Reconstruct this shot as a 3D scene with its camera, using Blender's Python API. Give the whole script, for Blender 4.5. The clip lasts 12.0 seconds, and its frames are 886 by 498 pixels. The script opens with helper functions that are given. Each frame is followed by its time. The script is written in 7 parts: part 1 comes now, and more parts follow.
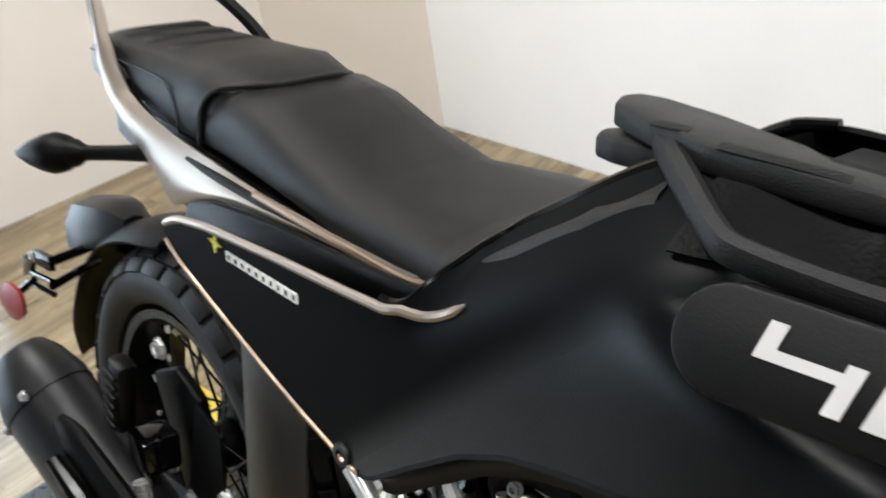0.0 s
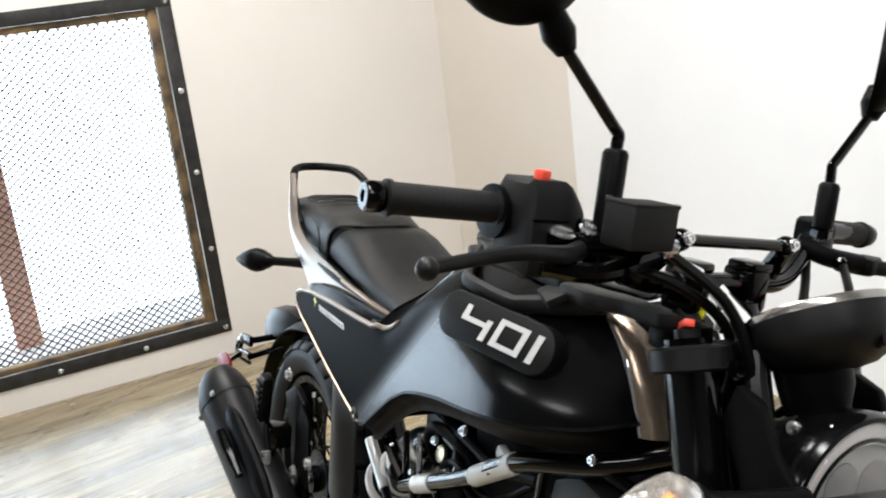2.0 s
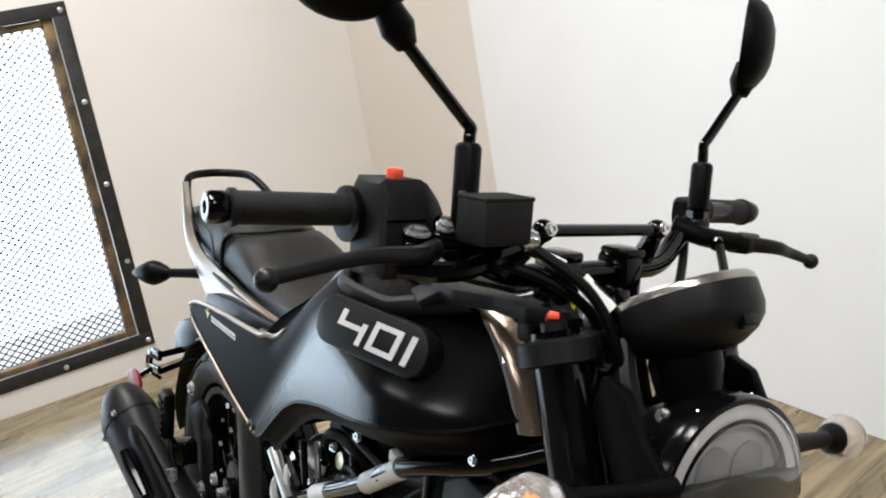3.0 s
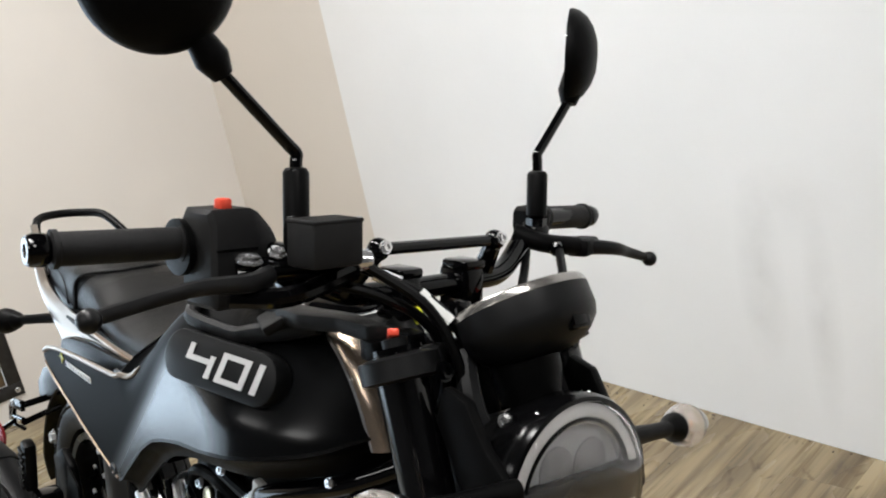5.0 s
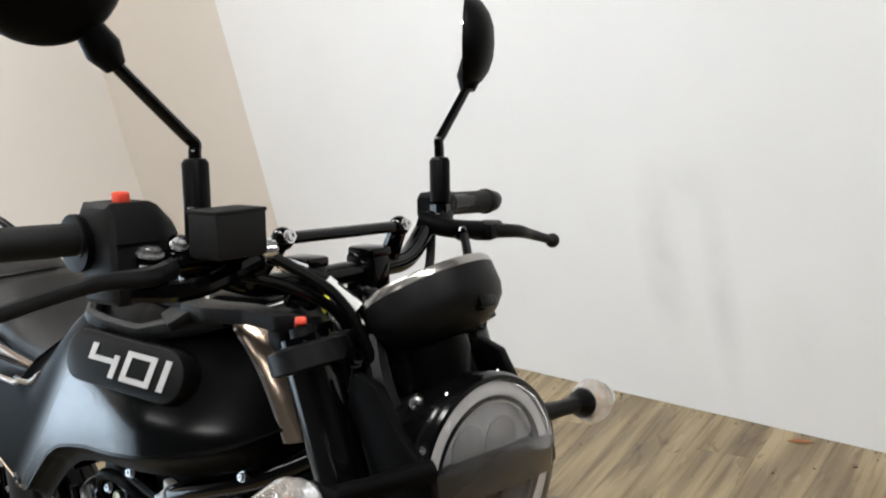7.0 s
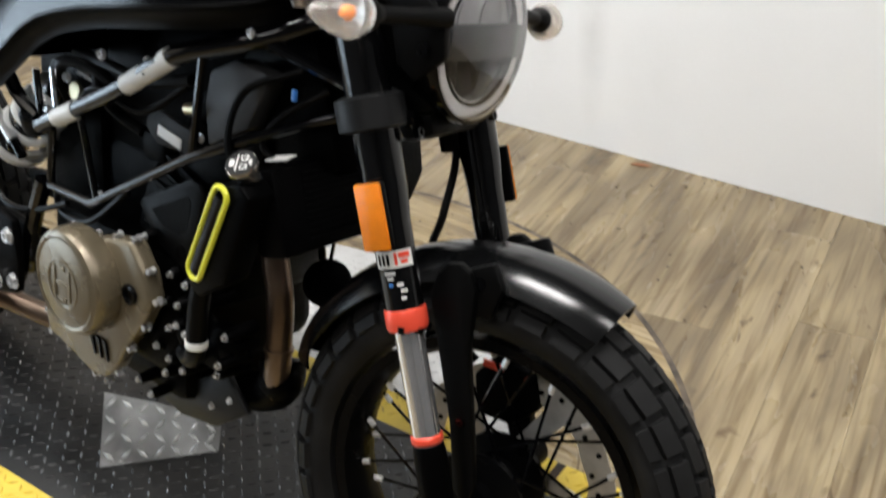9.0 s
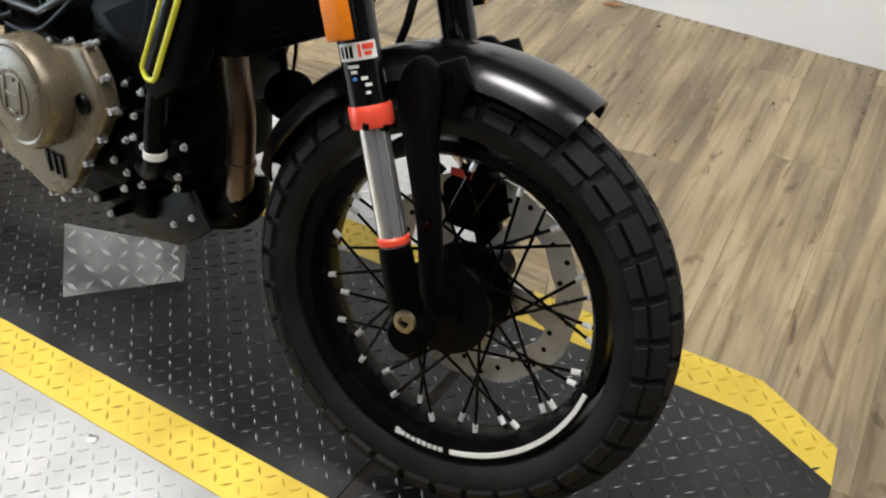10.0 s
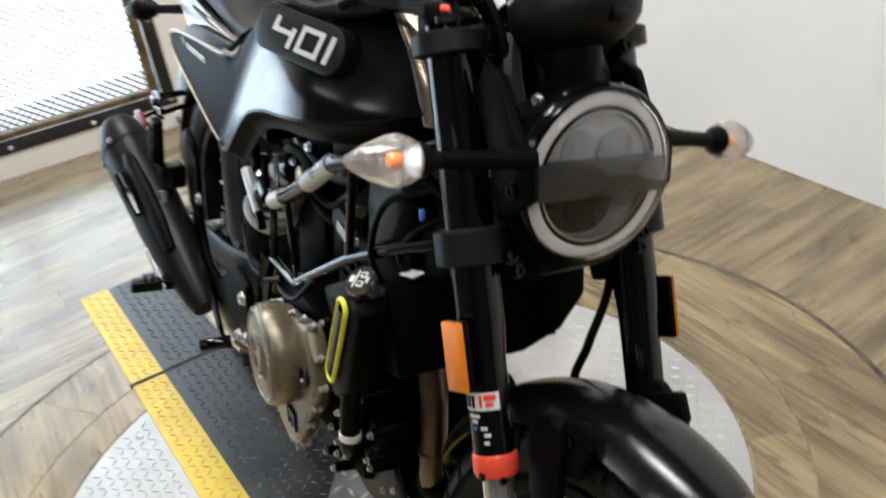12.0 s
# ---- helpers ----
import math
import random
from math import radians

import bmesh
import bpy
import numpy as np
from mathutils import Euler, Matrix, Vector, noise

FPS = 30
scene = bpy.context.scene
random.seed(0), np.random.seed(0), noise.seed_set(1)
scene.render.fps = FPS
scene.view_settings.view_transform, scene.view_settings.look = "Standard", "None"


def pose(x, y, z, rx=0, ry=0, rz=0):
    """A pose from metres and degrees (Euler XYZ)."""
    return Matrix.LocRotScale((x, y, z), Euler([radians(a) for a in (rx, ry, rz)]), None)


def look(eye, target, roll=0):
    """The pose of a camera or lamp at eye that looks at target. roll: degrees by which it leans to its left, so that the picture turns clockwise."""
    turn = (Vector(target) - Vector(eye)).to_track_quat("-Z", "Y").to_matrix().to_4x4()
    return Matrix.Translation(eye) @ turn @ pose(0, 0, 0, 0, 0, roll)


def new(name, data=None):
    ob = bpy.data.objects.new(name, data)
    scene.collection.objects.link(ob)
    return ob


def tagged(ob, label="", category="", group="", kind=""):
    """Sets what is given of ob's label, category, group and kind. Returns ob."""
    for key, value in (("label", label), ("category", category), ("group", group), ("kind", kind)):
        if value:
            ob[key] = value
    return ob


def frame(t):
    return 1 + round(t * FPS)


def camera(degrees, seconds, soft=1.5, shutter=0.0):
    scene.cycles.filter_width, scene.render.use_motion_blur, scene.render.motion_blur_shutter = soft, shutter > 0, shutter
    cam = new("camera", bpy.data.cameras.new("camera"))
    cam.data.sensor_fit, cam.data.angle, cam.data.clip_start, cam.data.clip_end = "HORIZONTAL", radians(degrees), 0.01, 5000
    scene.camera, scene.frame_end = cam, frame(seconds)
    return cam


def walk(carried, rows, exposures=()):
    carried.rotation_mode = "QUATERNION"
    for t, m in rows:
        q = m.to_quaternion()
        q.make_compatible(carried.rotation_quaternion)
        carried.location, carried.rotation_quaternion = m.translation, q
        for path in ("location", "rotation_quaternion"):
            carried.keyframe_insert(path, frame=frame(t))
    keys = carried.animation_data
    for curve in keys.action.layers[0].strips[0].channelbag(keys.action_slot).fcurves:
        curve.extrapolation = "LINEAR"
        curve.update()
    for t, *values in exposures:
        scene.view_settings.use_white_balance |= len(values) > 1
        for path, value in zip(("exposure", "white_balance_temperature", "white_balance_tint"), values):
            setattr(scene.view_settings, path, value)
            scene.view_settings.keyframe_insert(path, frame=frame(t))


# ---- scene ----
cam = camera(47.3, 12.0, 1.9, 0.35)
PATH = [
    (0, (1.092, -0.348, 1.277), (-0.264, 0.728, 0.276), -9.3),
    (0.5, (1.287, -0.487, 1.318), (-0.233, 0.566, 0.555), -8.3),
    (1, (1.503, -0.554, 1.354), (-0.124, 0.406, 0.698), -7.9),
    (1.5, (1.783, -0.534, 1.365), (0.058, 0.272, 0.753), -5.8),
    (2, (1.893, -0.503, 1.380), (0.157, 0.327, 0.834), -7.1),
    (2.5, (1.898, -0.454, 1.372), (0.197, 0.430, 0.800), -8.7),
    (3, (1.907, -0.417, 1.369), (0.228, 0.505, 0.794), -9.8),
    (5, (1.945, -0.381, 1.364), (0.386, 0.729, 0.783), -12.2),
    (5.5, (1.954, -0.373, 1.364), (0.421, 0.776, 0.788), -12.1),
    (6, (1.957, -0.360, 1.360), (0.434, 0.803, 0.786), -12.4),
    (6.5, (1.954, -0.344, 1.358), (0.463, 0.851, 0.767), -13.0),
    (8.3, (1.950, -0.654, 1.306), (0.737, 0.713, 0.494), -7.9),
    (8.5, (1.950, -0.684, 1.289), (0.775, 0.680, 0.418), -6.3),
    (9, (1.947, -0.723, 1.234), (0.878, 0.615, 0.201), -2.3),
    (9.5, (1.948, -0.735, 1.176), (0.963, 0.558, 0.011), -1.5),
    (10, (1.962, -0.743, 1.142), (1.019, 0.519, -0.091), -1.4),
    (10.5, (1.974, -0.743, 1.120), (1.069, 0.498, -0.161), -1.6),
    (11, (1.984, -0.717, 1.145), (1.009, 0.435, -0.167), -5.8),
    (11.5, (2.023, -0.538, 1.224), (0.673, 0.439, 0.118), -10.9),
    (12, (2.097, -0.360, 1.287), (0.473, 0.344, 0.356), -10.4),
]
EXPOSURES = [(0.0, 0.34), (0.8, 0.36), (1.5, 0.33), (2.5, 0.23), (3.0, 0.13), (5.5, 0.00), (6.5, -0.02), (8.5, 0.28), (10.5, 0.27), (11.2, 0.20), (12.0, 0.05)]

# plan units are stretched by K to true metres
K = 0.95
walk(cam, [(t, look(Vector(eye) * K, Vector(target) * K, roll)) for t, eye, target, roll in PATH],
     EXPOSURES)

# ---------------------------------------------------------------- light
world = bpy.data.worlds.new("world")
scene.world = world
world.use_nodes = True
wn = world.node_tree.nodes
sky = wn.new("ShaderNodeTexSky")
sky.sky_type = "NISHITA"
sky.sun_disc = False
sky.sun_elevation = radians(50)
sky.sun_rotation = radians(200)
wn["Background"].inputs["Strength"].default_value = 0.08
world.node_tree.links.new(sky.outputs[0], wn["Background"].inputs["Color"])


def area(name, eye, target, sx, sy, watts, colour):
    data = bpy.data.lights.new(name, "AREA")
    data.shape, data.size, data.size_y = "RECTANGLE", sx * K, sy * K
    data.energy, data.color = watts, colour
    ob = new(name, data)
    ob.matrix_world = look(Vector(eye) * K, Vector(target) * K)
    return tagged(ob, kind="structure")


# daylight in the window opening, and five ceiling panels
area("window_daylight", (-1.97, -1.57, 0.75), (0, -1.57, 0.65), 3.7, 1.15, 66, (0.60, 0.80, 1.0))
for px, py, watts in ((-0.6, -0.1, 52), (1.3, -0.1, 44), (3.2, -0.1, 25), (0.2, -2.1, 11), (2.1, -2.1, 22)):
    area("ceiling_panel_light", (px, py, 2.86), (px, py, 0), 1.1, 0.28, watts, (1.0, 0.985, 0.965))

# ---------------------------------------------------------------- materials


def mat(name, base, rough=0.5, metal=0.0, vary=0.2, scale=8.0, grain=0.0, grain_scale=300.0, coat=0.0, spec=0.5,
        trans=0.0, rough_vary=0.1, second=None, island=0.0):
    """A surface with large stains, fine grain and uneven gloss."""
    m = bpy.data.materials.new(name)
    m.use_nodes = True
    nt = m.node_tree
    n, ln = nt.nodes, nt.links
    p = n["Principled BSDF"]
    p.inputs["Metallic"].default_value = metal
    p.inputs["Coat Weight"].default_value = coat
    p.inputs["Specular IOR Level"].default_value = spec
    p.inputs["Transmission Weight"].default_value = trans
    tc = n.new("ShaderNodeTexCoord")
    big = n.new("ShaderNodeTexNoise")
    big.inputs["Scale"].default_value = scale
    big.inputs["Detail"].default_value = 6
    ln.new(tc.outputs["Object"], big.inputs["Vector"])
    fine = n.new("ShaderNodeTexNoise")
    fine.inputs["Scale"].default_value = grain_scale
    fine.inputs["Detail"].default_value = 3
    ln.new(tc.outputs["Object"], fine.inputs["Vector"])
    ramp = n.new("ShaderNodeValToRGB")
    lo = [c * (1 - vary) for c in base]
    hi = list(second) if second else [min(1, c * (1 + vary)) for c in base]
    ramp.color_ramp.elements[0].position, ramp.color_ramp.elements[1].position = 0.3, 0.7
    ramp.color_ramp.elements[0].color = (*lo, 1)
    ramp.color_ramp.elements[1].color = (*hi, 1)
    ln.new(big.outputs["Fac"], ramp.inputs["Fac"])
    out = ramp.outputs["Color"]
    if island:
        info = n.new("ShaderNodeObjectInfo")
        hsv = n.new("ShaderNodeHueSaturation")
        mp = n.new("ShaderNodeMapRange")
        mp.inputs["To Min"].default_value, mp.inputs["To Max"].default_value = 1 - island, 1 + island
        ln.new(info.outputs["Random"], mp.inputs["Value"])
        ln.new(mp.outputs["Result"], hsv.inputs["Value"])
        ln.new(out, hsv.inputs["Color"])
        out = hsv.outputs["Color"]
    ln.new(out, p.inputs["Base Color"])
    mr = n.new("ShaderNodeMapRange")
    mr.inputs["To Min"].default_value, mr.inputs["To Max"].default_value = max(0.02, rough - rough_vary), min(1, rough + rough_vary)
    ln.new(big.outputs["Fac"], mr.inputs["Value"])
    ln.new(mr.outputs["Result"], p.inputs["Roughness"])
    if grain:
        b = n.new("ShaderNodeBump")
        b.inputs["Strength"].default_value = grain
        b.inputs["Distance"].default_value = 0.001
        ln.new(fine.outputs["Fac"], b.inputs["Height"])
        ln.new(b.outputs["Normal"], p.inputs["Normal"])
    return m


PAINT = mat("satin_black_paint", (0.0052, 0.0053, 0.0057), 0.40, 0.0, 0.12, 5, 0.10, 900, rough_vary=0.04, spec=0.24)
FENDER = mat("satin_black_fender", (0.0028, 0.0029, 0.0032), 0.19, 0.0, 0.12, 6, 0.08, 800, rough_vary=0.03, spec=0.42)
PLASTIC = mat("black_plastic", (0.0019, 0.0019, 0.0020), 0.42, 0.0, 0.25, 20, 0.35, 700, spec=0.07)
GLOSS = mat("gloss_black_plastic", (0.0018, 0.0018, 0.0020), 0.15, 0.0, 0.2, 20, 0.05, 400, spec=0.2)
TRAY = mat("grey_moulded_plastic", (0.011, 0.011, 0.0114), 0.46, 0.0, 0.2, 25, 0.6, 900, spec=0.15)
VINYL = mat("black_seat_vinyl", (0.0042, 0.0042, 0.0043), 0.44, 0.0, 0.2, 12, 0.6, 1100, spec=0.19)
TITAN = mat("dark_satin_bezel", (0.30, 0.285, 0.27), 0.24, 0.85, 0.1, 30, 0.1, 500)
GUARD = mat("grey_guard_plastic", (0.030, 0.030, 0.031), 0.45, 0.0, 0.2, 14, 0.4, 700, spec=0.25)
SHADE = mat("dull_lamp_window", (0.24, 0.24, 0.247), 0.35, 0.3, 0.2, 40)
LAMPGREY = mat("grey_lamp_shade", (0.36, 0.36, 0.37), 0.35, 0.3, 0.15, 40)
SILVER = mat("satin_silver_paint", (0.29, 0.25, 0.215), 0.34, 0.8, 0.08, 6, 0.08, 1200, rough_vary=0.05)
BRONZE = mat("bronze_tank_paint", (0.25, 0.185, 0.135), 0.32, 0.85, 0.08, 6, 0.08, 1200, rough_vary=0.05)
SHIELD = mat("brushed_bronze_panel", (0.46, 0.365, 0.285), 0.27, 0.75, 0.10, 8, 0.15, 700, rough_vary=0.06)
CASE = mat("bronze_cast_cover", (0.150, 0.124, 0.082), 0.27, 0.45, 0.15, 14, 0.35, 500)
METAL = mat("black_powder_coat", (0.0012, 0.0012, 0.0014), 0.07, 0.0, 0.2, 15, 0.05, 500, spec=0.22, rough_vary=0.02)
GREYCOAT = mat("dark_grey_coat", (0.0055, 0.0057, 0.0061), 0.42, 0.0, 0.15, 12, 0.2, 700, spec=0.22)
CASTING = mat("black_engine_casting", (0.0008, 0.0008, 0.0009), 0.42, 0.0, 0.3, 25, 0.6, 350, spec=0.035)
CHROME = mat("polished_chrome", (0.86, 0.86, 0.87), 0.16, 0.9, 0.05, 20, rough_vary=0.04)
STEEL = mat("plain_steel", (0.60, 0.60, 0.60), 0.28, 0.8, 0.15, 40, 0.1, 600)
ALU = mat("brushed_aluminium", (0.62, 0.62, 0.61), 0.35, 0.9, 0.12, 30, 0.15, 500)
WHITE = mat("white_spring_paint", (0.82, 0.82, 0.81), 0.35, 0.0, 0.1, 20)
LABEL = mat("white_label", (0.72, 0.72, 0.70), 0.5, 0.0, 0.06, 30)
DIGIT = mat("silver_lettering", (0.60, 0.60, 0.60), 0.4, 0.2, 0.05, 30)
RIMBLK = mat("satin_black_rim", (0.0018, 0.0018, 0.0020), 0.28, 0.0, 0.2, 15, 0.05, 500, spec=0.08)
FRAMEBLK = mat("gloss_black_frame", (0.0010, 0.0010, 0.0012), 0.06, 0.0, 0.2, 15, 0.03, 500, spec=0.42, rough_vary=0.02)
GRIP = mat("grey_black_rubber", (0.0085, 0.0085, 0.0088), 0.60, 0.0, 0.2, 30, 0.5, 900, spec=0.2)
FORK = mat("gloss_black_tube", (0.0012, 0.0012, 0.0014), 0.15, 0.0, 0.2, 15, 0.05, 500, spec=0.55, rough_vary=0.03)
RUBBER = mat("tyre_rubber", (0.012, 0.012, 0.0122), 0.55, 0.0, 0.35, 18, 0.6, 260, rough_vary=0.12, spec=0.11)
HOSE = mat("black_rubber_hose", (0.0016, 0.0016, 0.0017), 0.4, 0.0, 0.2, 40, 0.2, 300, spec=0.09)
ORANGE = mat("orange_reflector", (0.72, 0.20, 0.006), 0.22, 0, 0.08, 60, 0.5, 900)
AMBER = mat("amber_bulb", (0.95, 0.24, 0.015), 0.2, 0, 0.1, 40)
RED = mat("red_anodised", (0.84, 0.085, 0.045), 0.32, 0.2, 0.08, 30)
REDREF = mat("red_reflector", (0.20, 0.010, 0.015), 0.2, 0, 0.15, 60, 0.5, 900)
YELLOW = mat("yellow_accent_paint", (0.66, 0.66, 0.04), 0.4, 0, 0.06, 30)
BLUE = mat("blue_clip", (0.05, 0.20, 0.6), 0.4, 0, 0.06, 30)
HEADER = mat("heat_tinted_steel", (0.13, 0.085, 0.058), 0.36, 0.9, 0.3, 9, 0.2, 300, second=(0.22, 0.165, 0.125))
DISC = mat("brake_disc_steel", (0.62, 0.60, 0.56), 0.42, 0.6, 0.15, 40, 0.2, 800)
MIRROR = mat("mirror_glass", (0.85, 0.86, 0.87), 0.02, 1.0, 0.02, 10, rough_vary=0.0)
REFLECT = mat("lamp_reflector", (0.62, 0.63, 0.65), 0.14, 0.9, 0.05, 30, rough_vary=0.05)
FROST = mat("clear_faceted_plastic", (0.80, 0.76, 0.72), 0.07, 0, 0.04, 90, 1.0, 130, trans=0.93)
DRL = mat("white_light_guide", (0.58, 0.57, 0.56), 0.35, 0, 0.05, 40, trans=0.15)
SMOKE = mat("dark_lamp_insert", (0.018, 0.019, 0.02), 0.2, 0.0, 0.1, 30)
NIPPLE = mat("bright_plated_steel", (0.78, 0.78, 0.78), 0.3, 0.25, 0.08, 50)
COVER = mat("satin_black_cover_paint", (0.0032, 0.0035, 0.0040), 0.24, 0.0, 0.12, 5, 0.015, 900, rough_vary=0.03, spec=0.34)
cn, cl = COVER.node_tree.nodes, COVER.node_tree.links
# gloss is cut behind the crease to keep reflections off the matt flank; the facet stays satin
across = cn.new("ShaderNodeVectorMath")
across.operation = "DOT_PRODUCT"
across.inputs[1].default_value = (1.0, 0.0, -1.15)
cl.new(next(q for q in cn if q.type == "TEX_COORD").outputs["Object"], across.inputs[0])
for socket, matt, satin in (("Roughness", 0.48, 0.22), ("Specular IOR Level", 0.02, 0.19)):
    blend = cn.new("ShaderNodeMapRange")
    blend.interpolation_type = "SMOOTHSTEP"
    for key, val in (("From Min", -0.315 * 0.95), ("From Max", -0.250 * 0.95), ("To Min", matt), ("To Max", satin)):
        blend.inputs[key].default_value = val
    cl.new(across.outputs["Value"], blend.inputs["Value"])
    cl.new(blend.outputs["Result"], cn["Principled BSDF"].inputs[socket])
BRASS = mat("zinc_nut", (0.50, 0.44, 0.30), 0.3, 1.0, 0.12, 50)


def glass(name, tint, rough=0.02):
    m = mat(name, tint, rough, 0, 0.02, 10, rough_vary=0.0, trans=1.0)
    m.node_tree.nodes["Principled BSDF"].inputs["IOR"].default_value = 1.35
    return m


CLEAR = glass("clear_lens", (0.96, 0.96, 0.96))

# ---------------------------------------------------------------- shape helpers
LEAN = Matrix.Rotation(radians(-11.5), 4, "X") @ Matrix.Translation((0.883 * K, 0, 0)) @ Matrix.Rotation(radians(-2.4), 4, "Z") @ Matrix.Translation((-0.883 * K, 0, 0))
STEM = Vector((1.463, 0, 0))
RAKE = Vector((-math.sin(radians(24)), 0, math.cos(radians(24))))
STEER = Matrix.Translation(STEM) @ Matrix.Rotation(radians(10), 4, RAKE) @ Matrix.Translation(-STEM)
NO = Matrix.Identity(4)


def finish(bm, angle=35):
    bmesh.ops.recalc_face_normals(bm, faces=bm.faces)
    me = bpy.data.meshes.new("mesh")
    bm.to_mesh(me)
    bm.free()
    me.shade_smooth()
    me.set_sharp_from_angle(angle=radians(angle))
    return me


def part(name, bm, material, parent=None, label="", st=False, angle=35):
    """One mesh object under a thing or a part; st: it turns with the handlebar."""
    if st:
        bm.transform(STEER)
    bm.transform(Matrix.Scale(K, 4))
    me = finish(bm, angle)
    for m in (material if isinstance(material, (list, tuple)) else [material]):
        me.materials.append(m)
    while parent and parent.parent and parent.parent.parent:
        parent = parent.parent
    ob = new(name, me)
    ob.parent = parent
    if label:
        ob["label"] = label
    return ob


def join(*bms):
    out = bmesh.new()
    for b in bms:
        me = bpy.data.meshes.new("tmp")
        b.to_mesh(me)
        out.from_mesh(me)
        b.free()
        bpy.data.meshes.remove(me)
    return out


def spline(pts, res):
    pts = [Vector(p) for p in pts]
    if res <= 1 or len(pts) < 3:
        return pts
    out = []
    ext = [2 * pts[0] - pts[1]] + pts + [2 * pts[-1] - pts[-2]]
    for i in range(1, len(ext) - 2):
        a, b, c, d = ext[i - 1:i + 3]
        for j in range(res):
            t = j / res
            out.append(0.5 * (2 * b + (c - a) * t + (2 * a - 5 * b + 4 * c - d) * t * t + (3 * b - a - 3 * c + d) * t ** 3))
    return out + [pts[-1]]


def tube(pts, r, n=10, res=5, flat=1.0, side=None):
    """A round bar along points; r may be a list, one for each point."""
    path = spline(pts, res)
    rr = [r] * len(path) if not isinstance(r, (list, tuple)) else list(np.interp(np.linspace(0, 1, len(path)), np.linspace(0, 1, len(r)), r))
    bm = bmesh.new()
    rings = []
    up = Vector(side) if side else None
    for i, p in enumerate(path):
        t = (path[min(i + 1, len(path) - 1)] - path[max(i - 1, 0)]).normalized()
        if up is None:
            up = Vector((0, 0, 1)) if abs(t.z) < 0.9 else Vector((1, 0, 0))
        up = (up - t * up.dot(t)).normalized()
        w = t.cross(up)
        rings.append([bm.verts.new(p + (up * math.cos(a) + w * math.sin(a) * flat) * rr[i]) for a in (2 * math.pi * k / n for k in range(n))])
    for a, b in zip(rings, rings[1:]):
        for k in range(n):
            bm.faces.new((a[k], a[(k + 1) % n], b[(k + 1) % n], b[k]))
    bm.faces.new(rings[0])
    bm.faces.new(rings[-1])
    return bm


def lathe(prof, origin, axis, n=32, ring=False):
    """A turned body: (radius, height along the axis) from end to end; ring: the profile closes on itself."""
    axis = Vector(axis).normalized()
    u = axis.orthogonal().normalized()
    w = axis.cross(u)
    o = Vector(origin)
    bm = bmesh.new()
    rows = [[bm.verts.new(o + axis * h + (u * math.cos(2 * math.pi * k / n) + w * math.sin(2 * math.pi * k / n)) * max(r, 1e-4)) for k in range(n)] for r, h in prof]
    pairs = list(zip(rows, rows[1:])) + ([(rows[-1], rows[0])] if ring else [])
    for a, b in pairs:
        for k in range(n):
            bm.faces.new((a[k], a[(k + 1) % n], b[(k + 1) % n], b[k]))
    if not ring:
        bm.faces.new(rows[0])
        bm.faces.new(rows[-1])
    return bm


def rbox(c, size, bev=0.004, rot=(0, 0, 0), seg=2, taper=None):
    bm = bmesh.new()
    bmesh.ops.create_cube(bm, size=1)
    for v in bm.verts:
        v.co = Vector((v.co.x * size[0], v.co.y * size[1], v.co.z * size[2]))
        if taper and v.co.z > 0:
            v.co.x *= taper[0]
            v.co.y *= taper[1]
    if bev:
        bmesh.ops.bevel(bm, geom=bm.edges[:], offset=bev, segments=seg, affect="EDGES", profile=0.5)
    bm.transform(pose(*c, *rot))
    return bm


def prism(poly, axis, lo, hi, bev=0.003, seg=2, shift=None):
    """A plate from an outline; axis y: outline is (x, z), axis z: (x, y), axis x: (y, z)."""
    bm = bmesh.new()

    def put(a, b, h):
        p = {"y": (a, h, b), "z": (a, b, h), "x": (h, a, b)}[axis]
        return bm.verts.new(p)
    lo_v = [put(a, b, lo) for a, b in poly]
    hi_v = [put(a, b, hi) for a, b in poly]
    bm.faces.new(lo_v)
    bm.faces.new(hi_v)
    n = len(poly)
    for k in range(n):
        bm.faces.new((lo_v[k], lo_v[(k + 1) % n], hi_v[(k + 1) % n], hi_v[k]))
    bmesh.ops.recalc_face_normals(bm, faces=bm.faces)
    if bev:
        bmesh.ops.bevel(bm, geom=bm.edges[:], offset=bev, segments=seg, affect="EDGES", profile=0.5, clamp_overlap=True)
    return bm


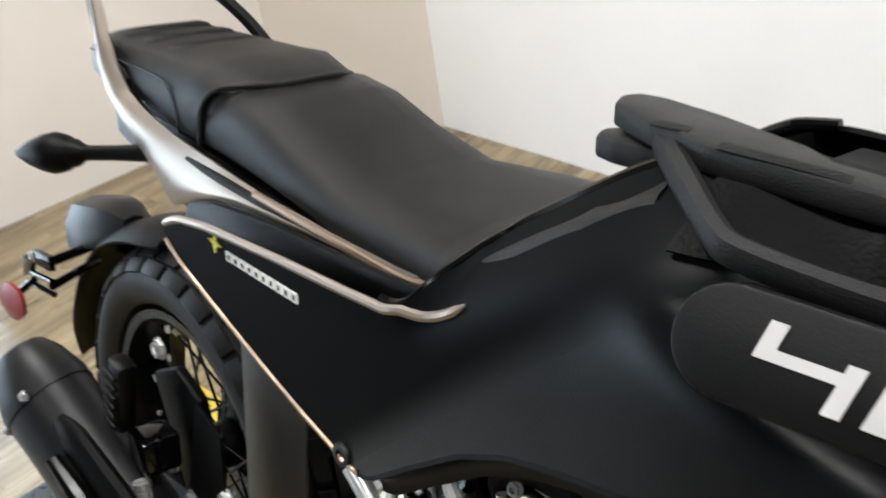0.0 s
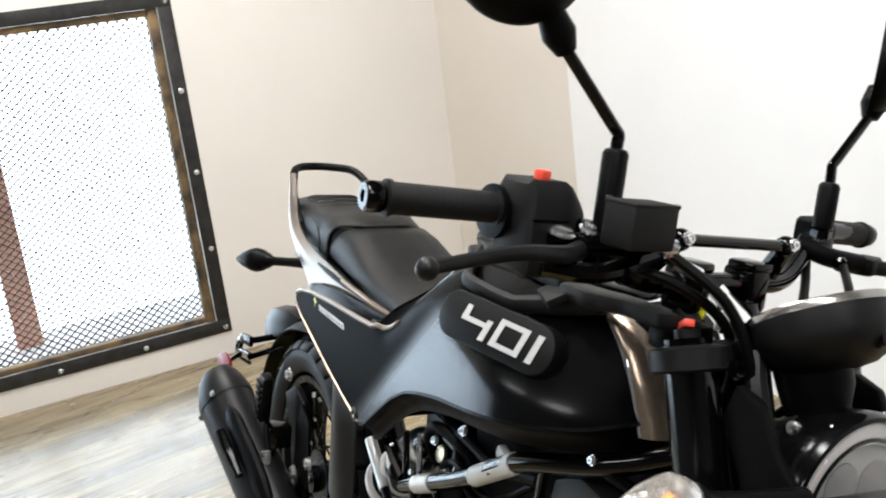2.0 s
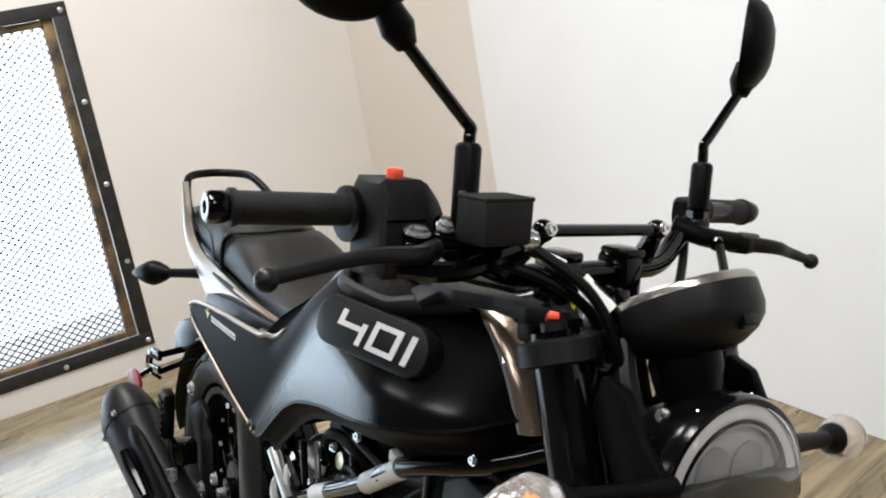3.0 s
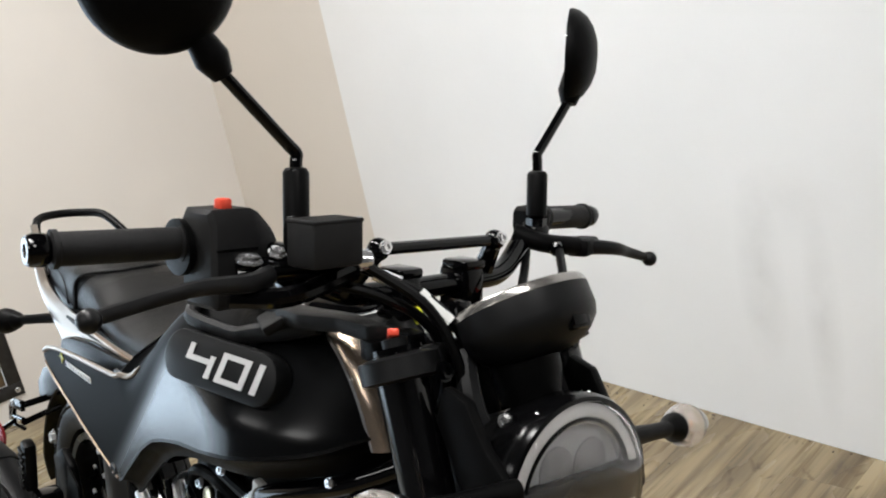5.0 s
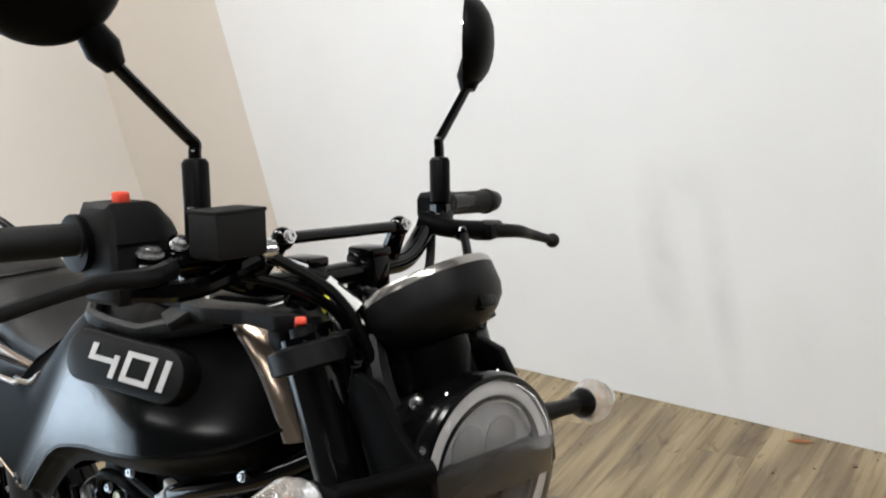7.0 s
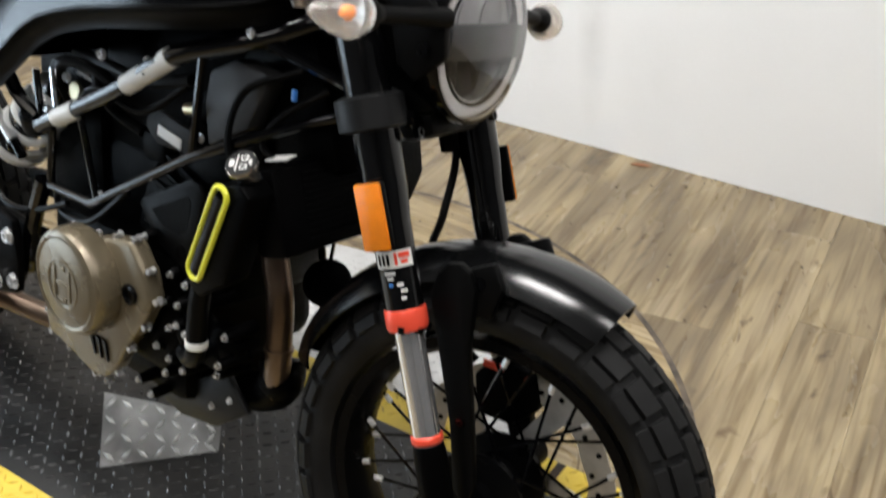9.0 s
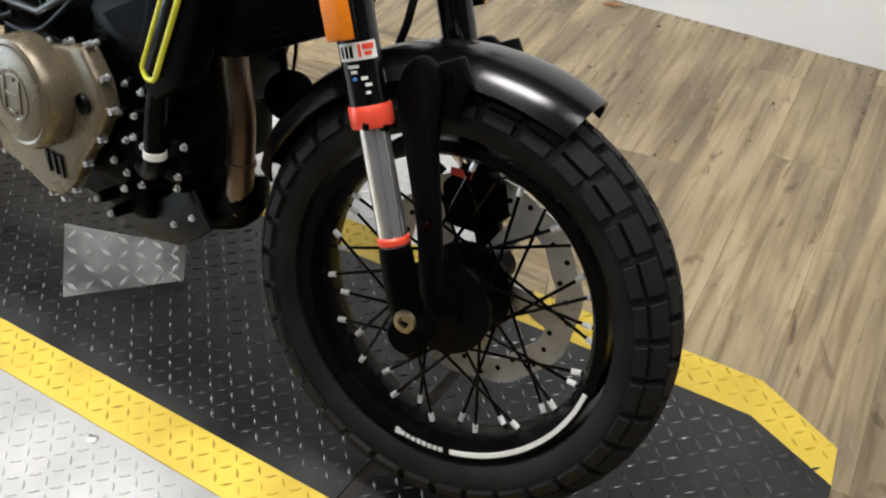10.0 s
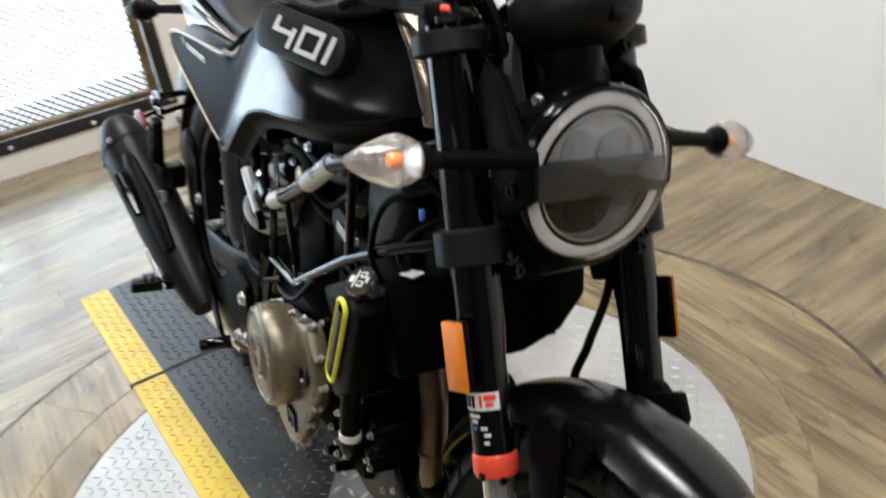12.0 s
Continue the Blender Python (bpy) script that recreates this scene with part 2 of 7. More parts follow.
def sheet(f, nu, nv, thick, u0=0.0, u1=1.0, v0=0.0, v1=1.0):
    """A shell of some thickness over a surface f(u, v)."""
    P = [[Vector(f(u0 + (u1 - u0) * i / nu, v0 + (v1 - v0) * j / nv)) for j in range(nv + 1)] for i in range(nu + 1)]
    bm = bmesh.new()
    top, low = [], []
    for i in range(nu + 1):
        rt, rl = [], []
        for j in range(nv + 1):
            du = P[min(i + 1, nu)][j] - P[max(i - 1, 0)][j]
            dv = P[i][min(j + 1, nv)] - P[i][max(j - 1, 0)]
            nrm = du.cross(dv)
            nrm = nrm.normalized() if nrm.length > 1e-9 else Vector((0, 0, 1))
            rt.append(bm.verts.new(P[i][j]))
            rl.append(bm.verts.new(P[i][j] - nrm * thick))
        top.append(rt)
        low.append(rl)
    for i in range(nu):
        for j in range(nv):
            bm.faces.new((top[i][j], top[i + 1][j], top[i + 1][j + 1], top[i][j + 1]))
            bm.faces.new((low[i][j + 1], low[i + 1][j + 1], low[i + 1][j], low[i][j]))
    for i in range(nu):
        for j in (0, nv):
            bm.faces.new((top[i][j], low[i][j], low[i + 1][j], top[i + 1][j]))
    for j in range(nv):
        for i in (0, nu):
            bm.faces.new((top[i][j], top[i][j + 1], low[i][j + 1], low[i][j]))
    return bm


def loft(rings, cap=True):
    bm = bmesh.new()
    rows = [[bm.verts.new(p) for p in r] for r in rings]
    n = len(rows[0])
    for a, b in zip(rows, rows[1:]):
        for k in range(n):
            bm.faces.new((a[k], a[(k + 1) % n], b[(k + 1) % n], b[k]))
    if cap:
        bm.faces.new(rows[0])
        bm.faces.new(rows[-1])
    return bm


def ball(c, r, sx=1, sy=1, sz=1, n=14):
    bm = bmesh.new()
    bmesh.ops.create_uvsphere(bm, u_segments=n, v_segments=n // 2, radius=r)
    bm.transform(Matrix.Translation(c) @ Matrix.Diagonal((sx, sy, sz, 1)))
    return bm


def mirror_y(bm, middle=-0.045):
    bm.transform(Matrix.Translation((0, 2 * middle, 0)) @ Matrix.Diagonal((1, -1, 1, 1)))
    bmesh.ops.reverse_faces(bm, faces=bm.faces)
    return bm


def bolt(c, axis, r=0.006, h=0.005):
    a = Vector(axis).normalized()
    return join(lathe([(r * 1.3, 0), (r * 1.3, h * 0.3)], c, a, 12), lathe([(r, h * 0.3), (r, h), (r * 0.55, h), (r * 0.5, h * 0.6)], c, a, 6))


def lerp(table, x):
    return float(np.interp(x, [a for a, _ in table], [b for _, b in table]))


def ease(a, b, x):
    t = min(1, max(0, (x - a) / (b - a)))
    return t * t * (3 - 2 * t)

# ---------------------------------------------------------------- room surfaces
WARM = mat("warm_white_wall_paint", (0.76, 0.725, 0.68), 0.6, 0, 0.035, 1.6, 0.25, 160)
# corner panel, toned darker and warmer than the walls beside it
BEIGE = mat("beige_wall_surface", (0.69, 0.635, 0.57), 0.6, 0, 0.035, 1.6, 0.25, 160)
YN_FACE = 1.565 * 0.95
WALL = mat("white_wall_paint", (0.82, 0.82, 0.82), 0.6, 0, 0.035, 1.6, 0.25, 160)
CEIL = mat("unseen_dark_ceiling", (0.05, 0.05, 0.05), 0.8, 0, 0.04, 2, 0.2, 120)
# faint grey scuffs low on the white wall
wn2, wl2 = WALL.node_tree.nodes, WALL.node_tree.links
wp = wn2["Principled BSDF"]
wtc = next(q for q in wn2 if q.type == "TEX_COORD")
paint = wp.inputs["Base Color"].links[0].from_socket
for (sx, sz), (rx, rz), deep in (((0.50, 0.42), (0.07, 0.26), 0.30), ((0.66, 0.33), (0.05, 0.30), 0.24), ((0.58, 0.62), (0.16, 0.10), 0.14), ((0.85, 0.25), (0.12, 0.2), 0.10), ((-0.1, 0.3), (0.2, 0.12), 0.08)):
    wm = wn2.new("ShaderNodeMapping")
    wm.vector_type = "TEXTURE"
    wm.inputs["Location"].default_value = (sx * 0.95, YN_FACE, sz * 0.95)
    wm.inputs["Scale"].default_value = (rx, 1.0, rz)
    wl2.new(wtc.outputs["Object"], wm.inputs["Vector"])
    sph = wn2.new("ShaderNodeTexGradient")
    sph.gradient_type = "SPHERICAL"
    wl2.new(wm.outputs[0], sph.inputs[0])
    ns = wn2.new("ShaderNodeTexNoise")
    ns.inputs["Scale"].default_value, ns.inputs["Detail"].default_value = 14, 6
    wl2.new(wtc.outputs["Object"], ns.inputs["Vector"])
    mu = wn2.new("ShaderNodeMath")
    mu.operation = "MULTIPLY"
    wl2.new(sph.outputs["Fac"], mu.inputs[0])
    wl2.new(ns.outputs["Fac"], mu.inputs[1])
    m2 = wn2.new("ShaderNodeMath")
    m2.operation = "MULTIPLY"
    m2.inputs[1].default_value = deep * 1.2
    wl2.new(mu.outputs[0], m2.inputs[0])
    mixc = wn2.new("ShaderNodeMix")
    mixc.data_type = "RGBA"
    mixc.inputs["B"].default_value = (0.25, 0.24, 0.23, 1)
    wl2.new(m2.outputs[0], mixc.inputs["Factor"])
    wl2.new(paint, mixc.inputs["A"])
    paint = mixc.outputs["Result"]
wl2.new(paint, wp.inputs["Base Color"])
DARKWALL = mat("unseen_dark_wall", (0.065, 0.065, 0.067), 0.7, 0, 0.1, 1.6, 0.25, 160)
IRON = mat("black_angle_iron", (0.028, 0.027, 0.026), 0.5, 0.4, 0.4, 30, 0.5, 200)
RUST = mat("rusty_steel", (0.055, 0.045, 0.035), 0.7, 0.2, 0.5, 14, 0.8, 160, second=(0.26, 0.17, 0.08))
MESHM = mat("expanded_metal", (0.030, 0.028, 0.026), 0.55, 0.4, 0.4, 30)
POST = mat("brown_painted_post", (0.50, 0.24, 0.15), 0.6, 0, 0.2, 6, 0.3, 100)
PLATE = mat("worn_tread_plate", (0.44, 0.44, 0.435), 0.32, 0.30, 0.16, 7, 0.25, 500)
PLATE_B = mat("black_tread_plate", (0.009, 0.009, 0.0093), 0.40, 0.2, 0.35, 9, 0.4, 300, second=(0.024, 0.0237, 0.0233))
# tears on the black strip: wear, with their glints put into the colour
WORN_GLINT_B = mat("worn_glint_black_tread", (0.055, 0.055, 0.055), 0.26, 0.5, 0.5, 22, 0.3, 300, second=(0.17, 0.17, 0.168))
OFFCUT = mat("bare_tread_offcut", (0.27, 0.27, 0.265), 0.42, 0.4, 0.3, 20, 0.3, 300)
# glints on the loose plate's tears, put into a near-white colour
GLINT_TEAR = mat("painted_glint_tears", (0.88, 0.88, 0.87), 0.4, 0.0, 0.2, 40)
WORN_Y = mat("worn_yellow_tread", (0.42, 0.28, 0.02), 0.5, 0, 0.3, 14, 0.3, 300, second=(0.66, 0.46, 0.03))
PLATE_Y = mat("yellow_tread_paint", (0.58, 0.41, 0.04), 0.45, 0, 0.14, 8, 0.3, 300, second=(0.68, 0.50, 0.055))
SCUFF = mat("scuffed_groove", (0.06, 0.048, 0.036), 0.7, 0, 0.6, 25, 1.0, 120, second=(0.16, 0.125, 0.09))
GAP = mat("gap_dirt", (0.006, 0.005, 0.004), 0.85, 0, 0.6, 30, 1.0, 120, second=(0.035, 0.022, 0.014))
LEAF = mat("dry_leaf", (0.30, 0.12, 0.05), 0.7, 0, 0.3, 30)
DIRT = mat("floor_dirt", (0.07, 0.055, 0.04), 0.9, 0, 0.4, 40)


def wood(name, rough=0.27, tone=(1, 1, 1)):
    m = bpy.data.materials.new(name)
    m.use_nodes = True
    nt = m.node_tree
    n, ln = nt.nodes, nt.links
    p = n["Principled BSDF"]
    tc = n.new("ShaderNodeTexCoord")
    info = n.new("ShaderNodeObjectInfo")
    shift = n.new("ShaderNodeVectorMath")
    shift.operation = "SCALE"
    shift.inputs[0].default_value = (7.3, 13.1, 3.7)
    ln.new(info.outputs["Random"], shift.inputs["Scale"])
    add = n.new("ShaderNodeVectorMath")
    ln.new(tc.outputs["Object"], add.inputs[0])
    ln.new(shift.outputs[0], add.inputs[1])

    def band(sx, sy, detail, dist):
        mp = n.new("ShaderNodeMapping")
        mp.inputs["Scale"].default_value = (sx, sy, 1)
        ln.new(add.outputs[0], mp.inputs["Vector"])
        t = n.new("ShaderNodeTexNoise")
        t.inputs["Scale"].default_value = 1
        t.inputs["Detail"].default_value = detail
        t.inputs["Distortion"].default_value = dist
        ln.new(mp.outputs[0], t.inputs["Vector"])
        return t.outputs["Fac"]

    def ramp(fac, stops):
        r = n.new("ShaderNodeValToRGB")
        e = r.color_ramp.elements
        while len(e) < len(stops):
            e.new(0.5)
        for el, (pos, col) in zip(e, stops):
            el.position, el.color = pos, (*col, 1)
        ln.new(fac, r.inputs["Fac"])
        return r.outputs["Color"]
    base = ramp(band(1.9, 10, 6, 0.7), [(0.30, (0.195, 0.157, 0.101)), (0.43, (0.245, 0.199, 0.127)), (0.56, (0.350, 0.290, 0.182)), (0.74, (0.385, 0.325, 0.222))])
    grey = ramp(band(0.9, 5, 4, 2.0), [(0.42, (1, 1, 1)), (0.64, (0.88, 0.87, 0.88))])
    fine = ramp(band(3.2, 62, 8, 0.6), [(0.34, (0.58, 0.53, 0.47)), (0.52, (0.95, 0.94, 0.92)), (0.62, (1.06, 1.05, 1.02))])
    knot = ramp(band(3.5, 9, 3, 3.0), [(0.26, (0.45, 0.40, 0.36)), (0.36, (1, 1, 1))])
    out = base
    tint = n.new("ShaderNodeRGB")
    tint.outputs[0].default_value = (*tone, 1)
    for c in (grey, fine, knot, tint.outputs[0]):
        mx = n.new("ShaderNodeMix")
        mx.data_type, mx.blend_type = "RGBA", "MULTIPLY"
        mx.inputs["Factor"].default_value = 1.0
        ln.new(out, mx.inputs["A"])
        ln.new(c, mx.inputs["B"])
        out = mx.outputs["Result"]
    hsv = n.new("ShaderNodeHueSaturation")
    mr = n.new("ShaderNodeMapRange")
    mr.inputs["To Min"].default_value, mr.inputs["To Max"].default_value = 0.965, 1.04
    ln.new(info.outputs["Random"], mr.inputs["Value"])
    ln.new(mr.outputs["Result"], hsv.inputs["Value"])
    ln.new(out, hsv.inputs["Color"])
    ln.new(hsv.outputs["Color"], p.inputs["Base Color"])
    g = band(2, 8, 4, 0.5)
    rr = n.new("ShaderNodeMapRange")
    rr.inputs["To Min"].default_value, rr.inputs["To Max"].default_value = rough - 0.12, rough + 0.12
    ln.new(g, rr.inputs["Value"])
    ln.new(rr.outputs["Result"], p.inputs["Roughness"])
    b = n.new("ShaderNodeBump")
    b.inputs["Strength"].default_value, b.inputs["Distance"].default_value = 0.25, 0.001
    ln.new(band(6, 95, 6, 0.6), b.inputs["Height"])
    ln.new(b.outputs["Normal"], p.inputs["Normal"])
    return m


WOOD = wood("vinyl_wood_plank", tone=(0.91, 0.872, 0.812))
RINGW = wood("vinyl_wood_ring", tone=(0.93, 0.865, 0.745))

# ---------------------------------------------------------------- room shell
XW, YN, XE, YS, ZC = -1.885, 1.565, 5.2, -3.8, 2.9


def block(name, x0, x1, y0, y1, z0, z1, material, label, parent=None):
    ob = part(name, rbox(((x0 + x1) / 2, (y0 + y1) / 2, (z0 + z1) / 2), (x1 - x0, y1 - y0, z1 - z0), 0), material, parent)
    return tagged(ob, label=label, category="wall", kind="structure")


ground = tagged(part("floor", rbox((1.66, -1.1, -0.062), (7.4, 5.7, 0.1), 0), GAP), "tan and grey wood-look plank floor, dusty", "floor", kind="structure")
# unseen dark ceiling added to close the room
tagged(part("ceiling", rbox((1.66, -1.1, ZC + 0.05), (7.4, 5.7, 0.1), 0), CEIL), "unseen dark ceiling added to close the room", "ceiling", kind="structure")
# wall with the barred window, in four butted pieces
WY0, WY1, WZ0, WZ1 = -3.45, 0.30, 0.13, 1.345
block("wall_west", XW - 0.14, XW, YS, 1.46, -0.01, WZ0, WARM, "smooth warm white painted wall below the window")
block("wall_west_top", XW - 0.14, XW, YS, 1.46, WZ1, ZC, WARM, "smooth warm white painted wall over the window")
block("wall_west_pier", XW - 0.14, XW, WY1, 1.46, WZ0, WZ1, WARM, "smooth warm white painted wall beside the window")
block("wall_west_far", XW - 0.14, XW, YS, WY0, WZ0, WZ1, WARM, "smooth warm white painted wall")
tagged(part("wall_corner", prism([(XW, 1.40), (-1.21, YN), (-1.21, YN + 0.1), (XW, YN + 0.1)], "z", -0.01, ZC, 0), BEIGE), "slightly angled beige wall panel in the corner", "wall", kind="structure")
block("wall_north", -1.21, XE, YN, YN + 0.12, -0.01, ZC, WALL, "smooth white painted wall with faint scuffs")
# unseen walls added to close the room, dark to keep reflections down
block("wall_east", XE, XE + 0.12, YS, YN, -0.01, ZC, DARKWALL, "unseen dark wall added to keep reflections dark")
block("wall_south", XW, XE, YS - 0.12, YS, -0.01, ZC, DARKWALL, "unseen dark wall added to keep reflections dark")

# bright sky far outside the windows
SKYM = bpy.data.materials.new("bright_outdoors")
SKYM.use_nodes = True
sp = SKYM.node_tree.nodes["Principled BSDF"]
sp.inputs["Base Color"].default_value = (0.8, 0.8, 0.8, 1)
sp.inputs["Emission Color"].default_value = (0.84, 0.93, 1.0, 1)
sp.inputs["Emission Strength"].default_value = 3.4
tagged(part("backdrop", rbox((-5.2, -1.0, 1.6), (0.02, 12, 7), 0), SKYM), "overexposed white daylight outside the window", "backdrop", kind="structure")

# ceiling panels
for px, py in ((-0.6, -0.1), (1.3, -0.1), (3.2, -0.1), (0.2, -2.1), (2.1, -2.1)):
    pan = part("ceiling_light", join(rbox((px, py - 0.155, ZC - 0.015), (1.16, 0.02, 0.03), 0.003), rbox((px, py + 0.155, ZC - 0.015), (1.16, 0.02, 0.03), 0.003),
                                     rbox((px - 0.57, py, ZC - 0.015), (0.02, 0.29, 0.03), 0.003), rbox((px + 0.57, py, ZC - 0.015), (0.02, 0.29, 0.03), 0.003)), LABEL)
    tagged(pan, "white framed flat ceiling light", "ceiling light", "ceiling lights")


# ---------------------------------------------------------------- window with a steel grille
def window():
    root = tagged(new("window_1"), "black steel framed window with rusty inner bars and expanded metal grille", "window", kind="structure")
    y0, y1, z0, z1, w = WY0, 0.345, 0.088, 1.388, 0.05
    x = XW + 0.004
    for nm, c, s in (("window_frame", (x, (y0 + y1) / 2, z0 + w / 2), (0.008, y1 - y0, w)), ("window_frame", (x, (y0 + y1) / 2, z1 - w / 2), (0.008, y1 - y0, w)),
                     ("window_frame", (x, y1 - w / 2, (z0 + z1) / 2), (0.008, w, z1 - z0 - 2 * w)), ("window_frame", (x, y0 + w / 2, (z0 + z1) / 2), (0.008, w, z1 - z0 - 2 * w))):
        part(nm, rbox(c, s, 0.0015), IRON, root)
    # inner flange of the angle and the rusty bar behind it
    iy, iz0, iz1 = y1 - w, z0 + w, z1 - w
    xi = XW - 0.03
    part("inner_bar", rbox((xi, iy - 0.020, (iz0 + iz1) / 2), (0.045, 0.036, iz1 - iz0), 0.003), RUST, root, "rusty brown steel bar")
    part("inner_bar", rbox((xi, (y0 + w + iy - 0.04) / 2, iz0 + 0.012), (0.045, iy - 0.04 - y0 - w, 0.022), 0.003), RUST, root, "rusty brown steel bar")
    part("inner_bar", rbox((xi, (y0 + w + iy - 0.04) / 2, iz1 - 0.014), (0.045, iy - 0.04 - y0 - w, 0.026), 0.003), RUST, root, "rusty brown steel bar")
    for k in range(5):
        z = iz0 + 0.12 + k * 0.235
        part("hinge_pin", lathe([(0.007, 0), (0.007, 0.03)], (xi + 0.024, iy - 0.012, z), (0, 0, 1), 10), RUST, root)
    # grille: wavy strands that meet at diamonds
    verts, faces = [], []
    dy, dz, th = 0.034, 0.0135, 0.0029
    xg = XW - 0.045
    rows = int((iz1 - iz0) / dz)
    cols = int((iy - y0 - w) / (dy / 2))
    for r in range(rows):
        for c in range(cols):
            ya, yb = iy - 0.02 - c * dy / 2, iy - 0.02 - (c + 1) * dy / 2
            up = (c + r) % 2
            za = iz0 + r * dz + (dz * 0.5 if up else -dz * 0.5) * 0.96
            zb = iz0 + r * dz + (-dz * 0.5 if up else dz * 0.5) * 0.96
            if not (iz0 < za < iz1 and iz0 < zb < iz1):
                continue
            i = len(verts)
            for yy, zz in ((ya, za), (yb, zb)):
                verts += [((xg - 0.002) * K, yy * K, (zz - th) * K), ((xg + 0.002) * K, yy * K, (zz - th) * K), ((xg + 0.002) * K, yy * K, (zz + th) * K), ((xg - 0.002) * K, yy * K, (zz + th) * K)]
            faces += [(i, i + 1, i + 5, i + 4), (i + 1, i + 2, i + 6, i + 5), (i + 2, i + 3, i + 7, i + 6), (i + 3, i, i + 4, i + 7)]
    me = bpy.data.meshes.new("grille")
    me.from_pydata(verts, [], faces)
    me.materials.append(MESHM)
    g = new("grille", me)
    g.parent = root
    tagged(g, "dark expanded metal grille", kind="stuff")
    for yy, zz in [(y1 - 0.022, z) for z in (0.11, 0.43, 0.73, 1.035, 1.36)] + [(0.012 - 0.313 * k, z0 + 0.02) for k in range(11)]:
        part("screw", lathe([(0.010, 0), (0.010, 0.002), (0.006, 0.005), (0.001, 0.006)], (x + 0.004, yy, zz), (1, 0, 0), 12), STEEL, root, "dome-headed steel screw")
    return root


window()
tagged(part("outdoor_post", rbox((-2.4, -0.36, 0.9), (0.10, 0.10, 3.0), 0.006), POST), "reddish brown painted post outside the window", "post")
tagged(part("outdoor_sill", rbox((-2.3, -1.57, 0.03), (0.5, 4.2, 0.10), 0.01), WALL), "pale sill outside the window", "sill", kind="structure")


# ---------------------------------------------------------------- floor planks
def planks():
    ang = math.atan2(0.99, -0.15)
    d, nrm = Vector((math.cos(ang), math.sin(ang))), Vector((-math.sin(ang), math.cos(ang)))
    W, L = 0.152, 1.22
    rng = random.Random(4)
    for i in range(-36, 22):
        off = rng.random() * L
        for j in range(-6, 5):
            c = nrm * (i * W) + d * (j * L + off) + Vector((0.6, 0.1))
            if not (-2.7 < c.x < 6.1 and -4.5 < c.y < 2.3):
                continue
            bm = rbox((0, 0, -0.0085), (L - 0.0003, W - 0.0003, 0.007), 0.0003, seg=1)
            bm.transform(Matrix.Translation((c.x, c.y, 0)) @ Matrix.Rotation(ang, 4, "Z"))
            for co, no in (((0, YN - 0.002, 0), (0, 1, 0)), ((XW + 0.002, 0, 0), (-1, 0, 0)), ((XE - 0.002, 0, 0), (1, 0, 0)), ((0, YS + 0.002, 0), (0, -1, 0))):
                bmesh.ops.bisect_plane(bm, geom=bm.verts[:] + bm.edges[:] + bm.faces[:], plane_co=co, plane_no=no, clear_outer=True)
            if len(bm.verts) < 6:
                bm.free()
                continue
            inv = (Matrix.Translation((c.x, c.y, 0)) @ Matrix.Rotation(ang, 4, "Z")).inverted()
            bm.transform(inv)
            ob = part("plank", bm, WOOD, ground)
            ob.matrix_basis = Matrix.Translation((c.x * K, c.y * K, 0)) @ Matrix.Rotation(ang, 4, "Z")


# ---------------------------------------------------------------- turntable
TC = Vector((0.60, 0.10))
SD = Vector((math.cos(radians(2.8)), math.sin(radians(2.8))))
SN = Vector((-SD.y, SD.x))
SO = Vector((0, -0.264))


def strip(s, t):
    return SO + SD * s + SN * t


def lozenges(name, inside, box, z, material, parent, pitch=0.031, turn=0.0, single=None):
    """Raised tears of tread plate, every other one turned square to the next."""
    verts, faces = [], []
    hl, hw, h = 0.0105, 0.0027, 0.0019
    tear = bpy.data.meshes.new("tread_tear")
    tear.from_pydata([(x * K, y * K, q * K) for x, y, q in ((hl, 0, 0), (0, hw, 0), (-hl, 0, 0), (0, -hw, 0), (hl * 0.45, 0, h), (-hl * 0.45, 0, h))], [],
                     [(0, 1, 4), (1, 5, 4), (1, 2, 5), (2, 3, 5), (3, 4, 5), (3, 0, 4)])
    tear.shade_flat()
    tear.materials.append(material)
    x0, x1, y0, y1 = box
    ct, stt = math.cos(turn), math.sin(turn)
    n = int(max(x1 - x0, y1 - y0) / pitch) + 2
    cx, cy = (x0 + x1) / 2, (y0 + y1) / 2
    for i in range(-n, n):
        for j in range(-n, n):
            a, b = i * pitch * 0.72, j * pitch * 0.72
            p = Vector((cx + a * ct - b * stt, cy + a * stt + b * ct))
            if not (x0 < p.x < x1 and y0 < p.y < y1 and inside(p)):
                continue
            ang = turn + (math.pi / 4 if (i + j) % 2 else -math.pi / 4)
            if single and single[0] < p.x < single[1] and single[2] < p.y < single[3]:
                o = new("tread_tear", tear)
                o.parent = parent
                o.matrix_basis = Matrix.Translation((p.x * K, p.y * K, z * K)) @ Matrix.Rotation(ang, 4, "Z")
                continue
            u, v = Vector((math.cos(ang), math.sin(ang))), Vector((-math.sin(ang), math.cos(ang)))
            k = len(verts)
            for q, zz in ((u * hl, 0), (v * hw, 0), (-u * hl, 0), (-v * hw, 0), (u * hl * 0.45, h), (-u * hl * 0.45, h)):
                verts.append(((p.x + q.x) * K, (p.y + q.y) * K, (z + zz) * K))
            faces += [(k, k + 1, k + 4), (k + 1, k + 5, k + 4), (k + 1, k + 2, k + 5), (k + 2, k + 3, k + 5), (k + 3, k + 4, k + 5), (k + 3, k, k + 4)]
    me = bpy.data.meshes.new(name)
    me.from_pydata(verts, [], faces)
    me.shade_flat()
    me.materials.append(material)
    ob = new(name, me)
    ob.parent = parent
    tagged(ob, kind="stuff")
    return ob


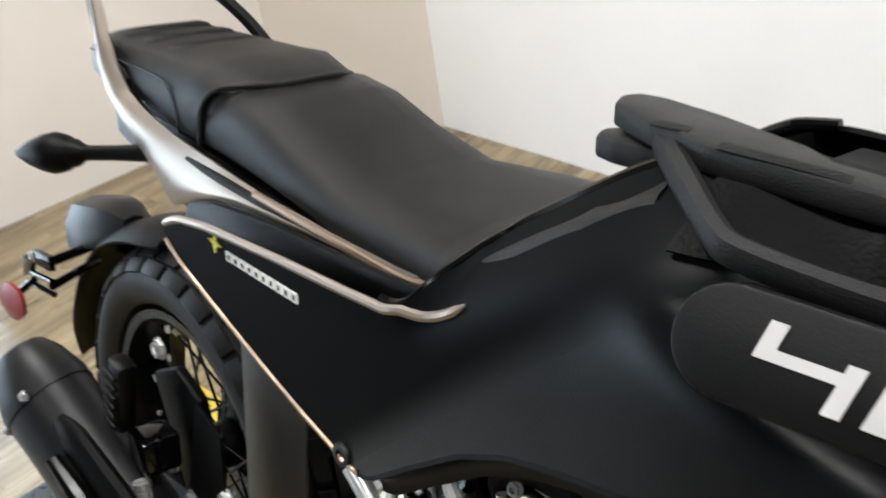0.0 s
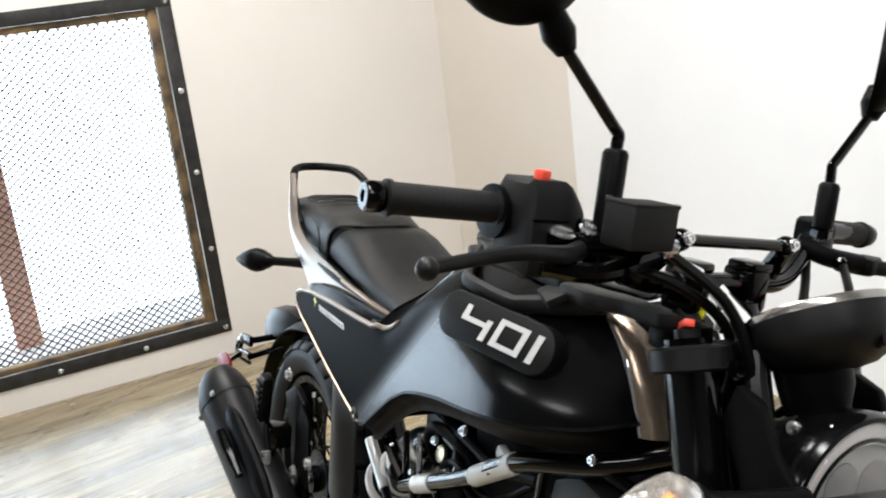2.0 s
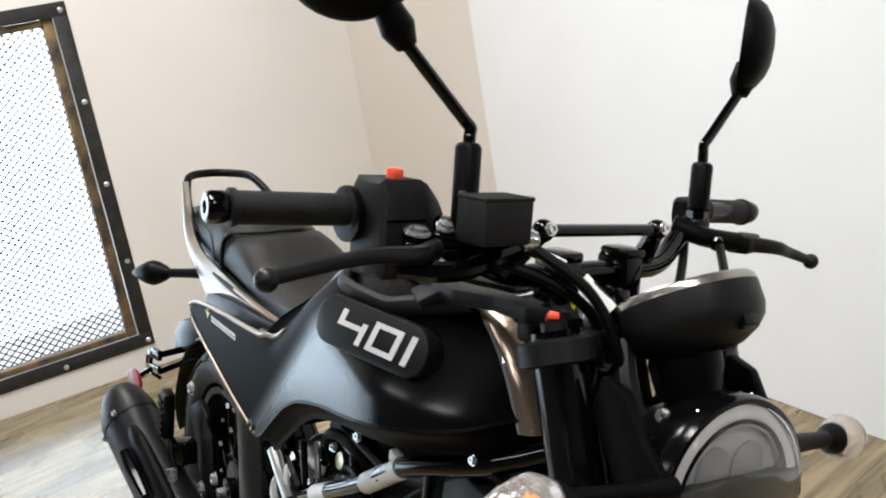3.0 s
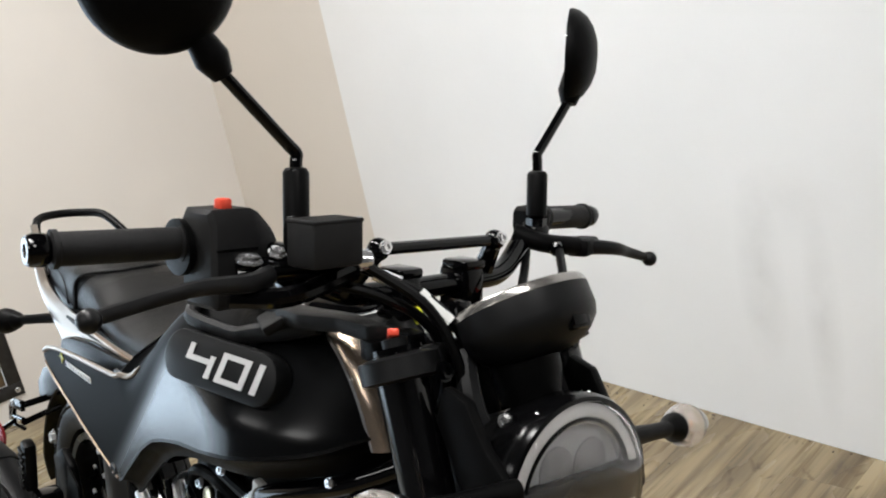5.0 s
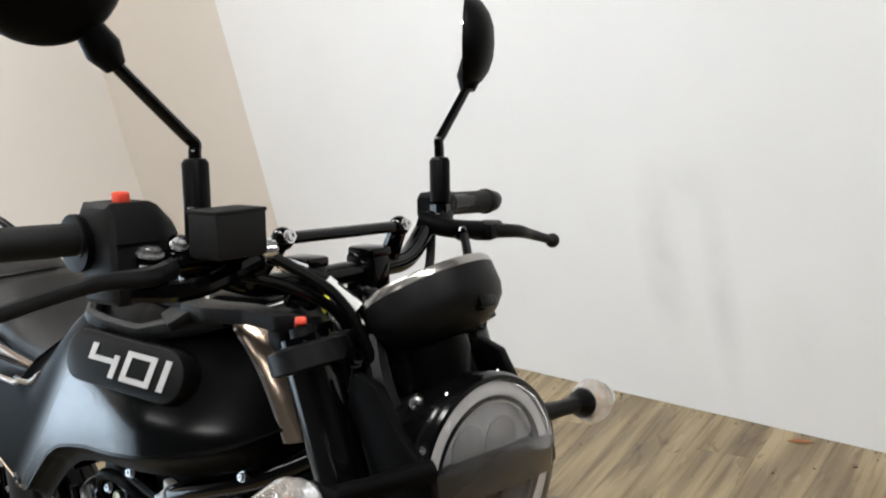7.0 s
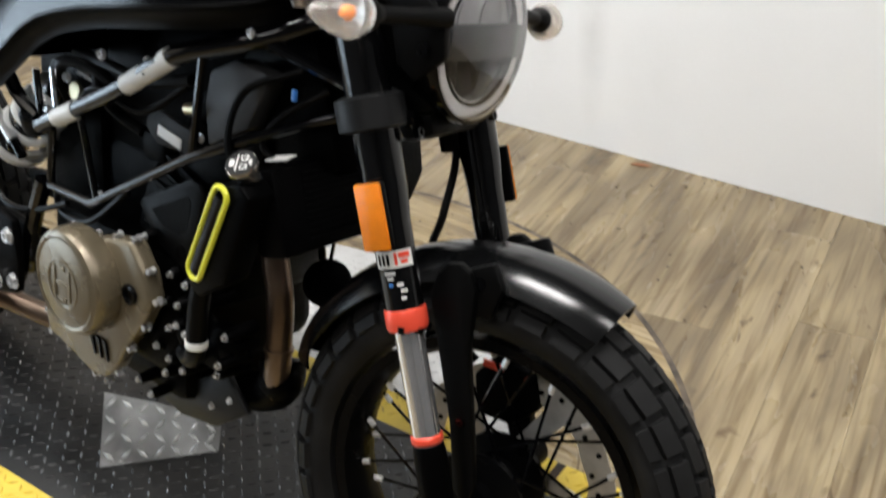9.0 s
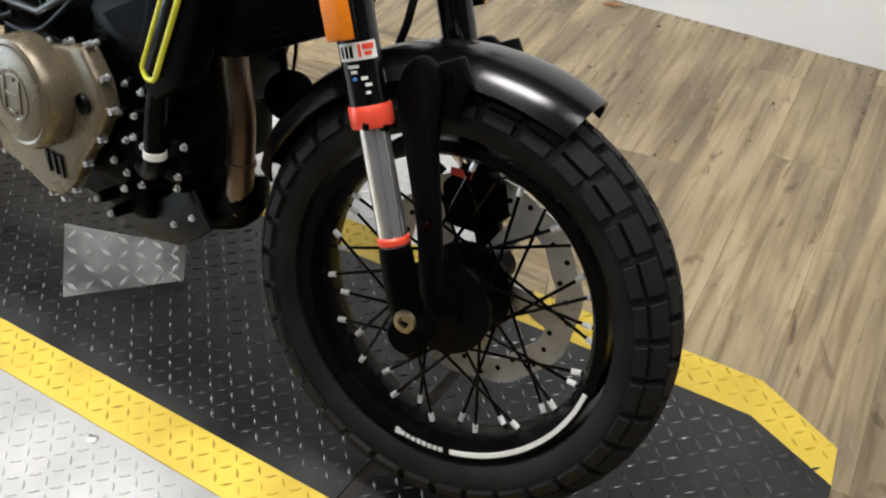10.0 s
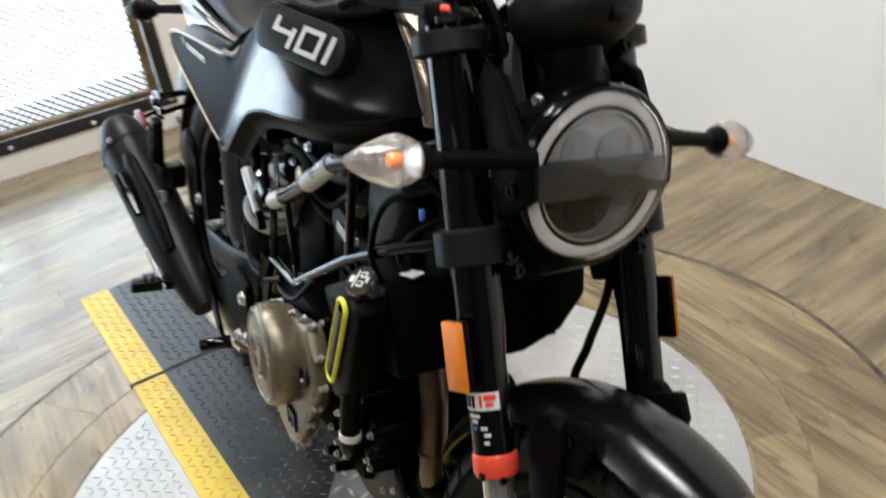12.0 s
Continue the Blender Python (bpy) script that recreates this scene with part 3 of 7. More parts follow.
def ring_flat(r0, r1, z0, z1, a0=0.0, a1=2 * math.pi, n=96):
    bm = bmesh.new()
    rows = []
    for k in range(n + 1):
        a = a0 + (a1 - a0) * k / n
        c, s = math.cos(a), math.sin(a)
        rows.append([bm.verts.new((TC.x + r * c, TC.y + r * s, z)) for r, z in ((r0, z0), (r1, z0), (r1, z1), (r0, z1))])
    for a, b in zip(rows, rows[1:]):
        for k in range(4):
            bm.faces.new((a[k], a[(k + 1) % 4], b[(k + 1) % 4], b[k]))
    bmesh.ops.remove_doubles(bm, verts=bm.verts, dist=1e-5)
    return bm


def platform():
    root = tagged(new("turntable"), "round tread-plate turntable with a black strip edged in yellow paint", "turntable", kind="structure")
    part("disc", lathe([(0.672, -0.02), (0.672, -0.003), (0.0, -0.003)], (TC.x, TC.y, 0), (0, 0, 1), 96), PLATE, root, "bare silver tread plate disc")
    for r0, r1, k0 in ((0.680, 0.777, 3), (0.781, 0.977, 5)):
        for k in range(k0 * 2):
            a0, a1 = 2 * math.pi * k / (k0 * 2), 2 * math.pi * (k + 1) / (k0 * 2)
            part("wood_segment", ring_flat(r0, r1, -0.012, -0.004, a0 + 0.002, a1 - 0.002, 24), RINGW, root, "curved wood-look floor piece")
    part("groove", ring_flat(0.672, 0.680, -0.012, -0.006), GAP, root, "dark dirty groove")
    part("groove", ring_flat(0.777, 0.782, -0.012, -0.006), GAP, root, "dark dirty groove")
    part("groove", ring_flat(0.977, 0.990, -0.012, -0.0042), SCUFF, root, "dark dirty groove")

    def quad(name, pts, material, label, z0=-0.0028, z1=0.0):
        return part(name, prism([tuple(strip(s, t)) for s, t in pts], "z", z0, z1, 0.0006, 1), material, root, label)
    g0, g1, e0, e1 = -0.095, 1.312, -0.645, 1.868
    for a, b in ((e0, g0 - 0.008), (g0 + 0.008, g1 - 0.009)):
        quad("black_plate", [(a, 0.08), (b, 0.08), (b, 0.54), (a, 0.54)], PLATE_B, "worn black tread plate")
        quad("edge_band", [(a, 0), (b, 0), (b, 0.08), (a, 0.08)], PLATE_Y, "yellow painted tread plate edge")
        quad("edge_band", [(a, 0.54), (b, 0.54), (b, 0.62), (a, 0.62)], PLATE_Y, "yellow painted tread plate edge")
    f0 = g1 + 0.009
    quad("black_plate", [(f0, 0.08), (1.66, 0.08), (1.82, 0.16), (1.89, 0.20), (1.888, 0.36), (1.876, 0.472), (1.735, 0.54), (f0, 0.54)], PLATE_B, "worn black tread plate")
    quad("edge_band", [(f0, 0), (1.66, 0), (1.82, 0.08), (1.82, 0.16), (1.66, 0.08), (f0, 0.08)], PLATE_Y, "yellow painted tread plate edge")
    quad("edge_band", [(f0, 0.54), (1.735, 0.54), (1.876, 0.472), (1.864, 0.544), (1.726, 0.62), (f0, 0.62)], PLATE_Y, "yellow painted tread plate edge")
    for s0 in (g0, g1):
        part("joint", prism([tuple(strip(*p)) for p in ((s0 - 0.008, -0.005), (s0 + 0.009, -0.005), (s0 + 0.009, 0.62), (s0 - 0.008, 0.62))], "z", -0.0029, -0.0016, 0), GAP, root, "dark joint filled with dirt")

    def st(p):
        q = p - SO
        return q.dot(SD), q.dot(SN)

    def on_plate(t0, t1):
        def f(p):
            s, t = st(p)
            if t > 0.5 and s > 1.66:
                t += (s - 1.735) * 0.50 if s > 1.735 else 0
            if t < 0.15 and s > 1.66:
                t -= (s - 1.66) * 0.5
            return t0 + 0.008 < t < t1 - 0.008 and e0 + 0.01 < s < e1 - 0.012 and abs(s - g0) > 0.02 and abs(s - g1) > 0.02
        return f
    turn = radians(2.8)
    lozenges("tread", on_plate(0.08, 0.54), (-0.7, 1.95, -0.35, 0.55), 0.0, WORN_GLINT_B, root, turn=turn, single=(1.26, 1.72, -0.19, 0.10))
    lozenges("tread", on_plate(0.0, 0.08), (-0.7, 1.95, -0.35, 0.55), 0.0, WORN_Y, root, turn=turn)
    lozenges("tread", on_plate(0.54, 0.62), (-0.7, 1.95, -0.35, 0.75), 0.0, WORN_Y, root, turn=turn)

    def bare(p):
        s, t = st(p)
        return (p - TC).length < 0.655 and (t < -0.008 or t > 0.63)
    lozenges("tread", bare, (-0.1, 1.3, -0.6, 0.8), -0.003, PLATE, root, turn=turn)
    for x, y in ((0.925, -0.24), (1.188, -0.232), (0.30, -0.42), (0.12, -0.30), (0.62, -0.50)):
        part("screw", lathe([(0.008, -0.003), (0.008, -0.0005), (0.003, 0.0005), (0.0025, -0.001)], (x, y, 0), (0, 0, 1), 12), STEEL, root, "small countersunk screw")


platform()


def ramp_plate():
    """A loose bent sheet of tread plate under the engine."""
    A, B, C, D = Vector((0.622, -0.061, 0.001)), Vector((0.763, 0.091, 0.001)), Vector((0.750, 0.120, 0.055)), Vector((0.517, 0.040, 0.055))
    bm = sheet(lambda u, v: (A.lerp(B, u)).lerp(D.lerp(C, u), v), 8, 6, 0.004)
    root = tagged(part("tread_plate_wedge", bm, OFFCUT), "bent offcut of bare silver tread plate lying on the black strip", "metal plate")
    verts, faces = [], []
    nrm = (B - A).cross(D - A).normalized()
    for i in range(7):
        for j in range(4):
            u, v = (i + 0.5) / 7, (j + 0.5) / 4
            nrm = (B - A).lerp(C - D, v).cross((D - A).lerp(C - B, u)).normalized()
            p = (A.lerp(B, u)).lerp(D.lerp(C, u), v) + nrm * 0.0003
            e1, e2 = (B - A).normalized(), nrm.cross((B - A).normalized())
            d = (e1 + e2 * (1 if (i + j) % 2 else -1)).normalized()
            w = nrm.cross(d)
            k = len(verts)
            for q in (d * 0.0145, w * 0.0042, -d * 0.0145, -w * 0.0042, d * 0.007 + nrm * 0.0036, -d * 0.007 + nrm * 0.0036):
                verts.append((p + q) * K)
            faces += [(k, k + 1, k + 4), (k + 1, k + 5, k + 4), (k + 1, k + 2, k + 5), (k + 2, k + 3, k + 5), (k + 3, k + 4, k + 5), (k + 3, k, k + 4)]
    me = bpy.data.meshes.new("tread")
    me.from_pydata([tuple(v) for v in verts], [], faces)
    me.shade_flat()
    me.materials.append(GLINT_TEAR)
    ob = new("tread", me)
    ob.parent = root
    tagged(ob, kind="stuff")


ramp_plate()


def debris():
    bm = bmesh.new()
    out = [bm.verts.new((x, y, z)) for x, y, z in ((-0.03, 0, 0.001), (-0.012, 0.007, 0.004), (0.012, 0.006, 0.003), (0.03, 0, 0.001), (0.012, -0.007, 0.004), (-0.012, -0.006, 0.003))]
    bm.faces.new(out)
    ext = bmesh.ops.extrude_face_region(bm, geom=bm.faces[:])
    for v in ext["geom"]:
        if isinstance(v, bmesh.types.BMVert):
            v.co.z += 0.0012
    bm.transform(Matrix.Translation((0.845, 1.528, -0.005)) @ Matrix.Rotation(0.3, 4, "Z"))
    tagged(part("dry_leaf", bm, LEAF), "small dry orange-brown leaf at the foot of the wall", "leaf")
    rng = random.Random(9)
    bms = []
    for k in range(150):
        near = rng.random() < 0.45
        x, y = rng.uniform(-0.3, 1.9), (YN - abs(rng.gauss(0, 0.02)) - 0.004 if near else rng.uniform(0.75, 1.5))
        s = rng.uniform(0.0010, 0.0042)
        b = rbox((x, y, -0.005 + s * 0.3), (s * rng.uniform(0.8, 2.4), s, s * 0.6), 0, (0, 0, rng.uniform(0, 180)))
        bms.append(b)
    tagged(part("floor_crumbs", join(*bms), DIRT), "dark crumbs and dust specks on the plank floor", "crumbs", kind="stuff")


debris()

# ---------------------------------------------------------------- motorcycle
bike = tagged(new("motorcycle"), "black street motorcycle with bronze engine cover, leaning on its side stand", "motorcycle")
bike.matrix_world = LEAN


# ---- wheels
def wheel(name, label, centre, R, W, rim_r, st, blocks, disc_side, lug):
    cx, cz = centre
    base = (STEER if st else NO) @ Matrix.Translation((cx, 0, cz))
    hw = W * 0.34
    prof = [(rim_r - 0.023, -hw * 0.55), (rim_r - 0.016, -hw * 0.85), (rim_r - 0.014, -hw), (rim_r, -hw * 1.04), (rim_r, -hw * 0.96), (rim_r - 0.008, -hw * 0.9),
            (rim_r - 0.008, hw * 0.9), (rim_r, hw * 0.96), (rim_r, hw * 1.04), (rim_r - 0.014, hw), (rim_r - 0.016, hw * 0.85), (rim_r - 0.023, hw * 0.55)]
    bm = lathe(prof, (0, 0, 0), (0, 1, 0), 72, ring=True)
    bm.transform(base)
    rim = part(name, bm, RIMBLK, bike, label)
    # tyre carcass
    h = (R - rim_r) * 0.5
    Rc = rim_r + h * 0.9
    Rh = R - Rc - 0.006

    def sec(phi, extra=0.0):
        y = (W / 2 - 0.004 + extra * 0.6) * math.sin(phi)
        c = math.cos(phi)
        r = Rc + (Rh + extra) * (c if c > 0 else c * 1.15)
        return r, y
    prof = [sec(radians(a)) for a in range(-128, 129, 8)]
    bm = lathe([(r, y) for r, y in prof], (0, 0, 0), (0, 1, 0), 80, ring=True)
    bm.transform(base)
    part("tyre", bm, RUBBER, rim, "black dual-sport tyre with chunky tread blocks", angle=30)
    nblk, rows = blocks
    turned = Matrix.Translation(base.translation * K) @ base.to_3x3().to_4x4()
    for (p0, p1, off, skew, span) in rows:
        blk = bmesh.new()
        t0 = 2 * math.pi * off / nblk
        t1 = t0 + 2 * math.pi * span / nblk
        vs = []
        for ex, shrink in ((-0.002, 0.0), (lug - 0.0012, 0.04), (lug, 0.09)):
            ring = []
            for (tt, pp) in ((t0, p0), (t1, p0), (t1, (p0 + p1) / 2), (t1, p1), (t0, p1), (t0, (p0 + p1) / 2)):
                tm, pm = (t0 + t1) / 2, (p0 + p1) / 2
                tt = tt + (tm - tt) * shrink + skew * (pp - p0) / max(1e-6, abs(p1 - p0)) / nblk
                pp = pp + (pm - pp) * shrink
                r, y = sec(radians(pp), ex)
                ring.append(blk.verts.new((r * math.sin(tt), y, r * math.cos(tt))))
            vs.append(ring)
        for a, b in zip(vs, vs[1:]):
            for q in range(6):
                blk.faces.new((a[q], a[(q + 1) % 6], b[(q + 1) % 6], b[q]))
        b = vs[-1]
        blk.faces.new((b[0], b[1], b[2], b[5]))
        blk.faces.new((b[5], b[2], b[3], b[4]))
        blk.transform(Matrix.Scale(K, 4))
        me = finish(blk, 40)
        me.materials.append(RUBBER)
        for k in range(nblk):
            o = new("tread_block", me)
            o.parent = rim
            o.matrix_basis = turned @ Matrix.Rotation(2 * math.pi * k / nblk, 4, "Y")
    # hub
    bm = lathe([(0.012, -0.060), (0.030, -0.056), (0.030, -0.040), (0.064, -0.036), (0.064, -0.028), (0.036, -0.022), (0.036, 0.022), (0.064, 0.028), (0.064, 0.036), (0.030, 0.040), (0.030, 0.056), (0.012, 0.060)], (0, 0, 0), (0, 1, 0), 36)
    bm.transform(base)
    part("hub", bm, RIMBLK, rim, "black spoked hub")
    # spokes, two meshes that all of them share
    out_r = rim_r - 0.024
    for side in (-1, 1):
        for way in (-1, 1):
            a = Vector((0.055 * math.sin(way * 0.95), side * 0.032, 0.055 * math.cos(way * 0.95)))
            b = Vector((0.0, side * 0.010, out_r))
            sb = tube([a, b], 0.0023, 6, 1)
            nb = lathe([(0.0034, 0), (0.0040, 0.003), (0.0038, 0.012)], b - (b - a).normalized() * 0.016, (b - a).normalized(), 8)
            sb.transform(Matrix.Scale(K, 4))
            nb.transform(Matrix.Scale(K, 4))
            sm, nm = finish(sb), finish(nb)
            sm.materials.append(METAL)
            nm.materials.append(NIPPLE)
            for k in range(9):
                ang = 2 * math.pi * (k + (0.25 if side > 0 else 0.0) + (0.5 if way > 0 else 0.02)) / 9
                m = Matrix.Translation(base.translation * K) @ base.to_3x3().to_4x4() @ Matrix.Rotation(ang, 4, "Y")
                for nme, me in (("spoke", sm), ("spoke_nipple", nm)):
                    o = new(nme, me)
                    o.parent = rim
                    o.matrix_basis = m
    # brake disc with holes and its carrier
    y = disc_side
    r1, r0, N = (0.146, 0.110, 60) if st else (0.125, 0.098, 60)
    bm = bmesh.new()
    rows = []
    for k in range(N):
        a = 2 * math.pi * k / N
        w = 0.0025 * math.sin(a * 10)
        rows.append([bm.verts.new((r * math.sin(a), yy, r * math.cos(a))) for r, yy in ((r0 + w, y - 0.002), (r1 + w, y - 0.002), (r1 + w, y + 0.002), (r0 + w, y + 0.002))])
    for k in range(N):
        a, b = rows[k], rows[(k + 1) % N]
        for q in range(4):
            bm.faces.new((a[q], a[(q + 1) % 4], b[(q + 1) % 4], b[q]))
    bm.transform(base)
    disc = part("brake_disc", bm, DISC, rim, "drilled steel brake disc")
    hb0 = lathe([(0.0040, -0.0026), (0.0040, 0.0026)], (0, 0, 0), (0, 1, 0), 8)
    hb0.transform(Matrix.Scale(K, 4))
    hm = finish(hb0)
    hm.materials.append(GLOSS)
    for k in range(30):
        q = r0 + 0.008 + 0.008 * (k % 3)
        o = new("drilled_hole", hm)
        o.parent = rim
        o.matrix_basis = turned @ Matrix.Translation((q * math.sin(2 * math.pi * k / 30) * K, y * K, q * math.cos(2 * math.pi * k / 30) * K))
    for a in (2 * math.pi * k / 5 for k in range(5)):
        bm = prism([(0.045 * math.sin(a), 0.045 * math.cos(a)), (0.045 * math.sin(a + 0.5), 0.045 * math.cos(a + 0.5)), ((r0 + 0.003) * math.sin(a + 0.62), (r0 + 0.003) * math.cos(a + 0.62)), ((r0 + 0.003) * math.sin(a + 0.34), (r0 + 0.003) * math.cos(a + 0.34))], "y", y - 0.0018, y + 0.0018, 0)
        bm.transform(base)
        part("carrier_arm", bm, DISC, disc)
    return rim


FRONT = [(-25, -2.2, 0.0, 0.30, 0.85), (2.2, 25, 0.5, -0.30, 0.85), (-57.5, -29, 0.42, 0.14, 0.84), (29, 57.5, 0.92, -0.14, 0.84), (-82, -62, 0.42, 0.0, 0.80), (62, 82, 0.92, 0.0, 0.80)]
REAR = [(-21, -1.2, 0.0, 0.5, 0.87), (1.2, 21, 0.5, -0.5, 0.87), (-45, -23.5, 0.35, 0.3, 0.86), (23.5, 45, 0.85, -0.3, 0.86), (-70, -47.5, 0.0, 0.2, 0.86), (47.5, 70, 0.5, -0.2, 0.86)]
FA, RA = (1.390, 0.304), (-0.085, 0.322)
fw = wheel("front_wheel", "black spoked front wheel with chrome spoke nipples", FA, 0.286, 0.106, 0.214, True, (34, FRONT), 0.062, 0.0115)
rw = wheel("rear_wheel", "black spoked rear wheel", RA, 0.324, 0.150, 0.228, False, (30, REAR), 0.070, 0.0085)


def arc_band(name, centre, r, y, a0, a1, w, material, parent, st, label=""):
    """A thin printed arc on a wheel's flank, angles from straight down towards the front."""
    bm = bmesh.new()
    rows = []
    n = 24
    for k in range(n + 1):
        a = radians(a0 + (a1 - a0) * k / n)
        rows.append([bm.verts.new((centre[0] + q * math.sin(a), yy, centre[1] - q * math.cos(a))) for q, yy in ((r - w / 2, y), (r + w / 2, y), (r + w / 2, y + 0.003), (r - w / 2, y + 0.003))])
    for a, b in zip(rows, rows[1:]):
        for q in range(4):
            bm.faces.new((a[q], a[(q + 1) % 4], b[(q + 1) % 4], b[q]))
    bm.faces.new(rows[0])
    bm.faces.new(rows[-1])
    return part(name, bm, material, parent, label, st)


arc_band("rim_stripe", FA, 0.2055, -0.0400, 12, 78, 0.006, LABEL, fw, True, "thin white rim stripe")
for k in range(9):
    arc_band("rim_lettering", FA, 0.2055, -0.0405, -11 + k * 2.3, -11 + k * 2.3 + (1.6 if k else 2.0), 0.005 if k else 0.008, LABEL, fw, True)


# ---- fork
def fx(z):
    return 1.148 + (1.0 - z) * 0.345


def fork_leg(side, name, label):
    y = side * 0.116
    P = lambda z: Vector((fx(z), y, z))
    up = (P(1.0) - P(0.4)).normalized()
    L = lambda z: (z - 0.40) / up.z
    o = P(0.40)
    leg = part(name, lathe([(0.022, L(0.988)), (0.0265, L(0.985)), (0.0265, L(0.690)), (0.0235, L(0.655)), (0.0230, L(0.60)), (0.0230, L(0.560)), (0.0165, L(0.558))], o, up, 28), FORK, bike, label, True)
    part("stanchion", lathe([(0.0172, L(0.58)), (0.0172, L(0.395))], o, up, 28), CHROME, leg, "polished chrome fork tube", True)
    part("dust_ring", lathe([(0.0235, L(0.561)), (0.0250, L(0.558)), (0.0250, L(0.541)), (0.0235, L(0.537)), (0.0175, L(0.536))], o, up, 28), RED if side < 0 else METAL, leg, "red fork seal ring" if side < 0 else "", True)
    if side < 0:
        for a in (-30, 20, 75):
            d = Vector((math.cos(radians(a)), -math.sin(radians(a)) - 0.0, 0)).normalized()
            part("ring_notch", rbox(tuple(P(0.542) + Vector((d.x * 0.0235, d.y * 0.0235, 0))), (0.007, 0.007, 0.008), 0.001), GLOSS, leg, "", True)
    part("lower_ring", lathe([(0.0175, L(0.416)), (0.0195, L(0.414)), (0.0195, L(0.408)), (0.0175, L(0.406))], o, up, 24), RED if side < 0 else METAL, leg, "", True)
    # axle casting
    f = FA
    part("axle_casting", join(lathe([(0.0185, L(0.405)), (0.020, L(0.395)), (0.0205, L(0.36)), (0.019, L(0.33)), (0.018, L(0.29)), (0.010, L(0.275))], o, up, 20),
                              lathe([(0.021, 0), (0.024, 0.004), (0.024, 0.040), (0.020, 0.044)], (f[0], side * 0.092, f[1]), (0, side, 0), 22)), CASTING, leg, "black axle casting", True)
    part("axle_nut", lathe([(0.013, 0), (0.0135, 0.003), (0.0135, 0.007), (0.007, 0.008), (0.006, 0.003)], (f[0] + 0.000, side * 0.132, f[1] + 0.022), (0, side, 0), 6 if side > 0 else 24), BRASS, leg, "zinc axle bolt", True)
    # side guard that carries the fender
    g = prism([(1.314, 0.572), (1.320, 0.600), (1.332, 0.616), (1.346, 0.620), (1.362, 0.612), (1.371, 0.592), (1.374, 0.52), (1.394, 0.42), (1.407, 0.35), (1.404, 0.334), (1.392, 0.328), (1.380, 0.338), (1.362, 0.424), (1.340, 0.492), (1.322, 0.545)], "y", side * 0.088, side * 0.074, 0.004)
    part("fork_guard", g, PLASTIC, leg, "curved black fork guard", True)
    part("guard_bolt", bolt((1.378, side * 0.088, 0.43), (0, side, 0), 0.005, 0.003), METAL, leg, "", True)
    return leg


forkR = fork_leg(-1, "fork_leg", "black upside-down fork leg with red seal ring and chrome tube")
forkL = fork_leg(1, "fork_leg", "black upside-down fork leg")
# stickers and reflectors on the legs
up = (Vector((fx(1), 0, 1)) - Vector((fx(0.4), 0, 0.4))).normalized()


def leg_patch(name, z0, z1, a0, a1, r, material, parent, side=-1, label="", thick=0.001):
    """A patch wrapped round the fork leg."""
    def f(u, v):
        z = z0 + (z1 - z0) * v
        a = radians(a0 + (a1 - a0) * u)
        c = Vector((fx(z), side * 0.116, z))
        return c + Vector((math.cos(a) * up.z, 0, math.cos(a) * -up.x)) * r + Vector((0, side * math.sin(a), 0)) * r
    return part(name, sheet(f, 10, 2, -thick if side < 0 else thick), material, parent, label, True)


leg_patch("maker_sticker", 0.608, 0.626, 8, 122, 0.0237, LABEL, forkR, label="white and red sticker")
for a0, a1 in ((104, 112), (90, 97), (76, 84)):
    leg_patch("sticker_mark", 0.611, 0.623, a0, a1, 0.0245, GLOSS, forkR)
for z0, z1, a0, a1 in ((0.618, 0.624, 18, 50), (0.612, 0.616, 26, 46), (0.611, 0.624, 54, 62)):
    leg_patch("sticker_mark", z0, z1, a0, a1, 0.0245, RED, forkR)
for z0, a0, a1, m in ((0.6005, 66, 98, LABEL), (0.595, 74, 92, LABEL), (0.588, 78, 90, BLUE), (0.588, 48, 66, LABEL), (0.581, 40, 58, LABEL), (0.573, 46, 60, LABEL)):
    leg_patch("spec_line", z0, z0 + 0.0032, a0, a1, 0.0236, m, forkR)
for side, pl in ((-1, forkR), (1, forkL)):
    z0, z1 = 0.636, 0.700
    a, b = Vector((fx(z0) + 0.006, side * 0.151, z0)), Vector((fx(z1) + 0.006, side * 0.151, z1))
    back = rbox((0, 0, 0), (0.036, 0.008, 0.076), 0.003)
    mm = Matrix.Translation((a + b) / 2) @ Matrix.Rotation(-math.atan2(0.352, 1), 4, "Y")
    back.transform(mm)
    rf = part("reflector_holder", back, PLASTIC, pl, "", True)
    face = rbox((0, side * 0.006, 0), (0.035, 0.006, 0.075), 0.003)
    face.transform(mm)
    part("reflector", face, ORANGE, rf, "orange side reflector", True)
    part("reflector_arm", tube([((a + b) / 2).to_tuple(), (fx(0.667), side * 0.12, 0.667)], 0.008, 8, 1), PLASTIC, rf, "", True)

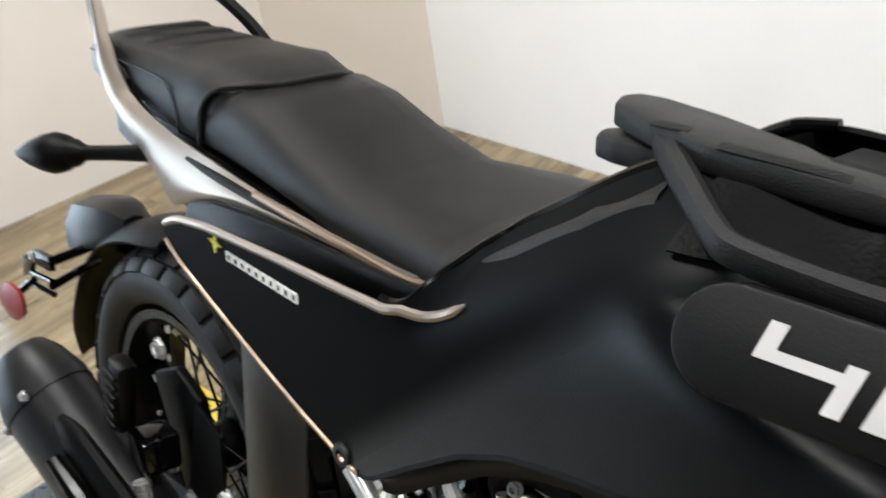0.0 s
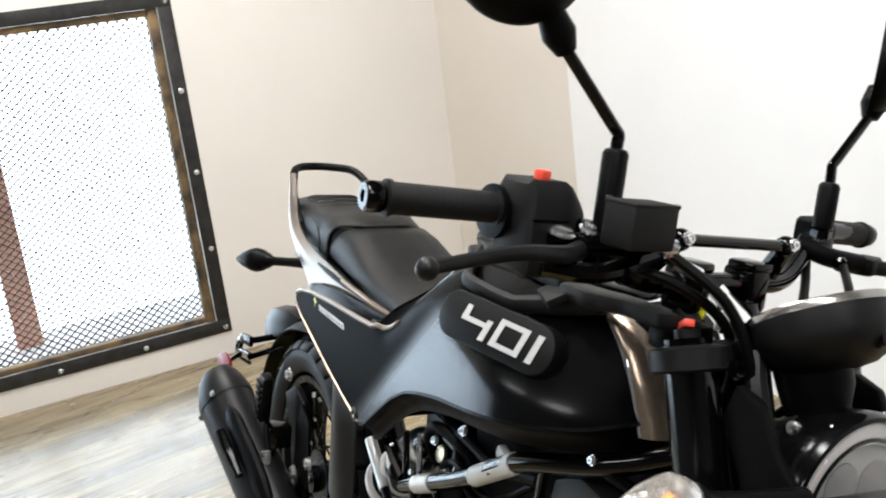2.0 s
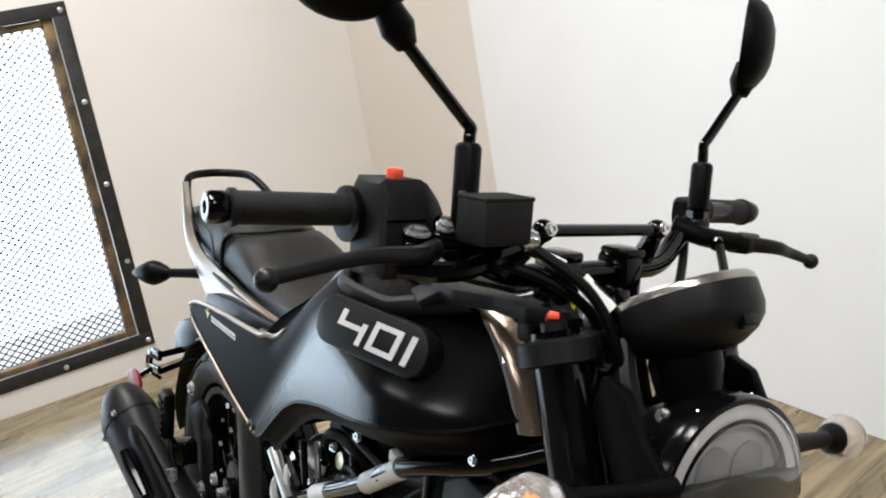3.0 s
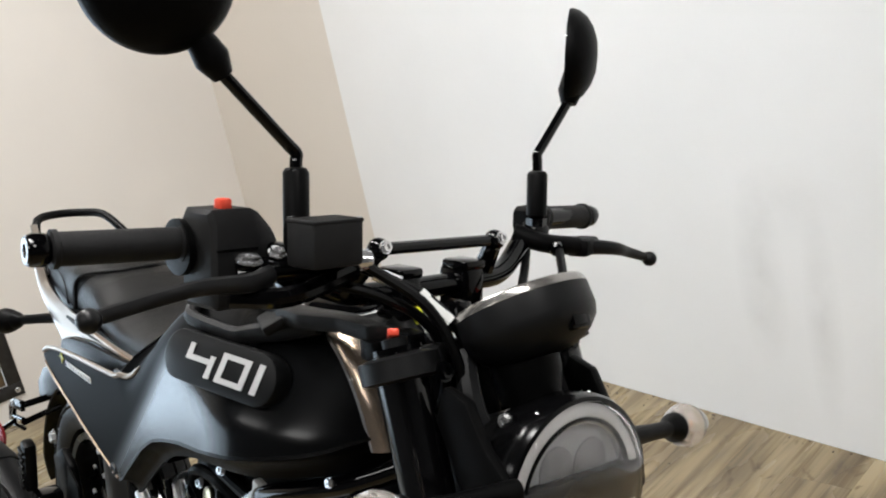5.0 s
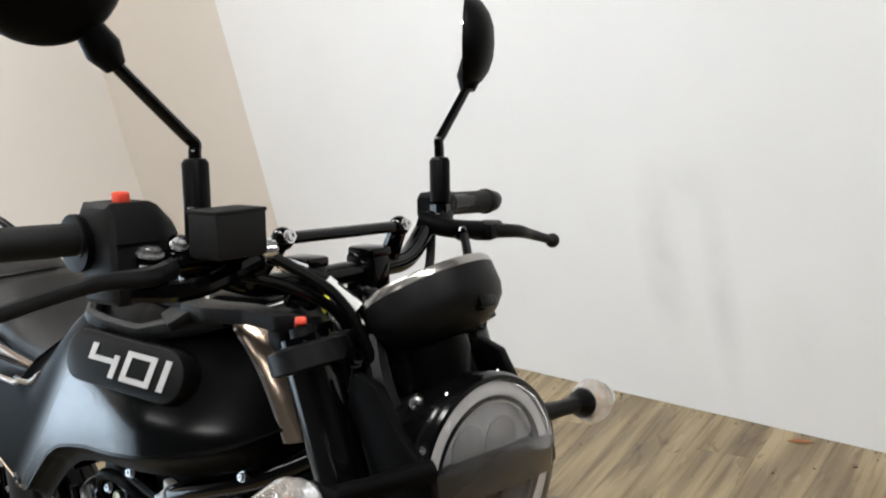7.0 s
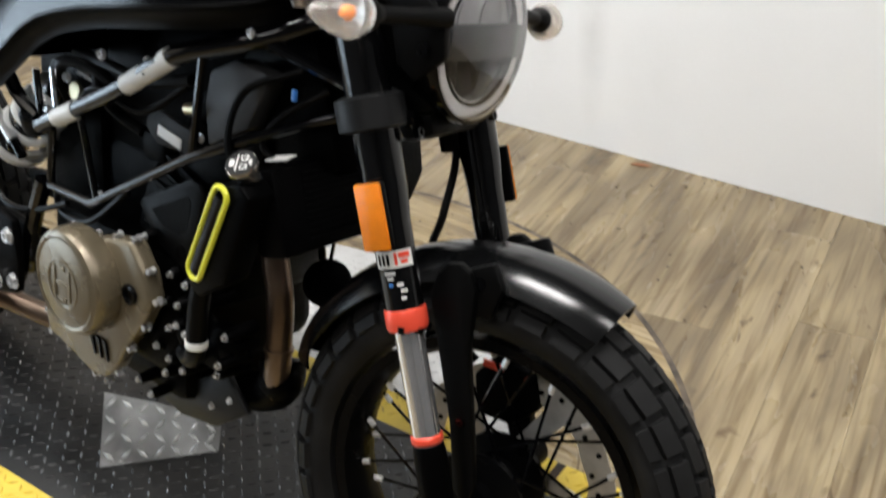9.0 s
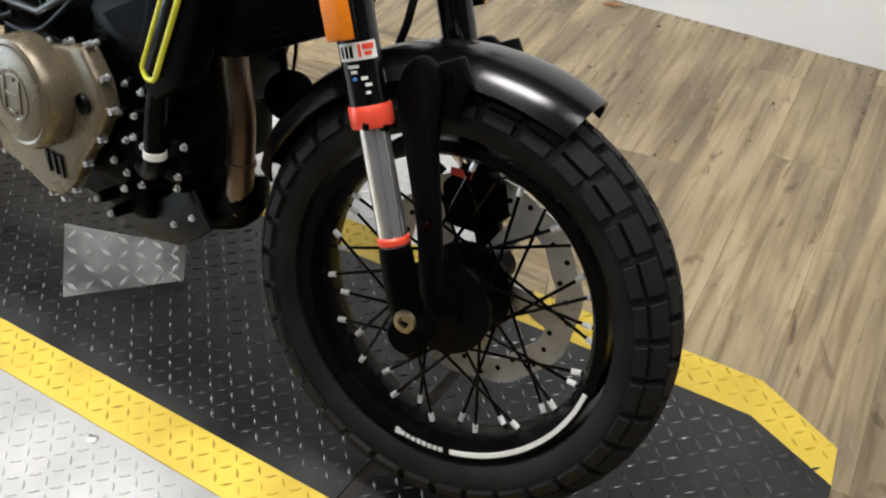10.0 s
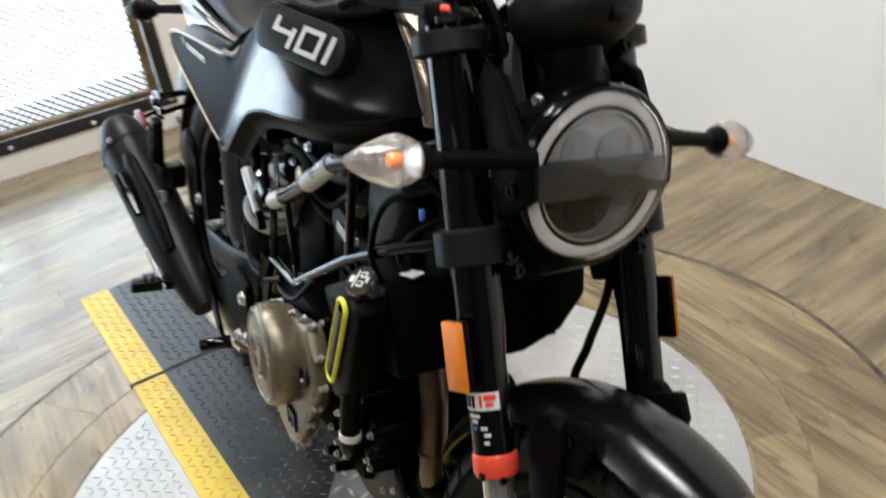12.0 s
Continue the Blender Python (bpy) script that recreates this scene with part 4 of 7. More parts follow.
# ---- triple clamps
for z, h, nm, lab in ((0.972, 0.026, "upper_clamp", "black upper fork clamp"), (0.772, 0.040, "lower_clamp", "black lower fork clamp")):
    bms = [lathe([(0.030, -h / 2), (0.040, -h / 2 + 0.003), (0.040, h / 2 - 0.003), (0.030, h / 2)], (fx(z), s * 0.116, z), up, 28) for s in (-1, 1)]
    bms.append(rbox((fx(z) - 0.014, 0, z), (0.075, 0.21, h * 0.95), 0.008, (0, -19, 0)))
    cl = part(nm, join(*bms), GREYCOAT, bike, lab, True)
    for s in (-1, 1):
        part("clamp_bolt", bolt((fx(z) + 0.040, s * 0.097, z), (1, 0, 0.35), 0.008, 0.007), METAL, cl, "", True)
        if z < 0.9:
            part("clamp_bolt", bolt((fx(z) + 0.046, s * 0.090, z - 0.016), (1, 0, 0.35), 0.007, 0.006), METAL, cl, "", True)
        else:
            part("fork_cap", lathe([(0.025, 0.012), (0.025, 0.020), (0.016, 0.021)], (fx(z), s * 0.116, z), up, 20), METAL, cl, "", True)
            part("adjuster", lathe([(0.013, 0.020), (0.013, 0.029), (0.008, 0.030)], (fx(z), s * 0.116, z), up, 16), GREYCOAT, cl, "", True)
            part("adjuster_lever", rbox(tuple(Vector((fx(z), s * 0.116, z)) + up * 0.0335), (0.036, 0.011, 0.008), 0.002, (0, -19, -40)), RED, cl, "red fork adjuster lever", True)
part("steering_stem", lathe([(0.026, 0), (0.026, 0.20)], (fx(0.772) - 0.03, 0, 0.772), up, 20), CASTING, bike, "", True)

# ---- front fender
def fender_surface(cx, cz, R0, a0, a1, half, drop, taper0=0.55, taper1=0.7, grow=0.0):
    def f(u, v):
        a = radians(a0 + (a1 - a0) * u)
        wide = half * (1 - (1 - taper0) * max(0, 1 - u / 0.18) ** 2 - (1 - taper1) * max(0, (u - 0.80) / 0.20) ** 3)
        t = (v - 0.5) * 2
        y = wide * t
        dr = drop * abs(t) ** 2.6
        R = R0 + grow * (1 - u) ** 1.5
        return (cx + (R - dr) * math.sin(a), y, cz + (R - dr) * math.cos(a))
    return f


fend = part("front_fender", sheet(fender_surface(FA[0], FA[1], 0.324, -74, 25, 0.064, 0.036, 0.45, 0.86), 48, 16, 0.0035), FENDER, bike, "short satin black front fender", True)
for s in (-1, 1):
    part("fender_bracket", prism([(1.34, 0.605), (1.385, 0.628), (1.40, 0.600), (1.39, 0.56), (1.35, 0.555)], "y", s * 0.064, s * 0.078, 0.004), PLASTIC, fend, "", True)
    part("fender_bolt", bolt((1.372, s * 0.077, 0.60), (0, s, 0), 0.006, 0.004), METAL, fend, "", True)

# ---- caliper on the far side, hose on the near one
cal = part("brake_caliper", join(prism([(1.322, 0.425), (1.350, 0.462), (1.405, 0.452), (1.420, 0.405), (1.385, 0.372), (1.335, 0.372)], "y", 0.048, 0.105, 0.006), rbox((1.36, 0.105, 0.415), (0.05, 0.02, 0.06), 0.006)), CASTING, bike, "black radial brake caliper", True)
part("caliper_mark", rbox((1.350, 0.046, 0.448), (0.030, 0.004, 0.010), 0.001), RED, cal, "", True)
part("brake_hose", tube([(1.14, 0.04, 0.96), (1.20, 0.075, 0.80), (1.225, 0.10, 0.70), (1.235, 0.070, 0.62), (1.23, 0.060, 0.56), (1.25, 0.09, 0.46), (1.30, 0.10, 0.42)], 0.0055, 8, 8), HOSE, bike, "black rubber brake hose", True)
part("hose_clip", tube([(1.205, 0.073, 0.78), (1.222, 0.09, 0.70)], 0.013, 8, 1), PLASTIC, bike, "", True)

# ---- handlebar and controls
BAR = [(1.004, -0.390, 1.096), (1.020, -0.30, 1.094), (1.032, -0.235, 1.090), (1.050, -0.175, 1.062), (1.070, -0.115, 1.034), (1.080, -0.06, 1.030), (1.080, 0.06, 1.030),
       (1.070, 0.125, 1.032), (1.050, 0.185, 1.062), (1.030, 0.235, 1.082), (1.018, 0.30, 1.082), (1.006, 0.385, 1.078)]
hb = part("handlebar", tube(BAR, 0.0125, 14, 6), METAL, bike, "black braced handlebar", True)
part("crossbar", tube([(1.112, -0.104, 1.082), (1.102, 0.078, 1.076)], 0.0065, 10, 1), METAL, hb, "black crossbar", True)
for y, z in ((-0.104, 1.082), (0.078, 1.076)):
    x = 1.112 if y < 0 else 1.102
    part("crossbar_lug", join(tube([(1.072, y * 1.12, z - 0.045), (x, y, z)], [0.013, 0.010], 10, 1), ball((x, y, z), 0.012)), METAL, hb, "", True)
    part("lug_bolt", bolt((x + 0.010, y, z + 0.003), (1, 0, 0.25), 0.0055, 0.005), CHROME, hb, "", True)
for s in (-1, 1):
    cl = part("bar_clamp", join(rbox((1.080, s * 0.048, 1.024), (0.046, 0.030, 0.050), 0.007), rbox((1.083, s * 0.048, 1.050), (0.040, 0.032, 0.012), 0.004)), METAL, hb, "", True)
    part("riser", tube([(1.082, s * 0.048, 1.00), (1.105, s * 0.048, 0.97)], 0.018, 12, 1), GREYCOAT, cl, "", True)
for s, yy in ((-1, (-0.270, -0.388)), (1, (0.256, 0.362))):
    a = Vector((1.024 if s < 0 else 1.0185, yy[0], 1.094 if s < 0 else 1.083))
    b = Vector((1.005 if s < 0 else 1.0085, yy[1], 1.096 if s < 0 else 1.078))
    d = (b - a).normalized()
    ln = (b - a).length
    prof = [(0.013, 0), (0.0195, 0.001), (0.0195, 0.005), (0.0152, 0.006)]
    for k in range(16):
        h = 0.008 + (ln - 0.014) * k / 16
        prof += [(0.0154, h), (0.01552, h + 0.0012), (0.01552, h + 0.0035), (0.0154, h + 0.0047)]
    prof += [(0.0153, ln - 0.006), (0.0178, ln - 0.005), (0.0178, ln), (0.013, ln + 0.001)]
    gp = part("grip", lathe(prof, a, d, 24), GRIP, hb, "ribbed black rubber grip", True)
    part("bar_end", lathe([(0.012, 0.001), (0.0140, 0.003), (0.0150, 0.006), (0.0150, 0.016), (0.0135, 0.020), (0.007, 0.021), (0.006, 0.017)], b, d, 24), METAL, hb, "black bar-end weight", True)
    # gloss black ring added so the bar end picks up a reflection
    part("end_face", lathe([(0.0125, 0.0195), (0.0122, 0.0216), (0.0062, 0.0216), (0.0058, 0.0195)], b, d, 24, ring=True), FORK, gp, "gloss black ring added to the bar end to catch reflections", True)
# right switch housing with the red stop switch
sw = part("switch_housing", join(loft([[(1.045 + q[0] * w, y, 1.081 + q[1] * h * 1.16) for q in ((-0.9, -1), (0.9, -1), (1, -0.85), (1, 0.7), (0.75, 1), (-0.75, 1), (-1, 0.8), (-1, -0.8))]
                                        for y, w, h in ((-0.268, 0.024, 0.036), (-0.264, 0.029, 0.040), (-0.224, 0.029, 0.040), (-0.214, 0.027, 0.036), (-0.196, 0.020, 0.022), (-0.190, 0.016, 0.016))])),
          GRIP, hb, "black switch housing", True)
part("stop_switch", rbox((1.056, -0.246, 1.130), (0.014, 0.013, 0.014), 0.003), RED, sw, "red engine stop switch", True)
part("housing_flange", lathe([(0.018, 0), (0.027, 0.001), (0.027, 0.007), (0.018, 0.008)], (1.020, -0.276, 1.090), (0.05, 1, 0), 20), PLASTIC, sw, "", True)
part("switch_seam", rbox((1.0745, -0.243, 1.090), (0.002, 0.044, 0.002), 0), GLOSS, sw, "", True)
part("start_button", rbox((1.073, -0.226, 1.072), (0.008, 0.016, 0.014), 0.003), GLOSS, sw, "", True)
# brake master cylinder, reservoir, lever
rs = part("brake_reservoir", join(rbox((1.138, -0.191, 1.099), (0.042, 0.058, 0.044), 0.004), rbox((1.138, -0.191, 1.119), (0.0425, 0.0585, 0.004), 0.0015)), GRIP, hb, "square black brake fluid reservoir", True)
for dx, dy in ((-0.02, -0.024), (0.02, 0.024)):
    part("reservoir_screw", lathe([(0.003, 0), (0.003, 0.001)], (1.138 + dx, -0.191 + dy, 1.1215), (0, 0, 1), 8), STEEL, rs, "", True)
ms = part("master_cylinder", join(tube([(1.075, -0.245, 1.066), (1.095, -0.20, 1.072), (1.118, -0.145, 1.074)], 0.013, 12, 4), rbox((1.06, -0.196, 1.076), (0.05, 0.022, 0.034), 0.006)), METAL, hb, "black brake master cylinder", True)
part("banjo_bolt", join(lathe([(0.008, 0), (0.009, 0.004), (0.009, 0.014), (0.006, 0.016)], (1.124, -0.142, 1.076), (0.5, 0.85, 0), 12), lathe([(0.011, 0.004), (0.011, 0.010)], (1.124, -0.142, 1.076), (0.5, 0.85, 0), 14)), CHROME, ms, "", True)
part("clamp_bolt", bolt((1.092, -0.212, 1.085), (0.5, 0, 1), 0.007, 0.006), CHROME, ms, "", True)
part("pivot_bolt", bolt((1.088, -0.240, 1.080), (0.2, 0, 1), 0.010, 0.006), CHROME, ms, "", True)
part("brake_lever", join(tube([(1.098, -0.225, 1.066), (1.118, -0.262, 1.066), (1.122, -0.310, 1.068), (1.116, -0.350, 1.062), (1.118, -0.402, 1.054)], [0.011, 0.009, 0.0075, 0.007, 0.0065], 10, 6, flat=0.75), ball((1.120, -0.410, 1.053), 0.0105)), PAINT, hb, "black ball-ended brake lever", True)
part("lever_guard", tube([(1.122, -0.145, 1.066), (1.124, -0.22, 1.050), (1.10, -0.27, 1.052)], 0.010, 10, 5), METAL, hb, "", True)
# left hand side
part("switch_housing", loft([[(1.030 + q[0] * w, y, 1.084 + q[1] * h) for q in ((-0.9, -1), (0.9, -1), (1, -0.7), (1, 0.7), (0.7, 1), (-0.7, 1), (-1, 0.7), (-1, -0.7))]
                                   for y, w, h in ((0.204, 0.011, 0.012), (0.211, 0.016, 0.017), (0.240, 0.017, 0.018), (0.248, 0.014, 0.015))]), PLASTIC, hb, "black switch housing", True)
part("clutch_perch", join(tube([(1.045, 0.175, 1.072), (1.072, 0.200, 1.060), (1.090, 0.245, 1.054)], 0.012, 12, 4), rbox((1.086, 0.262, 1.052), (0.030, 0.05, 0.022), 0.005, (0, 0, 20))), PLASTIC, hb, "", True)
part("clutch_lever", join(tube([(1.092, 0.262, 1.052), (1.108, 0.30, 1.048), (1.104, 0.335, 1.040), (1.106, 0.372, 1.030)], [0.010, 0.0085, 0.007, 0.006], 10, 6, flat=0.75), ball((1.107, 0.381, 1.027), 0.010)), PAINT, hb, "black ball-ended clutch lever", True)
part("adjuster_barrel", lathe([(0.007, 0), (0.009, 0.004), (0.009, 0.014), (0.005, 0.018)], (1.085, 0.215, 1.056), (0.4, -1, -0.2), 14), METAL, hb, "", True)


# mirrors
def mirror(side, base, knee, foot, centre, nrm, name, R=0.068):
    base, knee, foot, centre, nrm = map(Vector, (base, knee, foot, centre, nrm))
    nrm.normalize()
    st = part(name, tube([base, base.lerp(knee, 0.6), knee, knee.lerp(foot, 0.12), knee.lerp(foot, 0.5), foot], 0.0062, 10, 6), METAL, hb, "round black mirror on a bent stem", True)
    bl = 0.078 if side < 0 else 0.054
    part("boot", lathe([(0.008, -bl), (0.0128, 0.004 - bl), (0.0128, 0.0), (0.010, 0.004), (0.006, 0.005)], base, (0, 0, 1), 18), HOSE, st, "black rubber boot", True)
    part("stem_nut", lathe([(0.013, -bl - 0.016), (0.013, -bl), (0.009, -bl)], base, (0, 0, 1), 6), METAL, st, "", True)
    part("stem_mount", rbox(tuple(base + Vector((-0.004, 0, -bl - 0.022))), (0.034, 0.026, 0.030), 0.006), METAL, st, "", True)
    prof = [(0.001, 0.028), (R * 0.35, 0.0265), (R * 0.62, 0.021), (R * 0.84, 0.012), (R * 0.96, 0.002), (R, -0.006), (R * 0.985, -0.010), (R * 0.95, -0.008), (0.001, -0.0075)]
    part("mirror_shell", lathe(prof, centre, -nrm, 40), PLASTIC, st, "domed black mirror shell", True)
    part("mirror_glass", lathe([(R * 0.94, -0.0105), (R * 0.94, -0.0085)], centre, -nrm, 40), MIRROR, st, "round mirror glass", True)
    d = (centre - foot).normalized()
    part("mirror_socket", tube([foot - d * 0.006, foot + d * 0.012, foot + d * 0.034], [0.010, 0.0165, 0.013], 12, 3), PLASTIC, st, "", True)


mirror(-1, (1.088, -0.186, 1.160), (1.086, -0.184, 1.178), (1.080, -0.262, 1.252), (1.074, -0.318, 1.331), (-0.90, 0.40, 0.05), "mirror_stem")
mirror(1, (1.056, 0.206, 1.143), (1.052, 0.210, 1.168), (1.048, 0.276, 1.236), (1.046, 0.290, 1.292), (-0.82, -0.57, 0.03), "mirror_stem", 0.060)

# ---- round instrument
dn = Vector((-0.47, 0, 0.88)).normalized()
dc = Vector((1.222, -0.010, 1.024))
gauge = part("instrument", lathe([(0.022, -0.050), (0.040, -0.047), (0.056, -0.038), (0.066, -0.027), (0.0695, -0.016), (0.0690, 0.006)], dc, dn, 48), GREYCOAT, bike, "round grey instrument with a satin silver bezel", True)
part("bezel", lathe([(0.0675, 0.004), (0.0690, 0.0062), (0.0678, 0.0120), (0.0652, 0.0150), (0.0628, 0.0150), (0.0622, 0.010)], dc, dn, 48, ring=True), TITAN, gauge, "satin silver bezel", True)
part("display", lathe([(0.0625, 0.008), (0.0625, 0.0118), (0.057, 0.0122), (0.001, 0.0122)], dc, dn, 48), GLOSS, gauge, "dark glass display", True)
part("side_socket", rbox((1.280, -0.008, 1.030), (0.020, 0.030, 0.034), 0.004, (0, -20, 0)), GLOSS, gauge, "", True)
part("socket_mouth", rbox((1.2905, -0.012, 1.032), (0.003, 0.020, 0.024), 0.002, (0, -20, 0)), GLOSS, gauge, "", True)
part("cup", lathe([(0.030, 0), (0.036, 0.03), (0.034, 0.06)], (1.236, -0.012, 0.935), (-0.25, 0, 1), 28), PLASTIC, gauge, "", True)
for s in (-1, 1):
    part("gauge_arm", tube([(1.19, s * 0.050 - 0.01, 0.985), (1.21, s * 0.062 - 0.01, 0.945), (1.235, s * 0.060 - 0.01, 0.90)], [0.010, 0.012, 0.010], 8, 3), GREYCOAT, gauge, "", True)
    part("bracket_bolt", bolt((1.252, s * 0.058 - 0.01, 0.93), (0.4, s, 0), 0.006, 0.005), STEEL, gauge, "", True)

# ---- headlight
hc, hn = Vector((1.292, -0.019, 0.859)), Vector((1, -0.085, 0.01)).normalized()
R = 0.093
HL = Matrix.Translation(hc) @ Matrix.Rotation(math.atan2(hn.y, hn.x), 4, "Z")


def lamp_plate(poly, x0, x1, bev=0.001):
    """Flat piece inside the lamp: outline in lamp radii across and up."""
    bm = prism([(y * R, z * R) for y, z in poly], "x", x0, x1, bev)
    bm.transform(HL)
    return bm


def arc(r, a0, a1, n=14):
    return [(r * math.cos(radians(a)), r * math.sin(radians(a))) for a in np.linspace(a0, a1, n)]


hl = part("headlight", lathe([(0.030, -0.085), (0.060, -0.075), (0.082, -0.052), (0.0935, -0.022), (0.0968, -0.004), (0.0968, 0.006), (0.0945, 0.012), (0.0905, 0.0135), (0.0895, 0.004), (0.072, -0.030), (0.02, -0.040)], hc, hn, 64), GLOSS, bike, "round headlight with a white ring", True)
part("light_ring", lathe([(R * 0.96, 0.004), (R * 0.955, 0.0095), (R * 0.87, 0.0115), (R * 0.81, 0.0095), (R * 0.80, 0.002)], hc, hn, 64, ring=True), DRL, hl, "white daytime light ring", True)
part("inner_ring", lathe([(R * 0.80, 0.000), (R * 0.80, 0.0105), (R * 0.77, 0.0115), (R * 0.755, 0.0)], hc, hn, 64, ring=True), GLOSS, hl, "", True)
part("chrome_ring", lathe([(R * 0.755, 0.000), (R * 0.755, 0.0085), (R * 0.735, 0.0085), (R * 0.725, -0.002)], hc, hn, 64, ring=True), REFLECT, hl, "thin chrome ring", True)
part("reflector", lathe([(R * 0.735, 0.002), (R * 0.62, -0.016), (R * 0.42, -0.034), (0.018, -0.044), (0.001, -0.045), (0.001, -0.047), (R * 0.6, -0.020), (R * 0.745, 0.0)], hc, hn, 48, ring=True), REFLECT, hl, "bright lamp bowl", True)
part("upper_shade", lamp_plate(arc(0.735, 8, 172, 20), -0.006, 0.001), LAMPGREY, hl, "pale grey upper lamp shade", True)
part("shade_window", join(*[lamp_plate([(c - 0.24, 0.10), (c + 0.24, 0.10)] + [(c + x, 0.30 + y) for x, y in arc(0.24, 0, 180, 9)], 0.0012, 0.0035) for c in (-0.25, 0.25)]), SHADE, hl, "grey twin lamp window", True)
part("lamp_bridge", lamp_plate(arc(0.965, -13, 12, 6) + arc(0.965, 168, 193, 6), -0.004, 0.0145, 0.002), SMOKE, hl, "dark grey lamp bridge", True)
part("lamp_fin", join(*[lamp_plate([(y - 0.025, -0.18), (y + 0.025, -0.18), (y * 0.8 + 0.02, -0.66 + 0.5 * y * y), (y * 0.8 - 0.02, -0.66 + 0.5 * y * y)], -0.022, -0.004) for y in (-0.30, 0.26)]), GLOSS, hl, "", True)
part("lamp_comb", join(*[lamp_plate([(-0.52, z), (-0.34, z), (-0.34, z - 0.03), (-0.52, z - 0.03)], -0.012, -0.002) for z in (-0.22, -0.29, -0.36, -0.43)]), GLOSS, hl, "", True)
lens = part("lens", lathe([(R * 0.965, 0.010), (R * 0.97, 0.015), (R * 0.80, 0.022), (R * 0.45, 0.027), (0.001, 0.0285), (0.001, 0.0265), (R * 0.45, 0.025), (R * 0.80, 0.020), (R * 0.94, 0.0135)], hc, hn, 56, ring=True), CLEAR, hl, "clear domed lens", True)
lens.visible_shadow = False
for a in (62, 105, 150, 200, 250):
    p = HL @ Vector((-0.002, -0.0966 * math.cos(radians(a)), 0.0966 * math.sin(radians(a))))
    part("rim_screw", ball(tuple(p), 0.0018, n=8), CHROME, hl, "", True)
for s in (-1, 1):
    br = prism([(1.215, 0.965), (1.245, 0.955), (1.27, 0.915), (1.305, 0.885), (1.31, 0.845), (1.275, 0.815), (1.25, 0.83), (1.235, 0.88), (1.205, 0.93)], "y", s * 0.100 - 0.016, s * 0.086 - 0.016, 0.004)
    part("lamp_bracket", br, PLASTIC, hl, "black lamp bracket", True)
    part("bracket_bolt", bolt((1.285, s * 0.101 - 0.016, 0.850), (0, s, 0), 0.007, 0.005), METAL, hl, "", True)
part("front_cowl", join(rbox((1.235, -0.012, 0.845), (0.07, 0.15, 0.16), 0.018, (0, -19, 0)), rbox((1.255, -0.012, 0.765), (0.05, 0.12, 0.05), 0.012, (0, -19, 0))), PLASTIC, bike, "black plastic cowl behind the headlight", True)


# ---- indicators
def indicator(name, root, tip, lens_len, r, clear, st, label):
    root, tip = Vector(root), Vector(tip)
    d = (tip - root).normalized()
    e = tip - d * lens_len
    ob = part(name, join(tube([root, root.lerp(e, 0.5), e - d * 0.008], [0.011, 0.009, 0.009], 12, 3), lathe([(0.009, -0.018), (r * 0.42, -0.012), (r * 0.66, -0.002), (r * 0.66, 0.003)], e, d, 24)), PLASTIC, bike, label, st)
    prof = [(r * 0.64, 0.002), (r * 0.86, 0.012), (r, lens_len * 0.32), (r * 0.90, lens_len * 0.48), (r * 0.62, lens_len * 0.72), (r * 0.2, lens_len * 0.96), (0.001, lens_len)]
    if clear:
        lo = part("indicator_lens", lathe(prof + [(0.001, lens_len - 0.003), (r * 0.5, lens_len * 0.72), (r * 0.90, lens_len * 0.34), (r * 0.60, 0.004)], e, d, 28, ring=True), FROST, ob, "clear faceted lens", st)
        lo.visible_shadow = False
        part("lamp_bowl", lathe([(r * 0.60, 0.006), (r * 0.4, 0.003), (0.004, 0.002)], e, d, 20), REFLECT, ob, "", st)
        part("amber_bulb", ball(tuple(e + d * lens_len * 0.36), r * 0.30), AMBER, ob, "amber bulb", st)
    else:
        part("indicator_shell", lathe(prof, e, d, 28), PLASTIC, ob, "pointed black indicator shell", st)
    return ob


indicator("front_indicator", (1.305, -0.112, 0.888), (1.266, -0.302, 0.893), 0.076, 0.0255, True, True, "front indicator with a clear lens and amber bulb")
indicator("front_indicator", (1.285, 0.085, 0.888), (1.265, 0.268, 0.862), 0.080, 0.0250, True, True, "front indicator with a clear lens and amber bulb")

# ---- cables round the steering head
CABLES = [[(1.10, -0.135, 1.072), (1.16, -0.08, 1.035), (1.185, -0.05, 0.98), (1.16, -0.045, 0.90), (1.12, -0.03, 0.84)],
          [(1.07, -0.19, 1.060), (1.13, -0.12, 1.040), (1.165, -0.075, 1.00), (1.16, -0.06, 0.93), (1.10, -0.06, 0.86)],
          [(1.125, -0.14, 1.075), (1.175, -0.095, 1.03), (1.20, -0.075, 0.965), (1.185, -0.07, 0.90), (1.20, -0.06, 0.80)],
          [(1.085, 0.215, 1.056), (1.16, 0.13, 1.02), (1.19, 0.07, 0.96), (1.14, 0.03, 0.88)],
          [(1.03, 0.22, 1.06), (1.10, 0.13, 1.02), (1.15, 0.05, 0.98), (1.12, 0.0, 0.90)]]
for c in CABLES:
    part("control_cable", tube(c, 0.0055, 8, 8), HOSE, bike, "black control cable", True)
part("cable_sleeve", tube([(1.152, -0.087, 1.040), (1.176, -0.068, 1.012)], 0.0085, 10, 1), LABEL, bike, "white cable sleeve", True)
part("cable_sleeve", tube([(1.130, -0.125, 1.062), (1.145, -0.105, 1.052)], 0.007, 10, 1), CHROME, bike, "", True)
part("label_tag", rbox((1.140, -0.055, 1.005), (0.004, 0.022, 0.020), 0.002), LABEL, bike, "small white tag", True)
